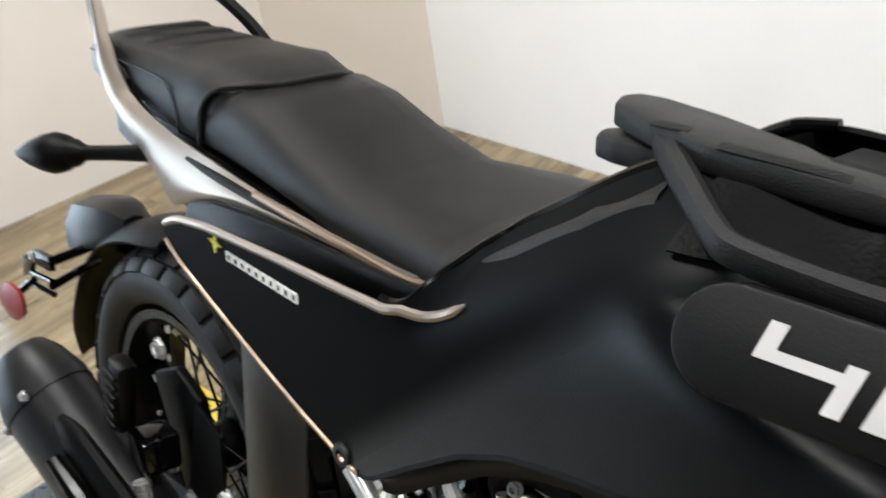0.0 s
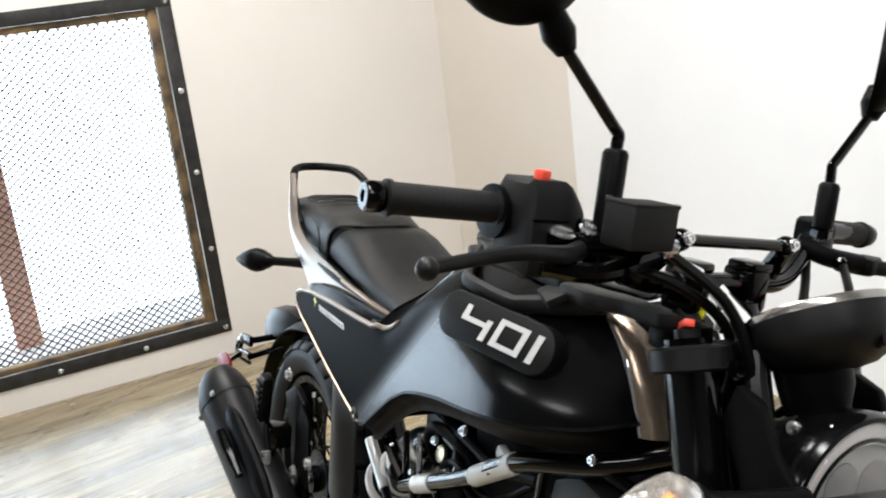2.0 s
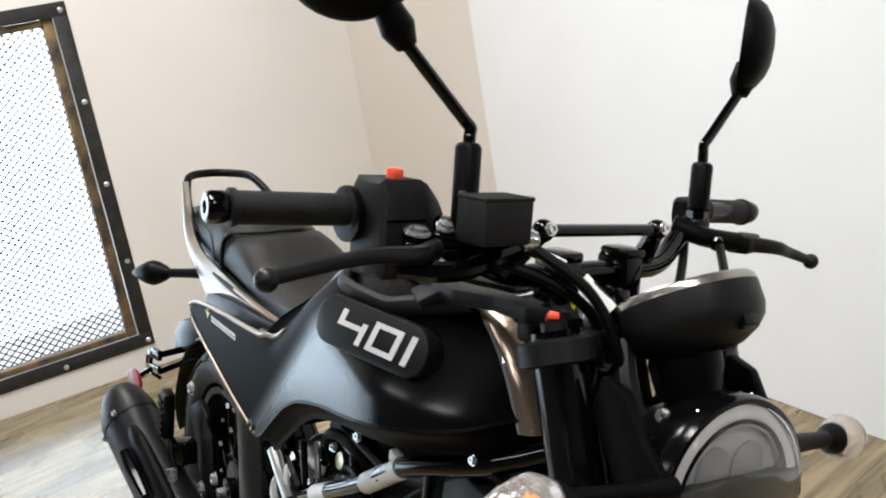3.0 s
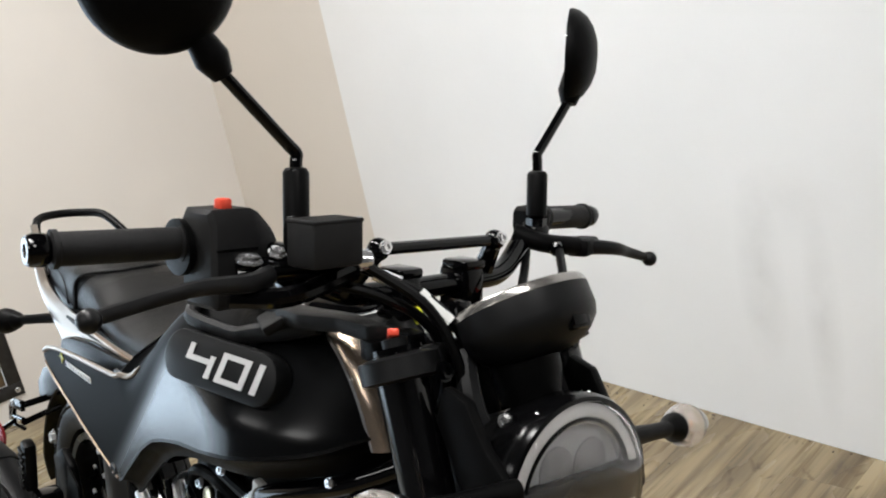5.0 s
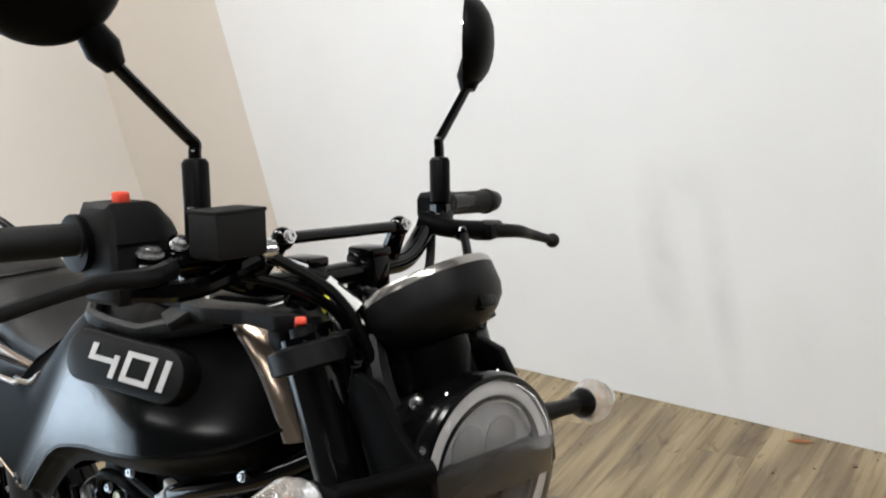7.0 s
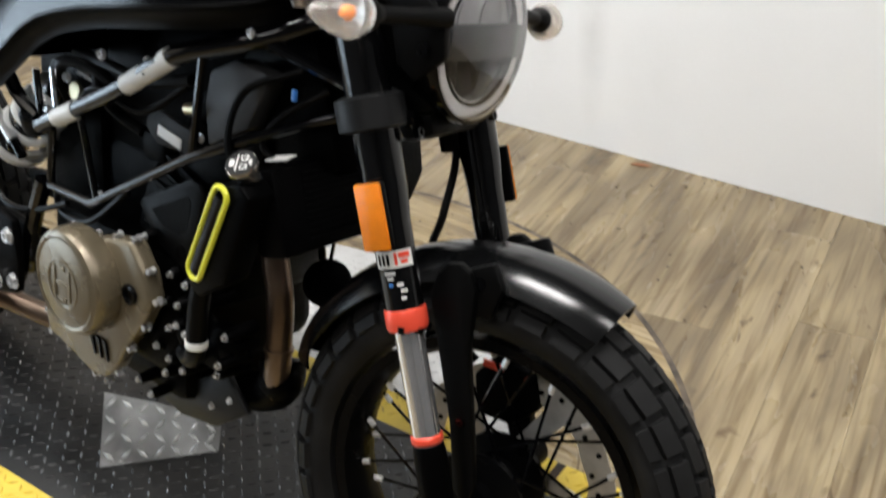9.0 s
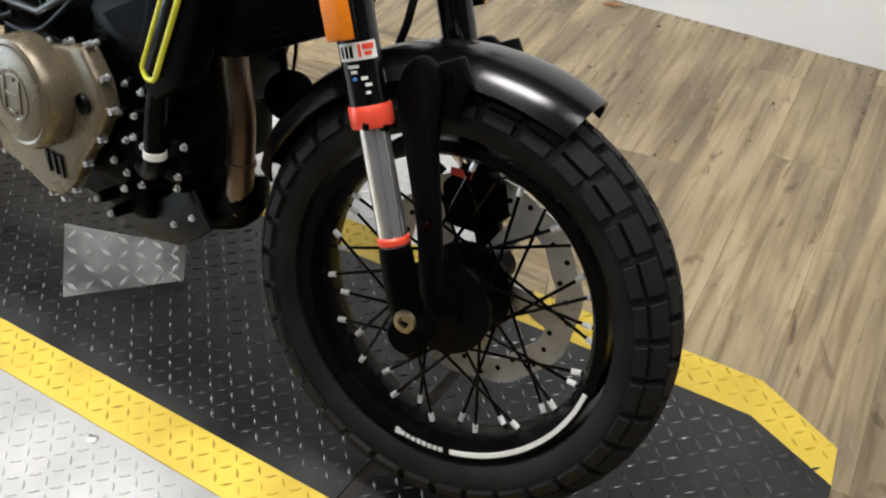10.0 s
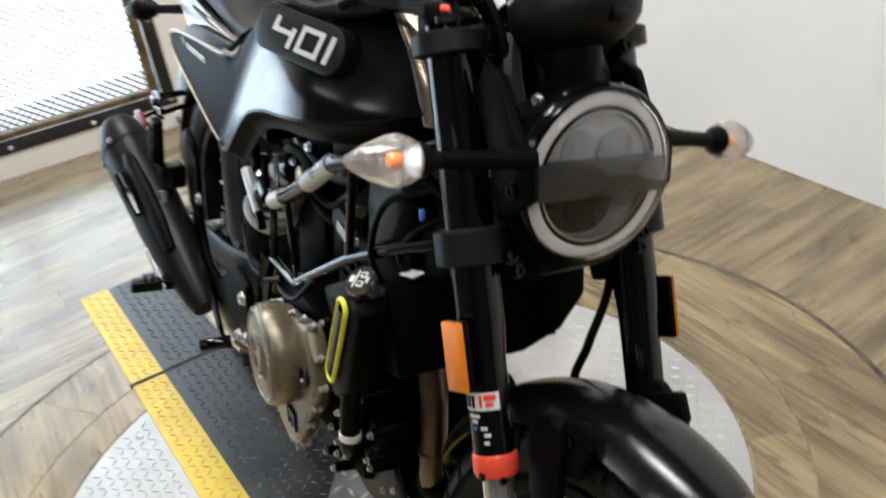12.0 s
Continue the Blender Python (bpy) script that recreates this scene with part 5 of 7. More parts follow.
part("ignition_lock", lathe([(0.020, 0), (0.022, 0.006), (0.022, 0.028), (0.017, 0.032), (0.006, 0.032)], (1.12, 0.0, 0.985), (-0.35, 0, 1), 24), METAL, bike, "ignition lock", True)
part("key_tag", rbox((1.105, -0.045, 1.005), (0.010, 0.004, 0.022), 0.002, (0, 25, 0)), YELLOW, bike, "yellow key tag", True)

# ---- tank covers: one satin shell on each side, from tail point to tank front
ZL = [(0.258, 0.826), (0.262, 0.815), (0.29, 0.798), (0.34, 0.774), (0.413, 0.740), (0.478, 0.713), (0.535, 0.694), (0.562, 0.702), (0.61, 0.738), (0.67, 0.781), (0.72, 0.806), (0.765, 0.820), (0.83, 0.836), (0.95, 0.857), (1.03, 0.868), (1.075, 0.876), (1.105, 0.890), (1.118, 0.902), (1.126, 0.918)]
ZU = [(0.258, 0.828), (0.270, 0.840), (0.295, 0.849), (0.345, 0.856), (0.45, 0.861), (0.54, 0.863), (0.60, 0.865), (0.612, 0.874), (0.63, 0.905), (0.66, 0.933), (0.70, 0.960), (0.74, 0.986), (0.765, 1.000), (0.80, 1.005), (0.92, 1.005), (0.99, 1.004), (1.04, 0.997), (1.075, 0.984), (1.10, 0.967), (1.117, 0.948), (1.126, 0.930)]

SHOULDER = [(0.60, 0.850), (0.66, 0.884), (0.70, 0.908), (0.74, 0.935), (0.80, 0.955), (0.86, 0.965), (0.92, 0.970)]


def soft(table, x, w=0.03):
    return sum(lerp(table, x + d * w) for d in (-1, -0.5, 0, 0.5, 1)) / 5


def bend(a, w):
    """Zero before a crease, a straight slope after it, rounded over w."""
    return w * math.log1p(math.exp(min(a / w, 40)))


def cover(u, v):
    x = 0.258 + 0.868 * u
    z0, z1 = soft(ZL, x, 0.006), soft(ZU, x, 0.006)
    z = z0 + (z1 - z0) * v
    # flat panel, flaring facet, turned-in front
    y = 0.188 - 0.05 * (x - 0.525) + 0.05 * (z - 0.703)
    y += 0.13 * bend(x - 0.67 - 1.15 * (z - 0.83), 0.010) - 0.30 * bend(x - 0.958, 0.018) - 0.40 * bend(x - 1.0, 0.012) - 0.9 * bend(x - 1.065, 0.012)
    # over the crease under the number panel the tank falls inwards
    y -= 0.75 * ease(0.79, 0.90, x) * bend(z - 0.918 + 0.17 * (x - 0.86), 0.006)
    # rounded shoulder beside the seat
    y -= 1.30 * ease(0.595, 0.65, x) * (1 - ease(0.80, 0.92, x)) * bend(z - soft(SHOULDER, x), 0.009)
    return (x, -y, z)


def on_cover(x, z):
    u = (x - 0.258) / 0.868
    z0, z1 = cover(u, 0)[2], cover(u, 1)[2]
    q = cover(u, (z - z0) / (z1 - z0))
    return Vector((x, q[1], z))


def lip(u, v):
    """Band that turns in under the lower edge."""
    q = Vector(cover(u, 0.0))
    a = v * math.pi / 2
    return (q.x, q.y + 0.030 * math.sin(a), q.z - 0.024 * (1 - math.cos(a)) - 0.006 * v)


for s in (-1, 1):
    bm = sheet(cover, 110, 30, 0.004)
    edge = sheet(lip, 70, 6, 0.004, 0.33, 0.985)
    trim = tube([tuple(Vector(cover(u, 0.985)) + Vector((0, -0.0008, 0.0))) for u in np.linspace(0.012, 0.40, 24)] + [tuple(on_cover(x, z) + Vector((0, -0.0008, 0))) for x, z in ((0.622, 0.867), (0.640, 0.873), (0.655, 0.882), (0.663, 0.889))], [0.0040] * 27 + [0.0012], 8, 2)
    rear = tube([tuple(Vector(cover(u, 0.0)) + Vector((0, -0.0005, 0.0))) for u in np.linspace(0.004, 0.33, 16)], 0.0022, 6, 2)
    recess = prism([(0.246, 0.800), (0.238, 0.828), (0.252, 0.846), (0.30, 0.858), (0.40, 0.868), (0.55, 0.874), (0.640, 0.882), (0.640, 0.862), (0.55, 0.845), (0.40, 0.830), (0.28, 0.800)], "y", -0.176, -0.168, 0.002)
    bms = [bm, edge, trim, rear, recess]
    if s > 0:
        bms = [mirror_y(b) for b in bms]
    cv = part("side_cover", bms[0], COVER, bike, "satin black tank side cover, its flank made matt to hold off reflections", angle=60)
    part("lower_lip", bms[1], PLASTIC, cv, "turned-in lower edge")
    part("trim_line", bms[2], SILVER, cv, "rolled silver upper edge")
    part("recess", bms[4], PLASTIC, cv, "black recess above the cover")
    part("edge_line", bms[3], BRONZE, cv, "thin bronze edge line")
    kb = lathe([(0.011, 0), (0.0115, 0.003), (0.0105, 0.006), (0.006, 0.0065), (0.005, 0.004)], (0.523, -0.186 if s < 0 else 0.096, 0.702), (0, s, 0), 20)
    part("cover_bolt", kb, GREYCOAT, cv, "dark cover bolt")
    if s < 0:
        right_cover = cv

# number plate pill with its figures, on the near cover and the far one
for s in (-1, 1):
    O = Vector((0.940, -0.1815 if s < 0 else 0.0915, 0.949))
    U = Vector((0.184, -s * 0.048, -0.014)).normalized()
    N = Vector((0.23, s * 0.89, 0.34))
    N = (N - U * N.dot(U)).normalized()
    V = N.cross(U) if s < 0 else U.cross(N)
    if V.z < 0:
        V = -V
    M4 = Matrix.Translation(O) @ Matrix([[U.x, V.x, N.x, 0], [U.y, V.y, N.y, 0], [U.z, V.z, N.z, 0], [0, 0, 0, 1]])
    L, Rp = 0.067, 0.0292
    pts = [(L + Rp * math.cos(a), Rp * math.sin(a)) for a in np.linspace(-math.pi / 2, math.pi / 2, 12)] + [(-L + Rp * math.cos(a), Rp * math.sin(a)) for a in np.linspace(math.pi / 2, 3 * math.pi / 2, 12)]
    bm = prism(pts, "z", -0.020, 0.004, 0.0025)
    bm.transform(M4)
    pill = part("number_panel", bm, GREYCOAT, right_cover if s < 0 else cv, "dark grey rounded panel with silver figures 401")
    g = 0.0062
    f = 1 if s < 0 else -1

    def bar(x0, x1, y0, y1, skew=0.16):
        q = [(f * (x0 + skew * y0), y0), (f * (x1 + skew * y0), y0), (f * (x1 + skew * y1), y1), (f * (x0 + skew * y1), y1)]
        b = prism([(a * 1.36 + f * 0.0165, c * 0.98) for a, c in q], "z", 0.0036, 0.0050, 0)
        b.transform(M4)
        return b
    H = 0.0175
    four = join(bar(-0.052, -0.0455, -0.002, H), bar(-0.0455, -0.0225, -0.002, -0.002 + g), bar(-0.0225, -0.0160, -H, 0.009))
    zero = join(bar(-0.009, -0.0025, -H, H), bar(0.0195, 0.026, -H, H), bar(-0.0025, 0.0195, -H, -H + g), bar(-0.0025, 0.0195, H - g, H))
    one = bar(0.035, 0.042, -H, H)
    for b in (four, zero, one):
        part("figure", b, DIGIT, pill, "silver figure")

# model lettering as bars, with a small yellow star before it
def decal(name, pts, material, label, out=0.0016):
    bm = bmesh.new()
    for q, flip in ((out, False), (-0.002, True)):
        vs = [bm.verts.new(on_cover(x, z) + Vector((0, -q, 0))) for x, z in pts]
        bm.faces.new(vs)
    n = len(pts)
    bm.verts.ensure_lookup_table()
    for k in range(n):
        bm.faces.new((bm.verts[k], bm.verts[(k + 1) % n], bm.verts[n + (k + 1) % n], bm.verts[n + k]))
    return part(name, bm, material, right_cover, label)


for k in range(10):
    x0 = 0.374 + k * 0.0106
    z0 = 0.832 - k * 0.0006
    decal("lettering_bar", [(x0, z0), (x0 + 0.0086, z0 - 0.0006), (x0 + 0.0086, z0 + 0.0086), (x0, z0 + 0.0092)], LABEL, "white lettering")
    decal("lettering_bar", [(x0 + 0.003, z0 + 0.0022), (x0 + 0.0062, z0 + 0.0020), (x0 + 0.0062, z0 + 0.0062), (x0 + 0.003, z0 + 0.0064)], GLOSS, "", 0.0020)
star = [(0.356 + r * math.sin(a), 0.843 + r * math.cos(a)) for k in range(8) for r, a in (((0.0105 if k % 2 == 0 else 0.0034), math.pi * k / 4 + 0.15),)]
decal("star_mark", star, YELLOW, "small yellow star mark")

# ---- tank, cap and tray
rings = []
for x, hw, zt, zb in ((0.56, 0.08, 0.870, 0.83), (0.62, 0.095, 0.885, 0.82), (0.70, 0.100, 0.928, 0.82), (0.78, 0.098, 0.966, 0.83), (0.86, 0.095, 0.995, 0.83), (0.95, 0.078, 1.004, 0.85), (1.01, 0.046, 0.998, 0.86), (1.06, 0.030, 0.97, 0.88)):
    h = zt - zb
    rings.append([(x, y * hw - 0.045, zb + z * h) for y, z in ((-1, 0), (-1, 0.55), (-0.93, 0.85), (-0.72, 0.97), (-0.3, 1.0), (0.3, 1.0), (0.72, 0.97), (0.93, 0.85), (1, 0.55), (1, 0), (0.4, -0.05), (-0.4, -0.05))])
tank = part("fuel_tank", loft(rings), PAINT, bike, "satin black fuel tank", angle=60)


STRIP = [(0.995, 0.089, 0.998), (1.032, 0.091, 0.982), (1.062, 0.091, 0.957), (1.085, 0.090, 0.923), (1.104, 0.087, 0.872)]


def shield(u, v):
    """Bulging metal panel from the silver strip round towards the steering head."""
    i = min(3, int(v * 4))
    q = Vector(STRIP[i]).lerp(Vector(STRIP[i + 1]), v * 4 - i)
    a = u * math.pi / 2
    return (q.x + 0.020 * math.sin(a), -(q.y - 0.001 - 0.046 * (1 - math.cos(a))), q.z + 0.006 * math.sin(a) * (1 - v))


for s in (-1, 1):
    bm = sheet(shield, 12, 16, 0.004)
    part("tank_shield", bm if s < 0 else mirror_y(bm), SHIELD, tank, "brushed bronze front of the tank", angle=60)
    part("shield_edge", tube([(x, -y if s < 0 else y - 0.09, z) for x, y, z in STRIP], 0.0040, 8, 4), CHROME, tank, "thin silver edge strip")
part("filler_cap", join(lathe([(0.044, 0), (0.044, 0.010), (0.040, 0.013), (0.020, 0.014), (0.019, 0.012)], (1.005, -0.056, 1.004), (0.1, 0, 1), 32), rbox((1.0, -0.056, 1.018), (0.035, 0.012, 0.004), 0.001)), METAL, tank, "black filler cap")
part("cap_ring", lathe([(0.044, 0.001), (0.049, 0.002), (0.049, 0.006), (0.0445, 0.007)], (1.005, -0.056, 1.004), (0.1, 0, 1), 32, ring=True), CHROME, tank, "polished cap ring")

# tray frame over the tank
def slab(pts, z0, z1, bev=0.004):
    return prism(pts, "z", z0, z1, bev)


tz = 1.004
TM = -0.078


def both(pts):
    return [(x, 2 * TM - y) for x, y in pts]


near = [(0.835, -0.079), (0.765, -0.060), (0.715, -0.052), (0.696, -0.056), (0.690, -0.070), (0.700, -0.088), (0.745, -0.108), (0.80, -0.126), (0.985, -0.130), (0.995, -0.104), (0.86, -0.094)]
fore = [(0.9955, -0.137), (1.040, -0.134), (1.085, -0.112), (1.140, -0.108), (1.150, -0.090), (1.09, -0.086), (1.062, -0.092), (1.040, -0.100), (0.9965, -0.108)]
mid = [(0.742, -0.0785), (0.845, -0.0785), (0.87, -0.066), (0.87, 2 * TM + 0.066), (0.845, 2 * TM + 0.0785), (0.742, 2 * TM + 0.0785)]
tray = part("tank_tray", join(slab(near, tz, tz + 0.017), slab(both(near), tz - 0.020, tz - 0.003), slab(mid, tz - 0.016, tz + 0.002), slab(fore, tz - 0.004, tz + 0.014), slab(both(fore), tz - 0.020, tz - 0.003)), TRAY, bike, "open grey plastic carrier frame on the tank")
part("tray_floor", slab([(0.82, -0.10), (0.94, -0.105), (0.94, 0.015), (0.82, 0.01)], tz - 0.010, tz - 0.004), CASTING, tray, "")
# black sheet laid over the cover as the shade under the carrier
part("tray_shade", sheet(lambda u, v: tuple(Vector(cover((0.552 + 0.150 * u) / 0.868, 0.80 + 0.19 * v)) + Vector((0, -0.004, 0.003))), 16, 6, 0.002), CASTING, tray, "matt black sheet standing in for the shade under the carrier")
for s in (-1, 1):
    dz = 0.0 if s < 0 else -0.024

    def yy(a, s=s):
        return -a if s < 0 else min(a, 0.150) + 2 * TM
    w = [(0.755, yy(0.104), tz + 0.004), (0.800, yy(0.140), tz - 0.003), (0.842, yy(0.171), tz - 0.011), (0.860, yy(0.176), tz - 0.015), (0.90, yy(0.167), tz - 0.021), (0.935, yy(0.157), tz - 0.025), (0.952, yy(0.150), tz - 0.022), (1.0, yy(0.130), tz - 0.012), (1.045, yy(0.112), tz + 0.000)]
    w = [(a, b, c + dz) for a, b, c in w]
    part("side_rail", tube(w, [0.011, 0.011, 0.010, 0.010, 0.010, 0.011, 0.011, 0.013, 0.013], 8, 4, flat=0.75), TRAY, tray, "grey plastic side rail")
    part("rail_pad", rbox((0.985, yy(0.136), tz - 0.004 + dz), (0.060, 0.026, 0.012), 0.003, (s * -25, 0, s * 20)), TRAY, tray, "")
    part("tray_foot", rbox((1.138, yy(0.100), tz - 0.012), (0.026, 0.020, 0.022), 0.004), PLASTIC, tray, "")
    part("tray_slot", slab([(0.748, yy(0.104)), (0.772, yy(0.100)), (0.776, yy(0.112)), (0.752, yy(0.116))], tz + (0.0165 if s < 0 else -0.0035), tz + (0.0172 if s < 0 else -0.0028), 0), CASTING, tray, "")
    part("tray_slot", slab([(0.800, yy(0.112)), (0.880, yy(0.111)), (0.885, yy(0.124)), (0.806, yy(0.126))], tz + (0.0165 if s < 0 else -0.0035), tz + (0.0172 if s < 0 else -0.0028), 0), CASTING, tray, "")


# ---- seat
def seat_ring(x, hw, zt, zb, crown, edge):
    h = zt - zb
    return [(x, y * hw + YC + 0.030 * ease(0.40, 0.62, x) * (1 - ease(0.56, 0.68, x)), zb + z * h + crown * (1 - y * y)) for y, z in ((-0.92, 0), (-1.0, 0.18), (-1.0, 0.55), (-0.96, 0.78), (-edge, 0.95), (-0.5, 1.0), (0, 1.0), (0.5, 1.0), (edge, 0.95), (0.96, 0.78), (1.0, 0.55), (1.0, 0.18), (0.92, 0))]


YC = -0.045
rider = [(0.17, 0.085, 0.910, 0.880, 0.006, 0.80), (0.215, 0.0875, 0.930, 0.878, 0.010, 0.80), (0.26, 0.090, 0.944, 0.876, 0.010, 0.84), (0.32, 0.092, 0.936, 0.872, 0.012, 0.80), (0.38, 0.094, 0.914, 0.866, 0.012, 0.80), (0.45, 0.098, 0.894, 0.856, 0.010, 0.80),
         (0.52, 0.113, 0.893, 0.852, 0.008, 0.80), (0.58, 0.122, 0.894, 0.845, 0.005, 0.80), (0.63, 0.122, 0.908, 0.862, 0.004, 0.80), (0.68, 0.114, 0.938, 0.888, 0.004, 0.80), (0.735, 0.110, 0.974, 0.92, 0.004, 0.80), (0.78, 0.098, 0.998, 0.96, 0.003, 0.84)]
GAP_PTS = [(cover(u, 1.0)[0], cover(u, 1.0)[1] + 0.006, cover(u, 1.0)[2] + 0.001) for u in np.linspace(0.37, 0.62, 16)]
seat = part("seat", loft([seat_ring(*r) for r in rider]), VINYL, bike, "black stepped vinyl seat", angle=60)
# black tubes drawn in for the dark gap between seat and cover
for s in (-1, 1):
    seal = tube([q if s < 0 else (q[0], -q[1] - 0.09, q[2]) for q in GAP_PTS], 0.0045, 8, 2)
    part("edge_gap_line", seal, GLOSS, seat, "black tube drawn as the dark gap along the seat edge")
pil = [(-0.112, 0.060, 0.925, 0.905, 0.004, 0.80), (-0.10, 0.072, 0.946, 0.900, 0.006, 0.80), (-0.06, 0.080, 0.953, 0.895, 0.006, 0.82), (0.05, 0.085, 0.955, 0.886, 0.006, 0.82), (0.15, 0.088, 0.957, 0.880, 0.006, 0.82), (0.196, 0.0885, 0.960, 0.880, 0.006, 0.82), (0.224, 0.085, 0.957, 0.882, 0.006, 0.76), (0.250, 0.078, 0.953, 0.886, 0.006, 0.72), (0.270, 0.064, 0.949, 0.89, 0.004, 0.70), (0.278, 0.045, 0.945, 0.90, 0.002, 0.70)]
pas = part("passenger_pad", loft([seat_ring(*r) for r in pil]), VINYL, seat, "raised black vinyl passenger pad", angle=60)
for k in range(3):
    x = -0.045 + k * 0.058
    part("pad_rib", tube([(x, YC - 0.052, 0.9490), (x + 0.010, YC - 0.040, 0.9515), (x + 0.012, YC + 0.040, 0.9515), (x, YC + 0.052, 0.9490)], [0.006, 0.0125, 0.0125, 0.006], 12, 3), VINYL, pas, "")
for s in (-1, 1):
    part("side_seam", tube([(-0.085, YC + s * 0.078, 0.935), (0.02, YC + s * 0.0845, 0.938), (0.118, YC + s * 0.088, 0.937), (0.150, YC + s * 0.0885, 0.915), (0.156, YC + s * 0.0885, 0.885)], 0.0014, 6, 4), TRAY, pas, "stitched seam")
part("pad_seam", tube([(0.203, YC - 0.090, 0.884), (0.212, YC - 0.0885, 0.926), (0.232, YC - 0.082, 0.945), (0.258, YC - 0.064, 0.951), (0.275, YC - 0.034, 0.952), (0.280, YC, 0.953), (0.275, YC + 0.034, 0.952), (0.258, YC + 0.060, 0.946)], 0.0036, 8, 4), VINYL, seat, "")

# ---- tail
# stations along the boomerang panel: lower edge and upper edge
TAIL = [(0.0, -0.050, 1.006, -0.034, 1.008), (0.12, -0.044, 0.965, -0.014, 0.965), (0.22, -0.034, 0.930, 0.012, 0.936), (0.30, -0.010, 0.900, 0.050, 0.912),
        (0.38, 0.034, 0.872, 0.098, 0.900), (0.46, 0.092, 0.846, 0.160, 0.890), (0.52, 0.128, 0.824, 0.210, 0.884), (0.56, 0.147, 0.806, 0.25, 0.880),
        (0.62, 0.190, 0.820, 0.29, 0.876), (0.68, 0.245, 0.839, 0.33, 0.873), (0.76, 0.32, 0.850, 0.38, 0.871), (0.86, 0.41, 0.858, 0.46, 0.868), (1.0, 0.57, 0.864, 0.575, 0.867)]
for s in (-1, 1):
    def tailf(u, v, s=s):
        lx, lz, ux, uz = (lerp([(r[0], r[k]) for r in TAIL], u) for k in (1, 2, 3, 4))
        x, z = lx + (ux - lx) * v, lz + (uz - lz) * v
        y = 0.126 + 0.020 * ease(0.0, 0.5, u) + 0.010 * math.sin(v * math.pi)
        return (x, -y if s < 0 else y + 2 * YC, z)
    bm = sheet(tailf, 60, 10, 0.004 if s < 0 else -0.004, 0.0 if s < 0 else 0.26)
    tl = part("tail_panel", bm, SILVER, bike, "satin silver tail side panel", angle=60)
    part("seat_rail_trim", tube([(q[0], -q[1] if s < 0 else q[1] + 2 * YC, q[2]) for q in ((-0.02, 0.128, 0.922), (0.10, 0.140, 0.890), (0.20, 0.146, 0.872), (0.40, 0.150, 0.862), (0.56, 0.152, 0.858), (0.62, 0.152, 0.868))], 0.0055, 8, 4), PLASTIC, tl, "black seat edge trim")
    part("bronze_line", tube([(q[0], -q[1] if s < 0 else q[1] + 2 * YC, q[2]) for q in ((0.34, 0.152, 0.872), (0.48, 0.156, 0.869), (0.575, 0.158, 0.868), (0.606, 0.158, 0.878))], 0.0042, 8, 4), BRONZE, tl, "thin bronze line")
part("grab_rail", tube([(0.03, -0.126, 0.915), (-0.038, -0.125, 0.955), (-0.068, -0.119, 1.000), (-0.100, -0.100, 1.011), (-0.122, -0.060, 1.012), (-0.102, -0.020, 1.012), (-0.055, 0.006, 1.010), (-0.008, 0.024, 0.985), (0.035, 0.038, 0.953), (0.08, 0.044, 0.915)], 0.0080, 10, 6), PLASTIC, bike, "black hoop grab rail")
part("tail_core", loft([[(x, y * hw + YC, z) for y, z in ((-1, z0), (-1, z1), (1, z1), (1, z0))] for x, hw, z0, z1 in ((-0.13, 0.04, 0.87, 0.90), (-0.05, 0.07, 0.84, 0.905), (0.15, 0.085, 0.80, 0.885), (0.40, 0.088, 0.74, 0.86), (0.60, 0.09, 0.72, 0.86))]), PLASTIC, bike, "black plastic tail core")
indicator("rear_indicator", (0.10, -0.130, 0.850), (-0.075, -0.232, 0.828), 0.086, 0.0245, False, False, "pointed black rear indicator on a short stalk")
indicator("rear_indicator", (0.10, 0.040, 0.850), (-0.075, 0.142, 0.828), 0.086, 0.0245, False, False, "pointed black rear indicator on a short stalk")

# ---- rear fender and plate carrier
rf = part("rear_fender", sheet(fender_surface(RA[0], RA[1], 0.352, -88, -4, 0.074, 0.022, 0.8, 0.8, 0.055), 36, 12, 0.004), PLASTIC, bike, "black rear wheel fender")
part("fender_hump", loft([[(x, y * hw - 0.02, z0 + z * (z1 - z0)) for y, z in ((-1, 0), (-1, 0.55), (-0.72, 0.95), (0, 1.05), (0.72, 0.95), (1, 0.55), (1, 0))] for x, hw, z0, z1 in ((-0.27, 0.02, 0.60, 0.640), (-0.30, 0.040, 0.59, 0.650), (-0.35, 0.052, 0.575, 0.645), (-0.42, 0.052, 0.555, 0.630), (-0.43, 0.046, 0.552, 0.622))]), GREYCOAT, rf, "dark grey fender hump")
pb = part("plate_bracket", join(prism([(-0.47, 0.505), (-0.455, 0.545), (-0.40, 0.575), (-0.33, 0.585), (-0.33, 0.560), (-0.41, 0.550), (-0.435, 0.520)], "y", -0.135, -0.125, 0.002), tube([(-0.46, -0.13, 0.520), (-0.34, -0.13, 0.540)], 0.005, 8, 1), tube([(-0.46, -0.13, 0.500), (-0.34, -0.13, 0.518)], 0.005, 8, 1), tube([(-0.345, -0.13, 0.570), (-0.36, -0.04, 0.575)], 0.008, 8, 1), tube([(-0.35, -0.13, 0.528), (-0.38, -0.04, 0.54)], 0.007, 8, 1), tube([(-0.425, -0.13, 0.515), (-0.405, -0.168, 0.505)], 0.006, 8, 1)), METAL, rf, "black licence plate bracket")
part("plate_arm", tube([(-0.35, 0.0, 0.56), (-0.42, 0.0, 0.54), (-0.46, 0.0, 0.50)], 0.012, 8, 3), METAL, rf, "")
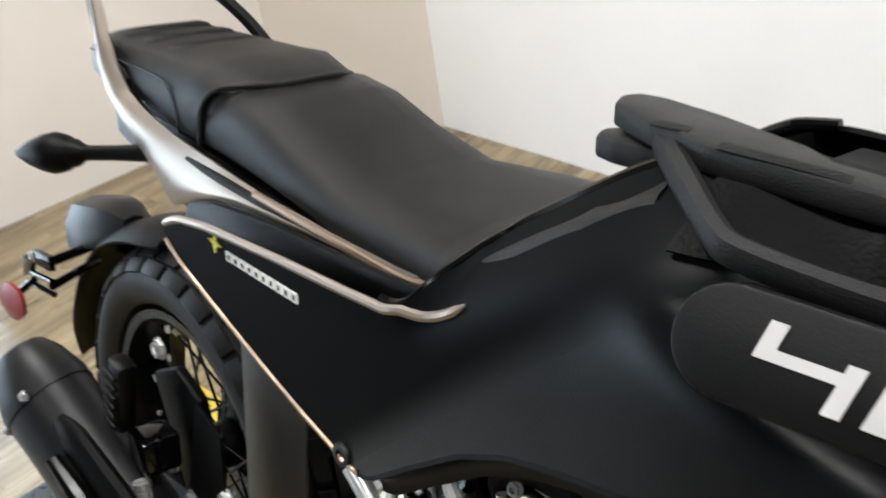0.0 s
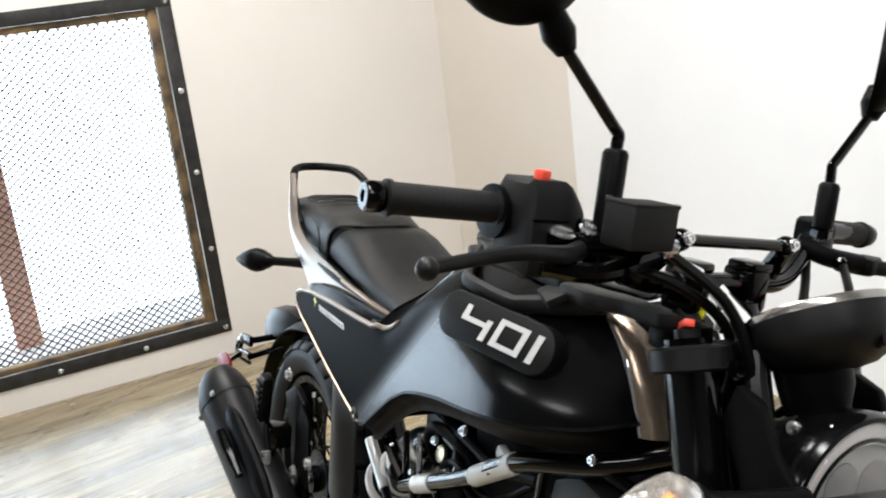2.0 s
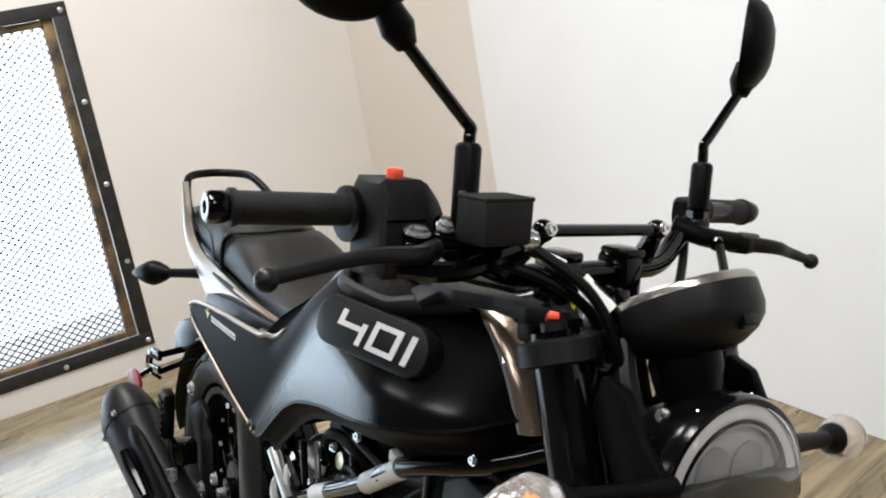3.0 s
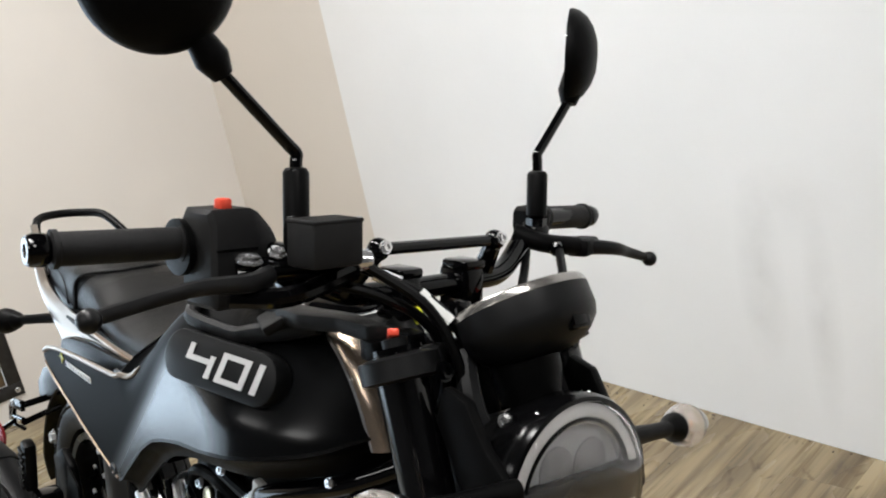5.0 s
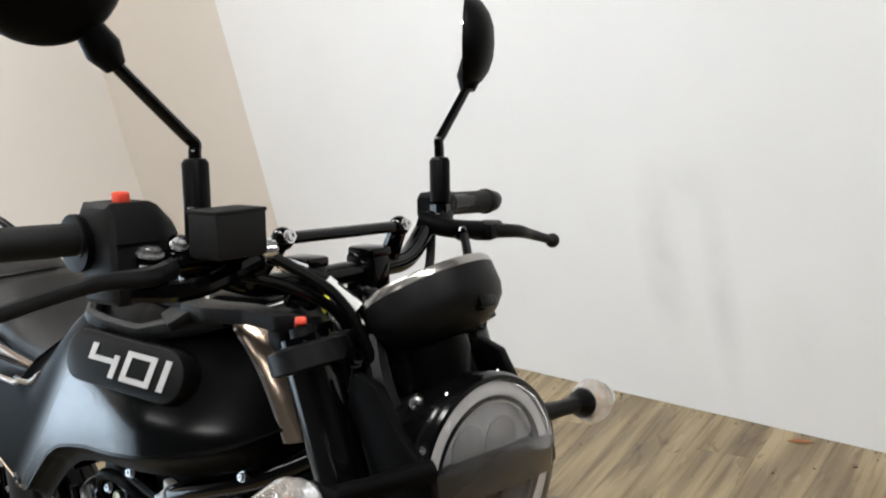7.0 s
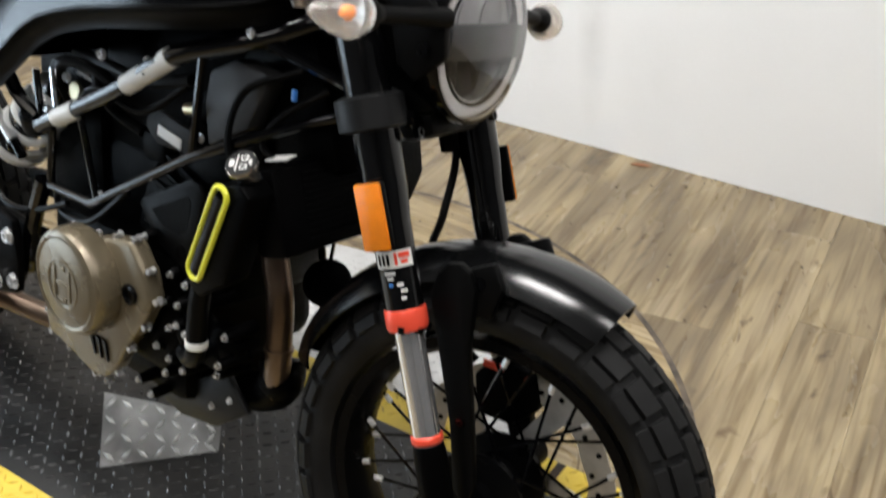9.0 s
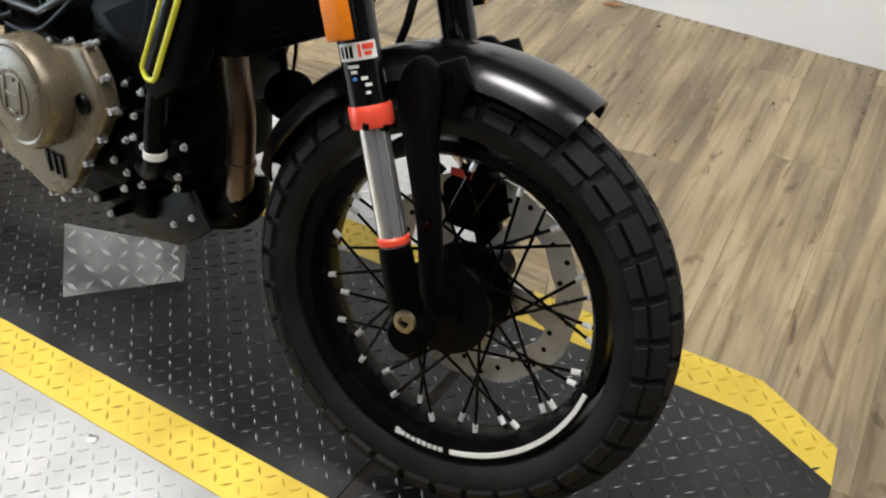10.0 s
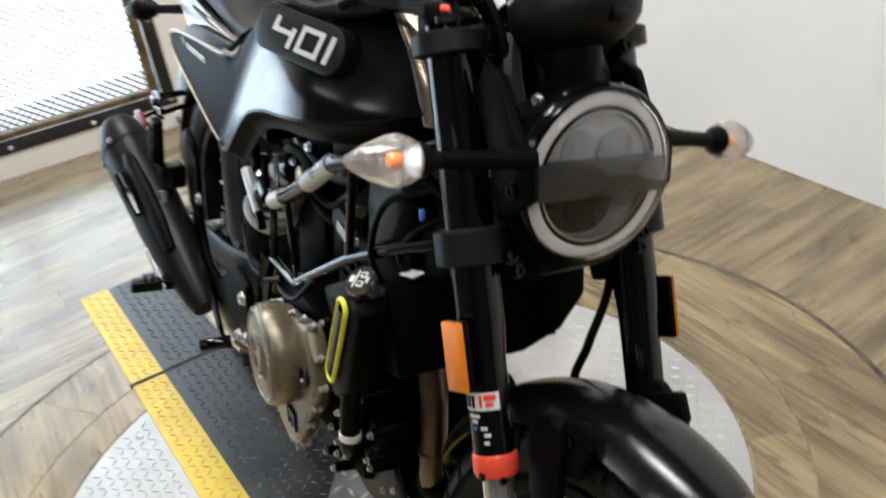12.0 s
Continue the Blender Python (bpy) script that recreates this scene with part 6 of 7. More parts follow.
part("bracket_bolt", bolt((-0.40, -0.136, 0.565), (0, -1, 0), 0.006, 0.004), STEEL, pb, "")
part("red_reflector", lathe([(0.026, -0.006), (0.031, -0.003), (0.031, 0.003), (0.018, 0.006), (0.001, 0.0065)], (-0.403, -0.174, 0.497), (0.25, -0.97, 0), 26), REDREF, pb, "round red reflector")

# ---- trellis frame
fr = part("frame", join(*[b for s in (-1, 1) for b in (
    tube([(0.640, s * 0.150, 0.628), (0.69, s * 0.151, 0.652), (0.78, s * 0.152, 0.694), (0.866, s * 0.152, 0.738), (0.960, s * 0.148, 0.793), (1.078, s * 0.112, 0.832), (1.150, s * 0.060, 0.868)], 0.0125, 12, 4),
    tube([(0.655, s * 0.148, 0.540), (0.757, s * 0.144, 0.539), (0.980, s * 0.138, 0.667), (1.078, s * 0.112, 0.714), (1.190, s * 0.060, 0.762)], 0.0076, 12, 1),
    tube([(0.978, s * 0.138, 0.667), (1.004, s * 0.140, 0.806)], 0.0062, 10, 1),
    tube([(0.645, s * 0.150, 0.630), (0.636, s * 0.150, 0.712)], 0.0055, 10, 1),
    tube([(0.742, s * 0.148, 0.668), (0.768, s * 0.144, 0.548)], 0.0052, 10, 1),
    tube([(0.668, s * 0.148, 0.630), (0.655, s * 0.148, 0.542)], 0.0062, 10, 1),
    tube([(1.076, s * 0.112, 0.830), (1.205, s * 0.070, 0.790)], 0.008, 10, 1),
    tube([(0.640, s * 0.150, 0.640), (0.56, s * 0.140, 0.66), (0.46, s * 0.13, 0.74), (0.30, s * 0.12, 0.82)], 0.011, 10, 3),
    tube([(0.640, s * 0.150, 0.545), (0.60, s * 0.150, 0.46), (0.58, s * 0.150, 0.38)], 0.013, 10, 3))]), FRAMEBLK, bike, "glossy black tubular trellis frame")
part("head_tube", lathe([(0.036, 0), (0.036, 0.20)], (1.180, 0, 0.765), (-0.352, 0, 1), 24), METAL, fr, "black steering head")
for (x0, z0, x1, z1) in ((0.862, 0.736, 0.955, 0.7905), (0.690, 0.652, 0.742, 0.6762)):
    y0, y1 = -0.152, -0.1495 if x0 > 0.8 else -0.1518
    part("frame_label", tube([(x0, y0, z0), (x1, y1, z1)], 0.0138, 12, 1), LABEL, fr, "white wrapped label")
for x, z in ((0.985, 0.690), (0.655, 0.655), (1.073, 0.838), (0.772, 0.556), (1.002, 0.812)):
    part("frame_bolt", bolt((x, -0.146 + (x - 0.64) * 0.05, z), (0, -1, 0.2), 0.0045, 0.005), STEEL, fr, "")

# ---- engine
eng = part("engine", join(rbox((0.78, 0.0, 0.410), (0.32, 0.27, 0.20), 0.03), rbox((0.80, 0.0, 0.285), (0.22, 0.20, 0.07), 0.02)), CASTING, bike, "black single-cylinder engine")
# black mass added to close the dark gap above the engine
part("engine_gap_fill", rbox((0.70, 0.02, 0.545), (0.34, 0.14, 0.12), 0.02), CASTING, eng)
part("cylinder", rbox((0.90, 0, 0.52), (0.20, 0.20, 0.14), 0.02, (0, 18, 0)), CASTING, eng)
part("cylinder_head", rbox((0.955, 0, 0.625), (0.15, 0.19, 0.13), 0.02, (0, 18, 0)), CASTING, eng)
for k in range(6):
    part("cooling_fin", rbox((0.895 + 0.010 * k, 0, 0.50 + 0.022 * k), (0.160, 0.205, 0.006), 0.001, (0, 18, 0)), CASTING, eng)
outline = [(0.672, 0.440), (0.688, 0.476), (0.738, 0.500), (0.80, 0.508), (0.850, 0.522), (0.892, 0.530), (0.922, 0.494), (0.936, 0.455), (0.908, 0.408), (0.872, 0.362), (0.842, 0.312), (0.815, 0.288), (0.785, 0.286), (0.720, 0.303), (0.672, 0.312), (0.664, 0.345), (0.668, 0.40)]
cc = part("clutch_cover", prism(outline, "y", -0.176, -0.146, 0.008, 3), CASE, eng, "bronze cast clutch cover")
part("cover_disc", lathe([(0.0770, 0.0), (0.0795, 0.004), (0.0795, 0.030), (0.075, 0.040), (0.069, 0.043), (0.065, 0.041), (0.061, 0.043), (0.001, 0.045)], (0.792, -0.174, 0.446), (0, -1, 0), 48), CASE, cc, "round bronze cover cap")
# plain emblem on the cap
for x0, z0, x1, z1 in ((0.761, 0.414, 0.767, 0.460), (0.797, 0.414, 0.803, 0.460), (0.767, 0.434, 0.797, 0.440), (0.773, 0.457, 0.791, 0.463), (0.773, 0.410, 0.791, 0.416)):
    part("emblem", rbox(((x0 + x1) / 2 + 0.010, -0.219, (z0 + z1) / 2 + 0.010), (x1 - x0, 0.003, z1 - z0), 0.001), CASE, cc, "")
part("emblem", lathe([(0.032, 0), (0.034, 0.0014), (0.036, 0.0014), (0.038, 0)], (0.792, -0.2185, 0.446), (0, -1, 0), 40, ring=True), CASE, cc, "")
part("filler_plug", lathe([(0.013, 0), (0.015, 0.002), (0.015, 0.006), (0.011, 0.007), (0.010, 0.003)], (0.894, -0.176, 0.455), (0, -1, 0), 20), GLOSS, cc, "black oil plug")
for x in (0.790, 0.806, 0.822):
    part("cover_rib", prism([(x, 0.358), (x + 0.008, 0.356), (x + 0.014, 0.326), (x + 0.012, 0.326)], "y", -0.180, -0.172, 0), GLOSS, cc, "")
for x, z in outline[1::1]:
    d = Vector((x - 0.80, z - 0.41)).normalized() * 0.004
    part("cover_bolt", bolt((x + d.x, -0.160, z + d.y), (0, -1, 0), 0.0045, 0.012), STEEL, cc, "")
# clutch arm, pump, hoses
part("water_pump", join(lathe([(0.034, 0), (0.036, 0.006), (0.034, 0.022), (0.020, 0.030), (0.012, 0.030)], (0.958, -0.105, 0.405), (0.1, -1, 0), 24), rbox((0.985, -0.10, 0.385), (0.06, 0.05, 0.05), 0.01)), CASTING, eng, "black water pump")
hs = part("coolant_hose", tube([(1.020, -0.140, 0.550), (1.008, -0.148, 0.490), (1.003, -0.150, 0.445), (1.000, -0.150, 0.405), (0.984, -0.145, 0.382), (0.952, -0.130, 0.374)], 0.0142, 14, 6), HOSE, eng, "black coolant hose")
part("hose_clamp", lathe([(0.0150, 0), (0.0158, 0.001), (0.0158, 0.010), (0.0150, 0.011)], (1.0010, -0.150, 0.408), (0.05, 0, 1), 24), LABEL, hs, "white hose band")
for x, y, z in ((0.949, -0.140, 0.447), (0.988, -0.128, 0.457), (0.951, -0.144, 0.418), (0.932, -0.142, 0.407), (0.971, -0.144, 0.412), (0.903, -0.142, 0.368), (0.935, -0.145, 0.361), (0.960, -0.140, 0.350), (1.031, -0.136, 0.386), (1.042, -0.134, 0.432),
                (0.980, -0.150, 0.491), (0.867, -0.128, 0.267), (0.840, -0.130, 0.282), (0.931, -0.138, 0.486), (0.885, -0.145, 0.530), (0.915, -0.138, 0.440), (0.92, -0.140, 0.330), (1.015, -0.125, 0.360)):
    boss = part("bolt_boss", lathe([(0.011, 0), (0.0085, 0.045), (0.0062, 0.050)], (x, y + 0.050, z), (0, -1, 0), 14), CASTING, eng, "")
    part("engine_bolt", bolt((x, y, z), (0.1, -1, 0.05), 0.0040, 0.006), STEEL, boss, "")
part("pump_cover", lathe([(0.030, 0), (0.031, 0.010), (0.026, 0.020), (0.012, 0.024)], (1.010, -0.098, 0.402), (0.15, -1, 0), 24), CASTING, eng, "black pump cover")
hgp = part("hanger_plate", prism([(0.852, 0.566), (0.860, 0.576), (0.965, 0.631), (0.982, 0.628), (0.992, 0.612), (0.975, 0.563), (0.972, 0.500), (0.958, 0.486), (0.936, 0.500), (0.893, 0.520), (0.866, 0.546)], "y", -0.131, -0.124, 0.002), PLASTIC, eng, "dark grey engine hanger plate")
part("plate_hole", prism([(0.880, 0.566), (0.960, 0.606), (0.968, 0.598), (0.956, 0.556), (0.944, 0.546), (0.905, 0.548)], "y", -0.1316, -0.1306, 0), CASTING, hgp, "")
part("plate_hole", lathe([(0.011, 0), (0.011, 0.001)], (0.945, -0.1308, 0.520), (0, -1, 0), 18), CASTING, hgp, "")
part("label_plate", prism([(0.850, 0.672), (0.856, 0.690), (0.884, 0.702), (0.950, 0.688), (0.942, 0.655), (0.874, 0.654)], "y", -0.117, -0.110, 0.003), TRAY, eng, "dark grey plate with a label")
part("head_cover", rbox((0.985, 0.0, 0.695), (0.14, 0.17, 0.06), 0.015, (0, 18, 0)), CASTING, eng, "")
# airbox enlarged and two black blocks added to close dark see-through gaps
part("airbox", rbox((0.800, 0.02, 0.690), (0.33, 0.13, 0.25), 0.03), CASTING, bike, "black airbox enlarged to fill the dark space under the tank")
part("seat_gap_fill", rbox((0.50, 0.035, 0.700), (0.22, 0.10, 0.29), 0.03), CASTING, bike, "black filler block added under the seat")
part("shock_gap_fill", rbox((0.585, 0.015, 0.560), (0.15, 0.16, 0.28), 0.02), CASTING, bike, "black filler block added behind the shock absorber")
part("frame_web", rbox((1.07, 0.0, 0.735), (0.16, 0.14, 0.18), 0.03, (0, -18, 0)), CASTING, bike, "black box behind the radiator")
part("side_box", prism([(0.972, 0.772), (1.024, 0.796), (1.085, 0.788), (1.072, 0.760), (1.044, 0.712), (0.968, 0.672), (0.962, 0.728)], "y", -0.106, -0.075, 0.005), GUARD, bike, "dark grey side box behind the frame")
part("warning_label", rbox((0.905, -0.1185, 0.671), (0.050, 0.002, 0.015), 0.0005, (0, 11, 0)), LABEL, eng, "small white label")
part("throttle_body", join(lathe([(0.026, 0), (0.026, 0.10)], (0.80, -0.06, 0.63), (1, 0, 0.1), 20), rbox((0.85, -0.09, 0.64), (0.05, 0.03, 0.04), 0.005)), CASTING, eng, "")
for x, y, z, r in ((0.567, -0.100, 0.662, 0.005), (0.642, -0.104, 0.695, 0.006), (0.715, -0.102, 0.720, 0.007), (0.772, -0.104, 0.733, 0.005), (0.747, -0.112, 0.749, 0.006), (0.653, -0.1, 0.651, 0.0055), (0.678, -0.1, 0.663, 0.004), (0.709, -0.1, 0.675, 0.004)):
    part("fitting", bolt((x, y, z), (0.15, -1, 0.25), r, 0.006), STEEL, eng, "small steel fitting")
part("brass_plug", lathe([(0.013, 0), (0.014, 0.003), (0.013, 0.007), (0.001, 0.008)], (0.653, -0.095, 0.676), (0, -1, 0.2), 18), BRASS, eng, "tan round plug")
part("white_connector", rbox((0.852, -0.104, 0.752), (0.034, 0.014, 0.018), 0.004, (0, 15, 0)), LABEL, eng, "white wire connector")
for w in ([(0.625, -0.085, 0.64), (0.622, -0.105, 0.69), (0.655, -0.112, 0.722), (0.715, -0.108, 0.722), (0.760, -0.098, 0.700)], [(0.70, -0.09, 0.735), (0.735, -0.112, 0.700), (0.775, -0.112, 0.675), (0.82, -0.10, 0.655)], [(0.655, -0.095, 0.735), (0.74, -0.104, 0.735), (0.84, -0.104, 0.730), (0.93, -0.100, 0.750)]):
    part("breather_hose", tube(w, 0.0085, 10, 8), HOSE, eng, "black breather hose")
part("link_rod", tube([(0.662, -0.100, 0.708), (0.748, -0.102, 0.700)], 0.0042, 8, 1), STEEL, eng, "thin steel link rod")
part("amber_fitting", lathe([(0.008, 0), (0.008, 0.02)], (0.935, -0.112, 0.715), (1, 0, 0.2), 12), BRASS, eng, "")
WIRES = [[(0.62, -0.12, 0.52), (0.68, -0.148, 0.505), (0.76, -0.15, 0.515), (0.84, -0.14, 0.58)], [(1.12, -0.085, 0.80), (1.055, -0.118, 0.765), (1.040, -0.132, 0.70), (1.060, -0.125, 0.655)],
         [(0.44, -0.14, 0.52), (0.52, -0.15, 0.475), (0.62, -0.155, 0.492), (0.70, -0.15, 0.525)], [(0.66, -0.10, 0.66), (0.74, -0.12, 0.70), (0.84, -0.115, 0.69), (0.92, -0.10, 0.74)],
         [(1.15, -0.07, 0.78), (1.10, -0.10, 0.74), (1.08, -0.11, 0.70), (1.12, -0.09, 0.67)]]
for w in WIRES:
    part("wire_loom", tube(w, 0.0048, 8, 8), HOSE, bike, "black wire loom")
part("blue_clip", rbox((1.122, -0.100, 0.772), (0.006, 0.006, 0.014), 0.001), BLUE, bike, "")

# ---- exhaust
ex = part("exhaust_header", tube([(0.995, -0.03, 0.600), (1.020, -0.038, 0.556), (1.040, -0.045, 0.505), (1.050, -0.046, 0.46), (1.050, -0.046, 0.40), (1.046, -0.045, 0.345), (1.02, -0.035, 0.298), (0.88, -0.03, 0.262), (0.66, -0.05, 0.245), (0.52, -0.10, 0.262), (0.44, -0.16, 0.30)], 0.0190, 16, 8), HEADER, bike, "heat-tinted brown exhaust header")
part("pipe_collar", lathe([(0.0188, 0), (0.0215, 0.001), (0.0215, 0.006), (0.0188, 0.007)], (1.050, -0.046, 0.384), (0, 0, 1), 24), HEADER, ex, "")
part("header_sleeve", join(tube([(1.030, -0.020, 0.352), (1.036, -0.026, 0.325), (1.010, -0.028, 0.296), (0.93, -0.03, 0.270), (0.84, -0.03, 0.256)], [0.034, 0.034, 0.031, 0.028, 0.026], 16, 4), ball((1.040, -0.030, 0.330), 0.034)), CASTING, ex, "black pipe cover")
ma, mb = Vector((0.330, -0.205, 0.335)), Vector((0.040, -0.272, 0.560))
ax = (mb - ma).normalized()


def oval(t, r, squash=0.86, off=(0, 0, 0)):
    c = ma + ax * t + Vector(off)
    u = Vector((0, 0, 1)) - ax * ax.z
    u.normalize()
    w = ax.cross(u)
    return [tuple(c + (u * math.cos(a) + w * math.sin(a) * squash) * r) for a in (2 * math.pi * k / 28 for k in range(28))]


Lm = (mb - ma).length
mf = part("muffler", loft([oval(-0.02, 0.026), oval(0.0, 0.034), oval(0.05, 0.044), oval(0.12, 0.056), oval(0.20, 0.060), oval(Lm - 0.01, 0.061), oval(Lm, 0.060)]), PAINT, bike, "stubby satin black muffler")
part("end_cap", loft([oval(Lm - 0.002, 0.0622), oval(Lm + 0.010, 0.0622), oval(Lm + 0.045, 0.050, off=(0, 0, 0.004)), oval(Lm + 0.062, 0.038, off=(0, 0, 0.006)), oval(Lm + 0.060, 0.030, off=(0, 0, 0.006)), oval(Lm + 0.03, 0.028, off=(0, 0, 0.006))]), GREYCOAT, mf, "dark grey tapered end cap")
side = ax.cross(Vector((0, 0, 1))).normalized()
if side.y > 0:
    side = -side
upv = side.cross(ax).normalized()
if upv.z < 0:
    upv = -upv
part("heat_shield", tube([tuple(ma + ax * t + side * 0.030 + upv * h) for t, h in ((0.10, 0.040), (0.16, 0.050), (0.22, 0.054), (0.30, 0.052), (0.33, 0.050))], [0.018, 0.026, 0.027, 0.025, 0.012], 12, 4, flat=0.55), PLASTIC, mf, "black heat shield")
part("hollow", tube([tuple(ma + ax * t + side * 0.052 + upv * 0.030) for t in (0.20, 0.25, 0.30)], [0.008, 0.013, 0.009], 10, 4), GLOSS, mf, "")
for k in range(9):
    c = ma + ax * (0.055 + k * 0.0105) + side * 0.0525 - upv * 0.012
    b = rbox((0, 0, 0), (0.0085, 0.003, 0.013), 0)
    b.transform(Matrix.Translation(c) @ Matrix([[ax.x, side.x, upv.x, 0], [ax.y, side.y, upv.y, 0], [ax.z, side.z, upv.z, 0], [0, 0, 0, 1]]))
    part("lettering_bar", b, LABEL, mf, "pale lettering")
for t, q in ((Lm + 0.004, 0.062), (Lm + 0.004, -0.062)):
    part("cap_bolt", bolt(tuple(ma + ax * t + (side * 0.7 + upv * (0.7 if q > 0 else -0.7)) * 0.058), tuple(side), 0.005, 0.006), STEEL, mf, "")

# ---- foot pegs, hangers
hg = part("peg_hanger", join(prism([(0.135, 0.610), (0.195, 0.640), (0.245, 0.622), (0.262, 0.560), (0.250, 0.480), (0.300, 0.400), (0.400, 0.40), (0.470, 0.45), (0.540, 0.488), (0.600, 0.474), (0.610, 0.41), (0.600, 0.352), (0.540, 0.335), (0.43, 0.34), (0.27, 0.36), (0.205, 0.44), (0.175, 0.53)], "y", -0.185, -0.170, 0.005)), CASTING, bike, "black footrest hanger")
part("passenger_peg", join(rbox((0.163, -0.232, 0.612), (0.030, 0.022, 0.095), 0.006, (0, 14, 0))), HOSE, hg, "folded rubber passenger footpeg")
for k in range(6):
    part("peg_rib", rbox((0.150 + 0.0035 * k, -0.244, 0.575 + 0.0135 * k), (0.026, 0.006, 0.006), 0.001, (0, 14, 0)), HOSE, hg)
part("peg_clevis", rbox((0.185, -0.212, 0.545), (0.045, 0.045, 0.045), 0.006), METAL, hg, "")
part("peg_spring", lathe([(0.010, 0), (0.010, 0.03)], (0.20, -0.238, 0.520), (0.2, 0, -1), 12), STEEL, hg, "")
for x, z in ((0.170, 0.655), (0.215, 0.480), (0.591, 0.448), (0.548, 0.358), (0.597, 0.374), (0.30, 0.53)):
    part("hanger_bolt", bolt((x, -0.186, z), (0, -1, 0), 0.010, 0.008), STEEL, hg, "")
part("heel_guard", sheet(lambda u, v: (0.215 + 0.085 * u + 0.035 * v * (1 - u), -0.190, 0.50 + 0.125 * v - 0.02 * u), 4, 4, 0.003), PLASTIC, hg, "")
part("rider_peg", join(rbox((0.275, -0.268, 0.360), (0.036, 0.115, 0.022), 0.006, (0, 0, -8))), HOSE, hg, "ribbed rider footpeg")
for k in range(6):
    part("peg_rib", rbox((0.277 - 0.002 * k, -0.228 - 0.014 * k, 0.372), (0.034, 0.006, 0.006), 0.001, (0, 0, -8)), HOSE, hg)
part("brake_pedal", join(tube([(0.36, -0.190, 0.365), (0.42, -0.198, 0.350), (0.48, -0.205, 0.340), (0.535, -0.212, 0.342)], 0.009, 10, 5, flat=0.7), lathe([(0.010, 0), (0.0115, 0.003), (0.0115, 0.052), (0.010, 0.055)], (0.540, -0.200, 0.346), (-0.25, -1, -0.1), 14)), METAL, hg, "black brake pedal")
part("bronze_lever", tube([(0.200, -0.180, 0.285), (0.26, -0.17, 0.268), (0.34, -0.16, 0.262), (0.42, -0.15, 0.258)], [0.010, 0.016, 0.014, 0.010], 10, 4), BRASS, bike, "pale gold exhaust joint")
part("swingarm", join(*[tube([(0.56, s * 0.11, 0.40), (0.40, s * 0.115, 0.40), (0.20, s * 0.12, 0.36), (-0.06, s * 0.115, 0.325), (-0.14, s * 0.112, 0.322)], [0.034, 0.034, 0.03, 0.024, 0.018], 12, 5, flat=0.5) for s in (-1, 1)]), CASTING, bike, "black swingarm")
part("axle", lathe([(0.012, 0), (0.012, 0.27), (0.006, 0.272)], (RA[0], -0.135, RA[1]), (0, 1, 0), 16), STEEL, rw, "steel axle")
# dark grey inner guard in front of the rear wheel
def inner_guard(u, v):
    z = 0.44 + 0.235 * v
    return (0.215 + 0.03 * v + 0.125 * u, -0.118 + 0.012 * math.sin(u * math.pi) * -1 - 0.010 * v, z + 0.030 * u * v)


part("inner_guard", sheet(inner_guard, 10, 10, 0.004), GUARD, bike, "dark grey inner wheel guard")
# ---- shock absorber
sa, sb2 = Vector((0.600, -0.088, 0.672)), Vector((0.470, -0.100, 0.548))
sd = (sb2 - sa).normalized()
sh = part("shock_absorber", lathe([(0.018, 0), (0.020, 0.02), (0.020, 0.17), (0.012, 0.19)], sa, sd, 18), METAL, bike, "rear shock absorber with a white spring")
pts = []
u1 = sd.orthogonal().normalized()
u2 = sd.cross(u1)
for k in range(0, 121):
    a = k / 120 * 4.0 * 2 * math.pi
    pts.append(tuple(sa + sd * (0.012 + 0.135 * k / 120) + (u1 * math.cos(a) + u2 * math.sin(a)) * (0.040 - 0.008 * (1 - k / 120))))
part("spring", tube(pts, 0.0070, 8, 1), WHITE, sh, "white coil spring")
part("spring_seat", lathe([(0.040, 0.002), (0.042, 0), (0.049, 0.003), (0.050, 0.011), (0.042, 0.015), (0.040, 0.012)], sa + sd * 0.155, sd, 28, ring=True), WHITE, sh, "")
part("reservoir_tube", tube([(0.452, -0.132, 0.627), (0.535, -0.136, 0.576)], 0.0100, 14, 1), ALU, sh, "silver reservoir tube")
part("tube_tip", tube([(0.531, -0.136, 0.578), (0.560, -0.138, 0.558)], 0.0080, 12, 1), METAL, sh, "")
part("chrome_rod", tube([(0.660, -0.138, 0.716), (0.668, -0.140, 0.650)], 0.0046, 10, 1), CHROME, sh, "bright brake line rod")
part("preload_cap", lathe([(0.022, 0), (0.024, 0.004), (0.024, 0.03), (0.02, 0.034)], (0.598, -0.128, 0.612), (0.25, -0.35, 0.9), 20), HOSE, sh, "")
# ---- radiator
core = prism([(-0.150, -0.068), (0.020, -0.068), (0.075, -0.050), (0.115, -0.010), (0.120, 0.040), (-0.150, 0.040)], "x", -0.024, 0.024, 0.006)
RM = Matrix.Translation((1.128, 0, 0.648)) @ Matrix.Rotation(radians(-16), 4, "Y")
core.transform(RM)
ra = part("radiator", core, CASTING, bike, "black radiator")
for k in range(11):
    fin = rbox((0.0245, -0.02, -0.052 + k * 0.0080), (0.003, 0.17, 0.003), 0)
    fin.transform(RM)
    part("radiator_fin", fin, CASTING, ra, "")
sr = part("radiator_shroud", prism([(1.034, 0.522), (1.056, 0.512), (1.104, 0.545), (1.148, 0.668), (1.130, 0.682), (1.085, 0.668)], "y", -0.190, -0.146, 0.006), CASTING, ra, "black radiator side shroud")
a, b = Vector((1.103, -0.194, 0.660)), Vector((1.055, -0.194, 0.551))
d = (a - b).normalized()
nn = Vector((d.z, 0, -d.x))
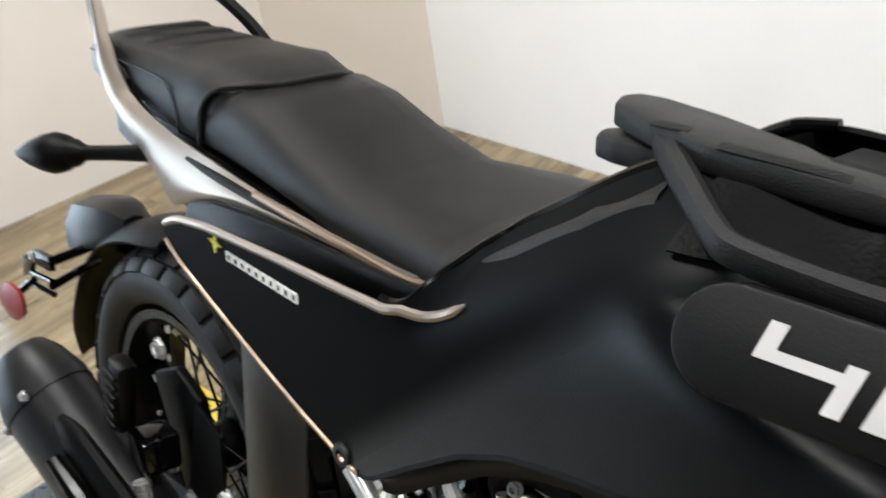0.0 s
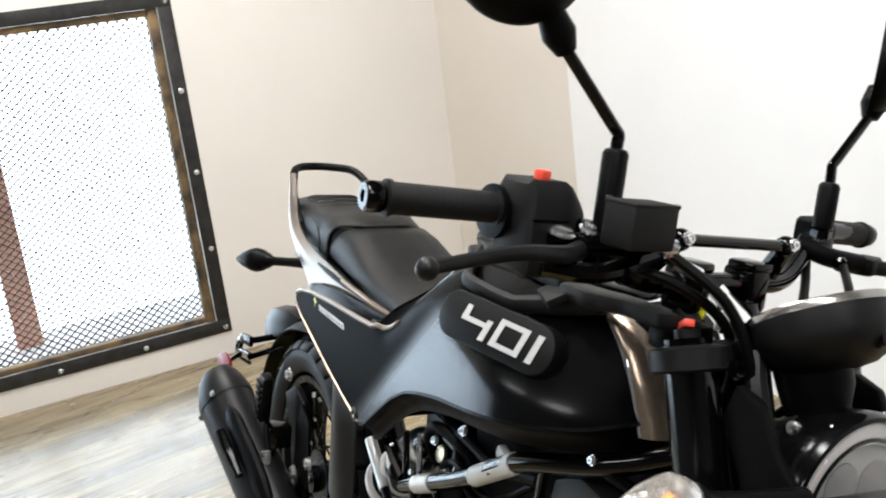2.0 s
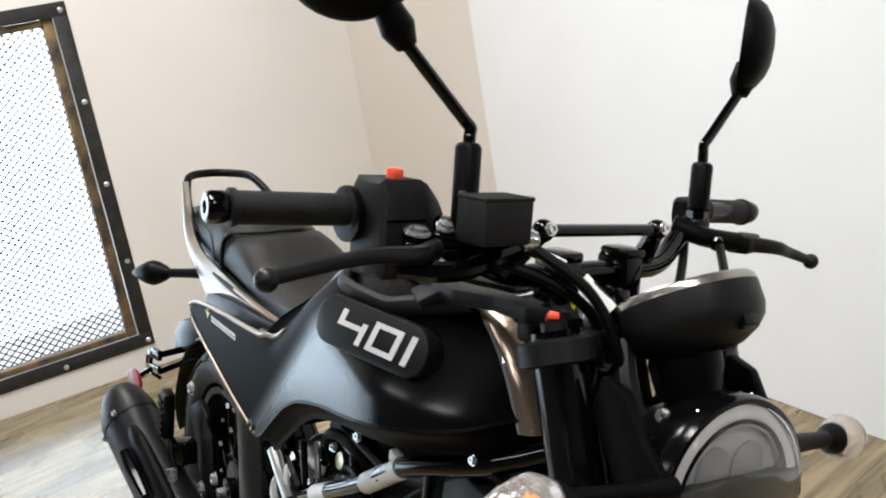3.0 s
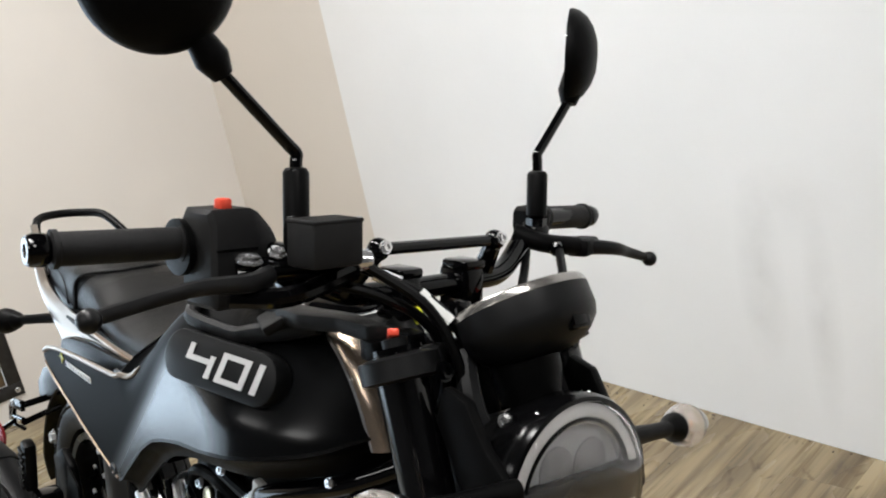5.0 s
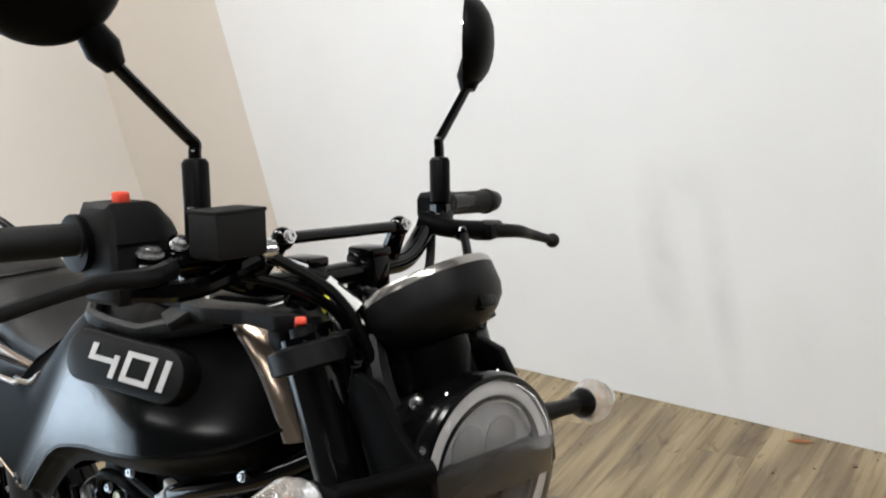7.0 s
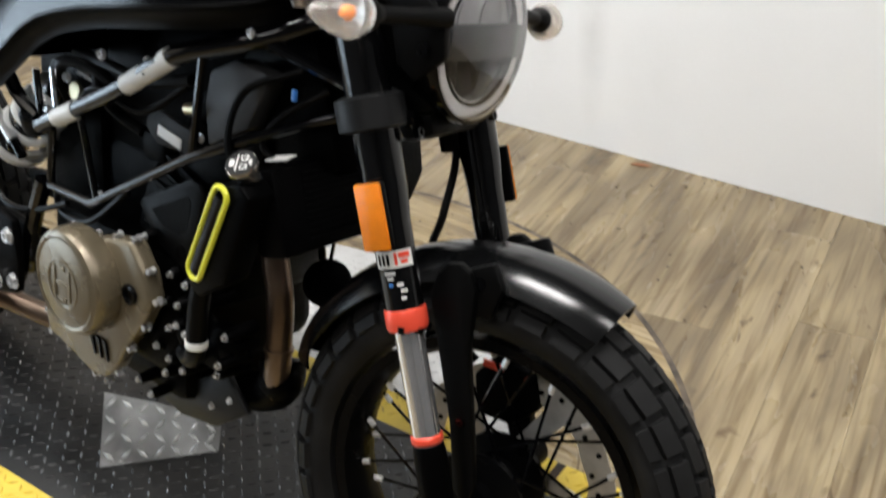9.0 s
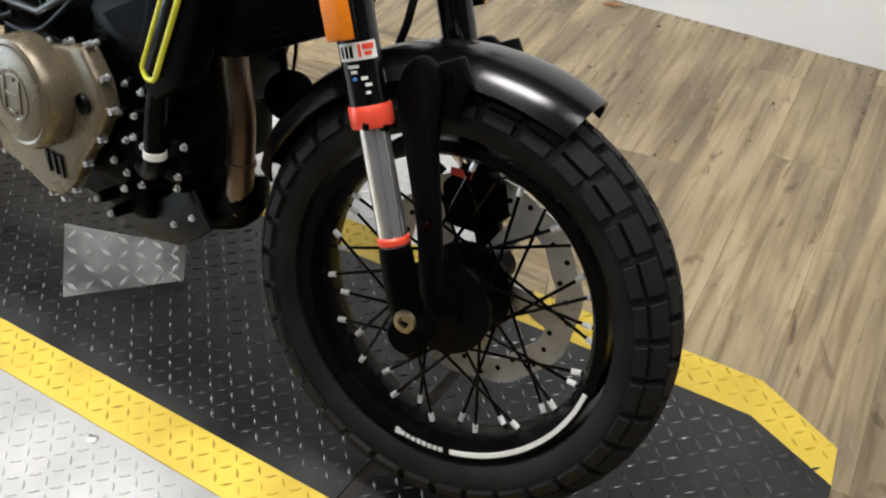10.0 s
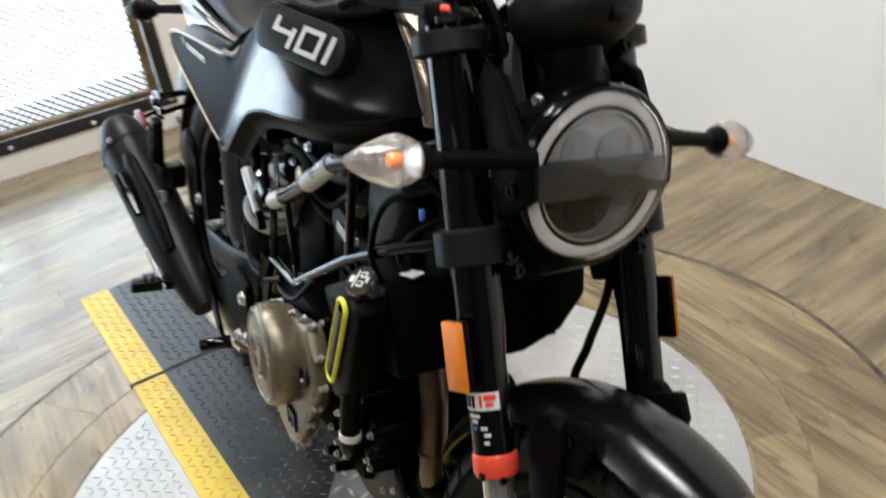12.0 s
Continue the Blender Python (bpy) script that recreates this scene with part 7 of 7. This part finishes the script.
loop = [a + nn * 0.0120 * math.cos(t) + d * 0.0120 * math.sin(t) for t in np.linspace(0, math.pi, 9)] + [b + nn * 0.0120 * math.cos(t) + d * 0.0120 * math.sin(t) for t in np.linspace(math.pi, 2 * math.pi, 9)]
loop.append(loop[0])
part("accent_line", tube([tuple(p) for p in loop], 0.0036, 8, 1), YELLOW, sr, "yellow slot outline")
part("slot", tube([tuple(a), tuple(b)], 0.0080, 8, 1, flat=0.6), GLOSS, sr, "")
capo, capn = Vector((1.118, -0.172, 0.694)), Vector((0.12, -0.55, 0.82)).normalized()
rc = part("radiator_cap", lathe([(0.014, -0.02), (0.014, 0.0), (0.0185, 0.001), (0.0198, 0.004), (0.0198, 0.0085), (0.0188, 0.0105), (0.0178, 0.0105), (0.0172, 0.0095), (0.001, 0.0095)], capo, capn, 32), TITAN, ra, "steel radiator cap")
part("cap_face", lathe([(0.0186, 0.0090), (0.0186, 0.0109), (0.001, 0.0109)], capo, capn, 28), GRIP, rc, "dark cap face")
CM = Matrix.Translation(capo + capn * 0.0110) @ capn.to_track_quat("Z", "Y").to_matrix().to_4x4() @ Matrix.Rotation(radians(20), 4, "Z")
for x, y, w, h in ((-0.0105, 0, 0.006, 0.009), (-0.0045, 0, 0.0016, 0.024), (0.0045, 0.0065, 0.009, 0.0075), (0.0045, -0.0065, 0.009, 0.0075), (0.0125, 0, 0.003, 0.008)):
    b = rbox((x, y, 0.0002), (w, h, 0.0006), 0)
    b.transform(CM)
    part("cap_print", b, LABEL, rc, "white warning print")
for y in (0.0065, -0.0065):
    b = rbox((0.0045, y, 0.0006), (0.0055, 0.0040, 0.0006), 0)
    b.transform(CM)
    part("cap_print", b, GRIP, rc, "")
part("paper_label", rbox((1.108, -0.106, 0.6925), (0.040, 0.018, 0.0015), 0.0004, (12, -16, 0)), LABEL, ra, "small white label")
sk = part("skid_plate", prism([(0.80, 0.225), (0.865, 0.262), (0.972, 0.331), (1.022, 0.28), (0.953, 0.228), (0.87, 0.212)], "y", -0.078, -0.066, 0.004), GREYCOAT, bike, "dark grey engine guard plate")
for x, z in ((0.945, 0.262), (0.985, 0.288)):
    part("guard_bolt", bolt((x, -0.078, z), (0, -1, 0), 0.004, 0.005), STEEL, sk, "")
part("horn_strap", tube([(1.075, 0.030, 0.580), (1.055, 0.048, 0.525), (1.040, 0.058, 0.490)], 0.0075, 8, 2, flat=0.4), METAL, bike, "")
part("horn", lathe([(0.010, 0), (0.034, 0.006), (0.036, 0.016), (0.030, 0.022), (0.010, 0.026)], (1.042, 0.050, 0.462), (0.75, -0.62, 0.2), 24), CASTING, bike, "round black horn")
part("horn_bracket", tube([(1.01, 0.06, 0.57), (1.00, 0.075, 0.52), (1.004, 0.078, 0.475)], 0.006, 8, 3), METAL, bike, "")
# ---- side stand on the far side
leg_top, foot = Vector((0.60, 0.14, 0.30)), None
inv = LEAN.inverted()
foot_w = inv @ Vector((0.55 * K, 0.35 * K, 0.006))
foot = foot_w / K
part("side_stand", join(tube([tuple(leg_top), tuple(leg_top.lerp(foot, 0.5) + Vector((0.01, 0, 0))), tuple(foot)], [0.014, 0.012, 0.011], 12, 4), rbox(tuple(foot), (0.05, 0.035, 0.010), 0.003, (11, 0, 0))), METAL, bike, "black side stand")

planks()
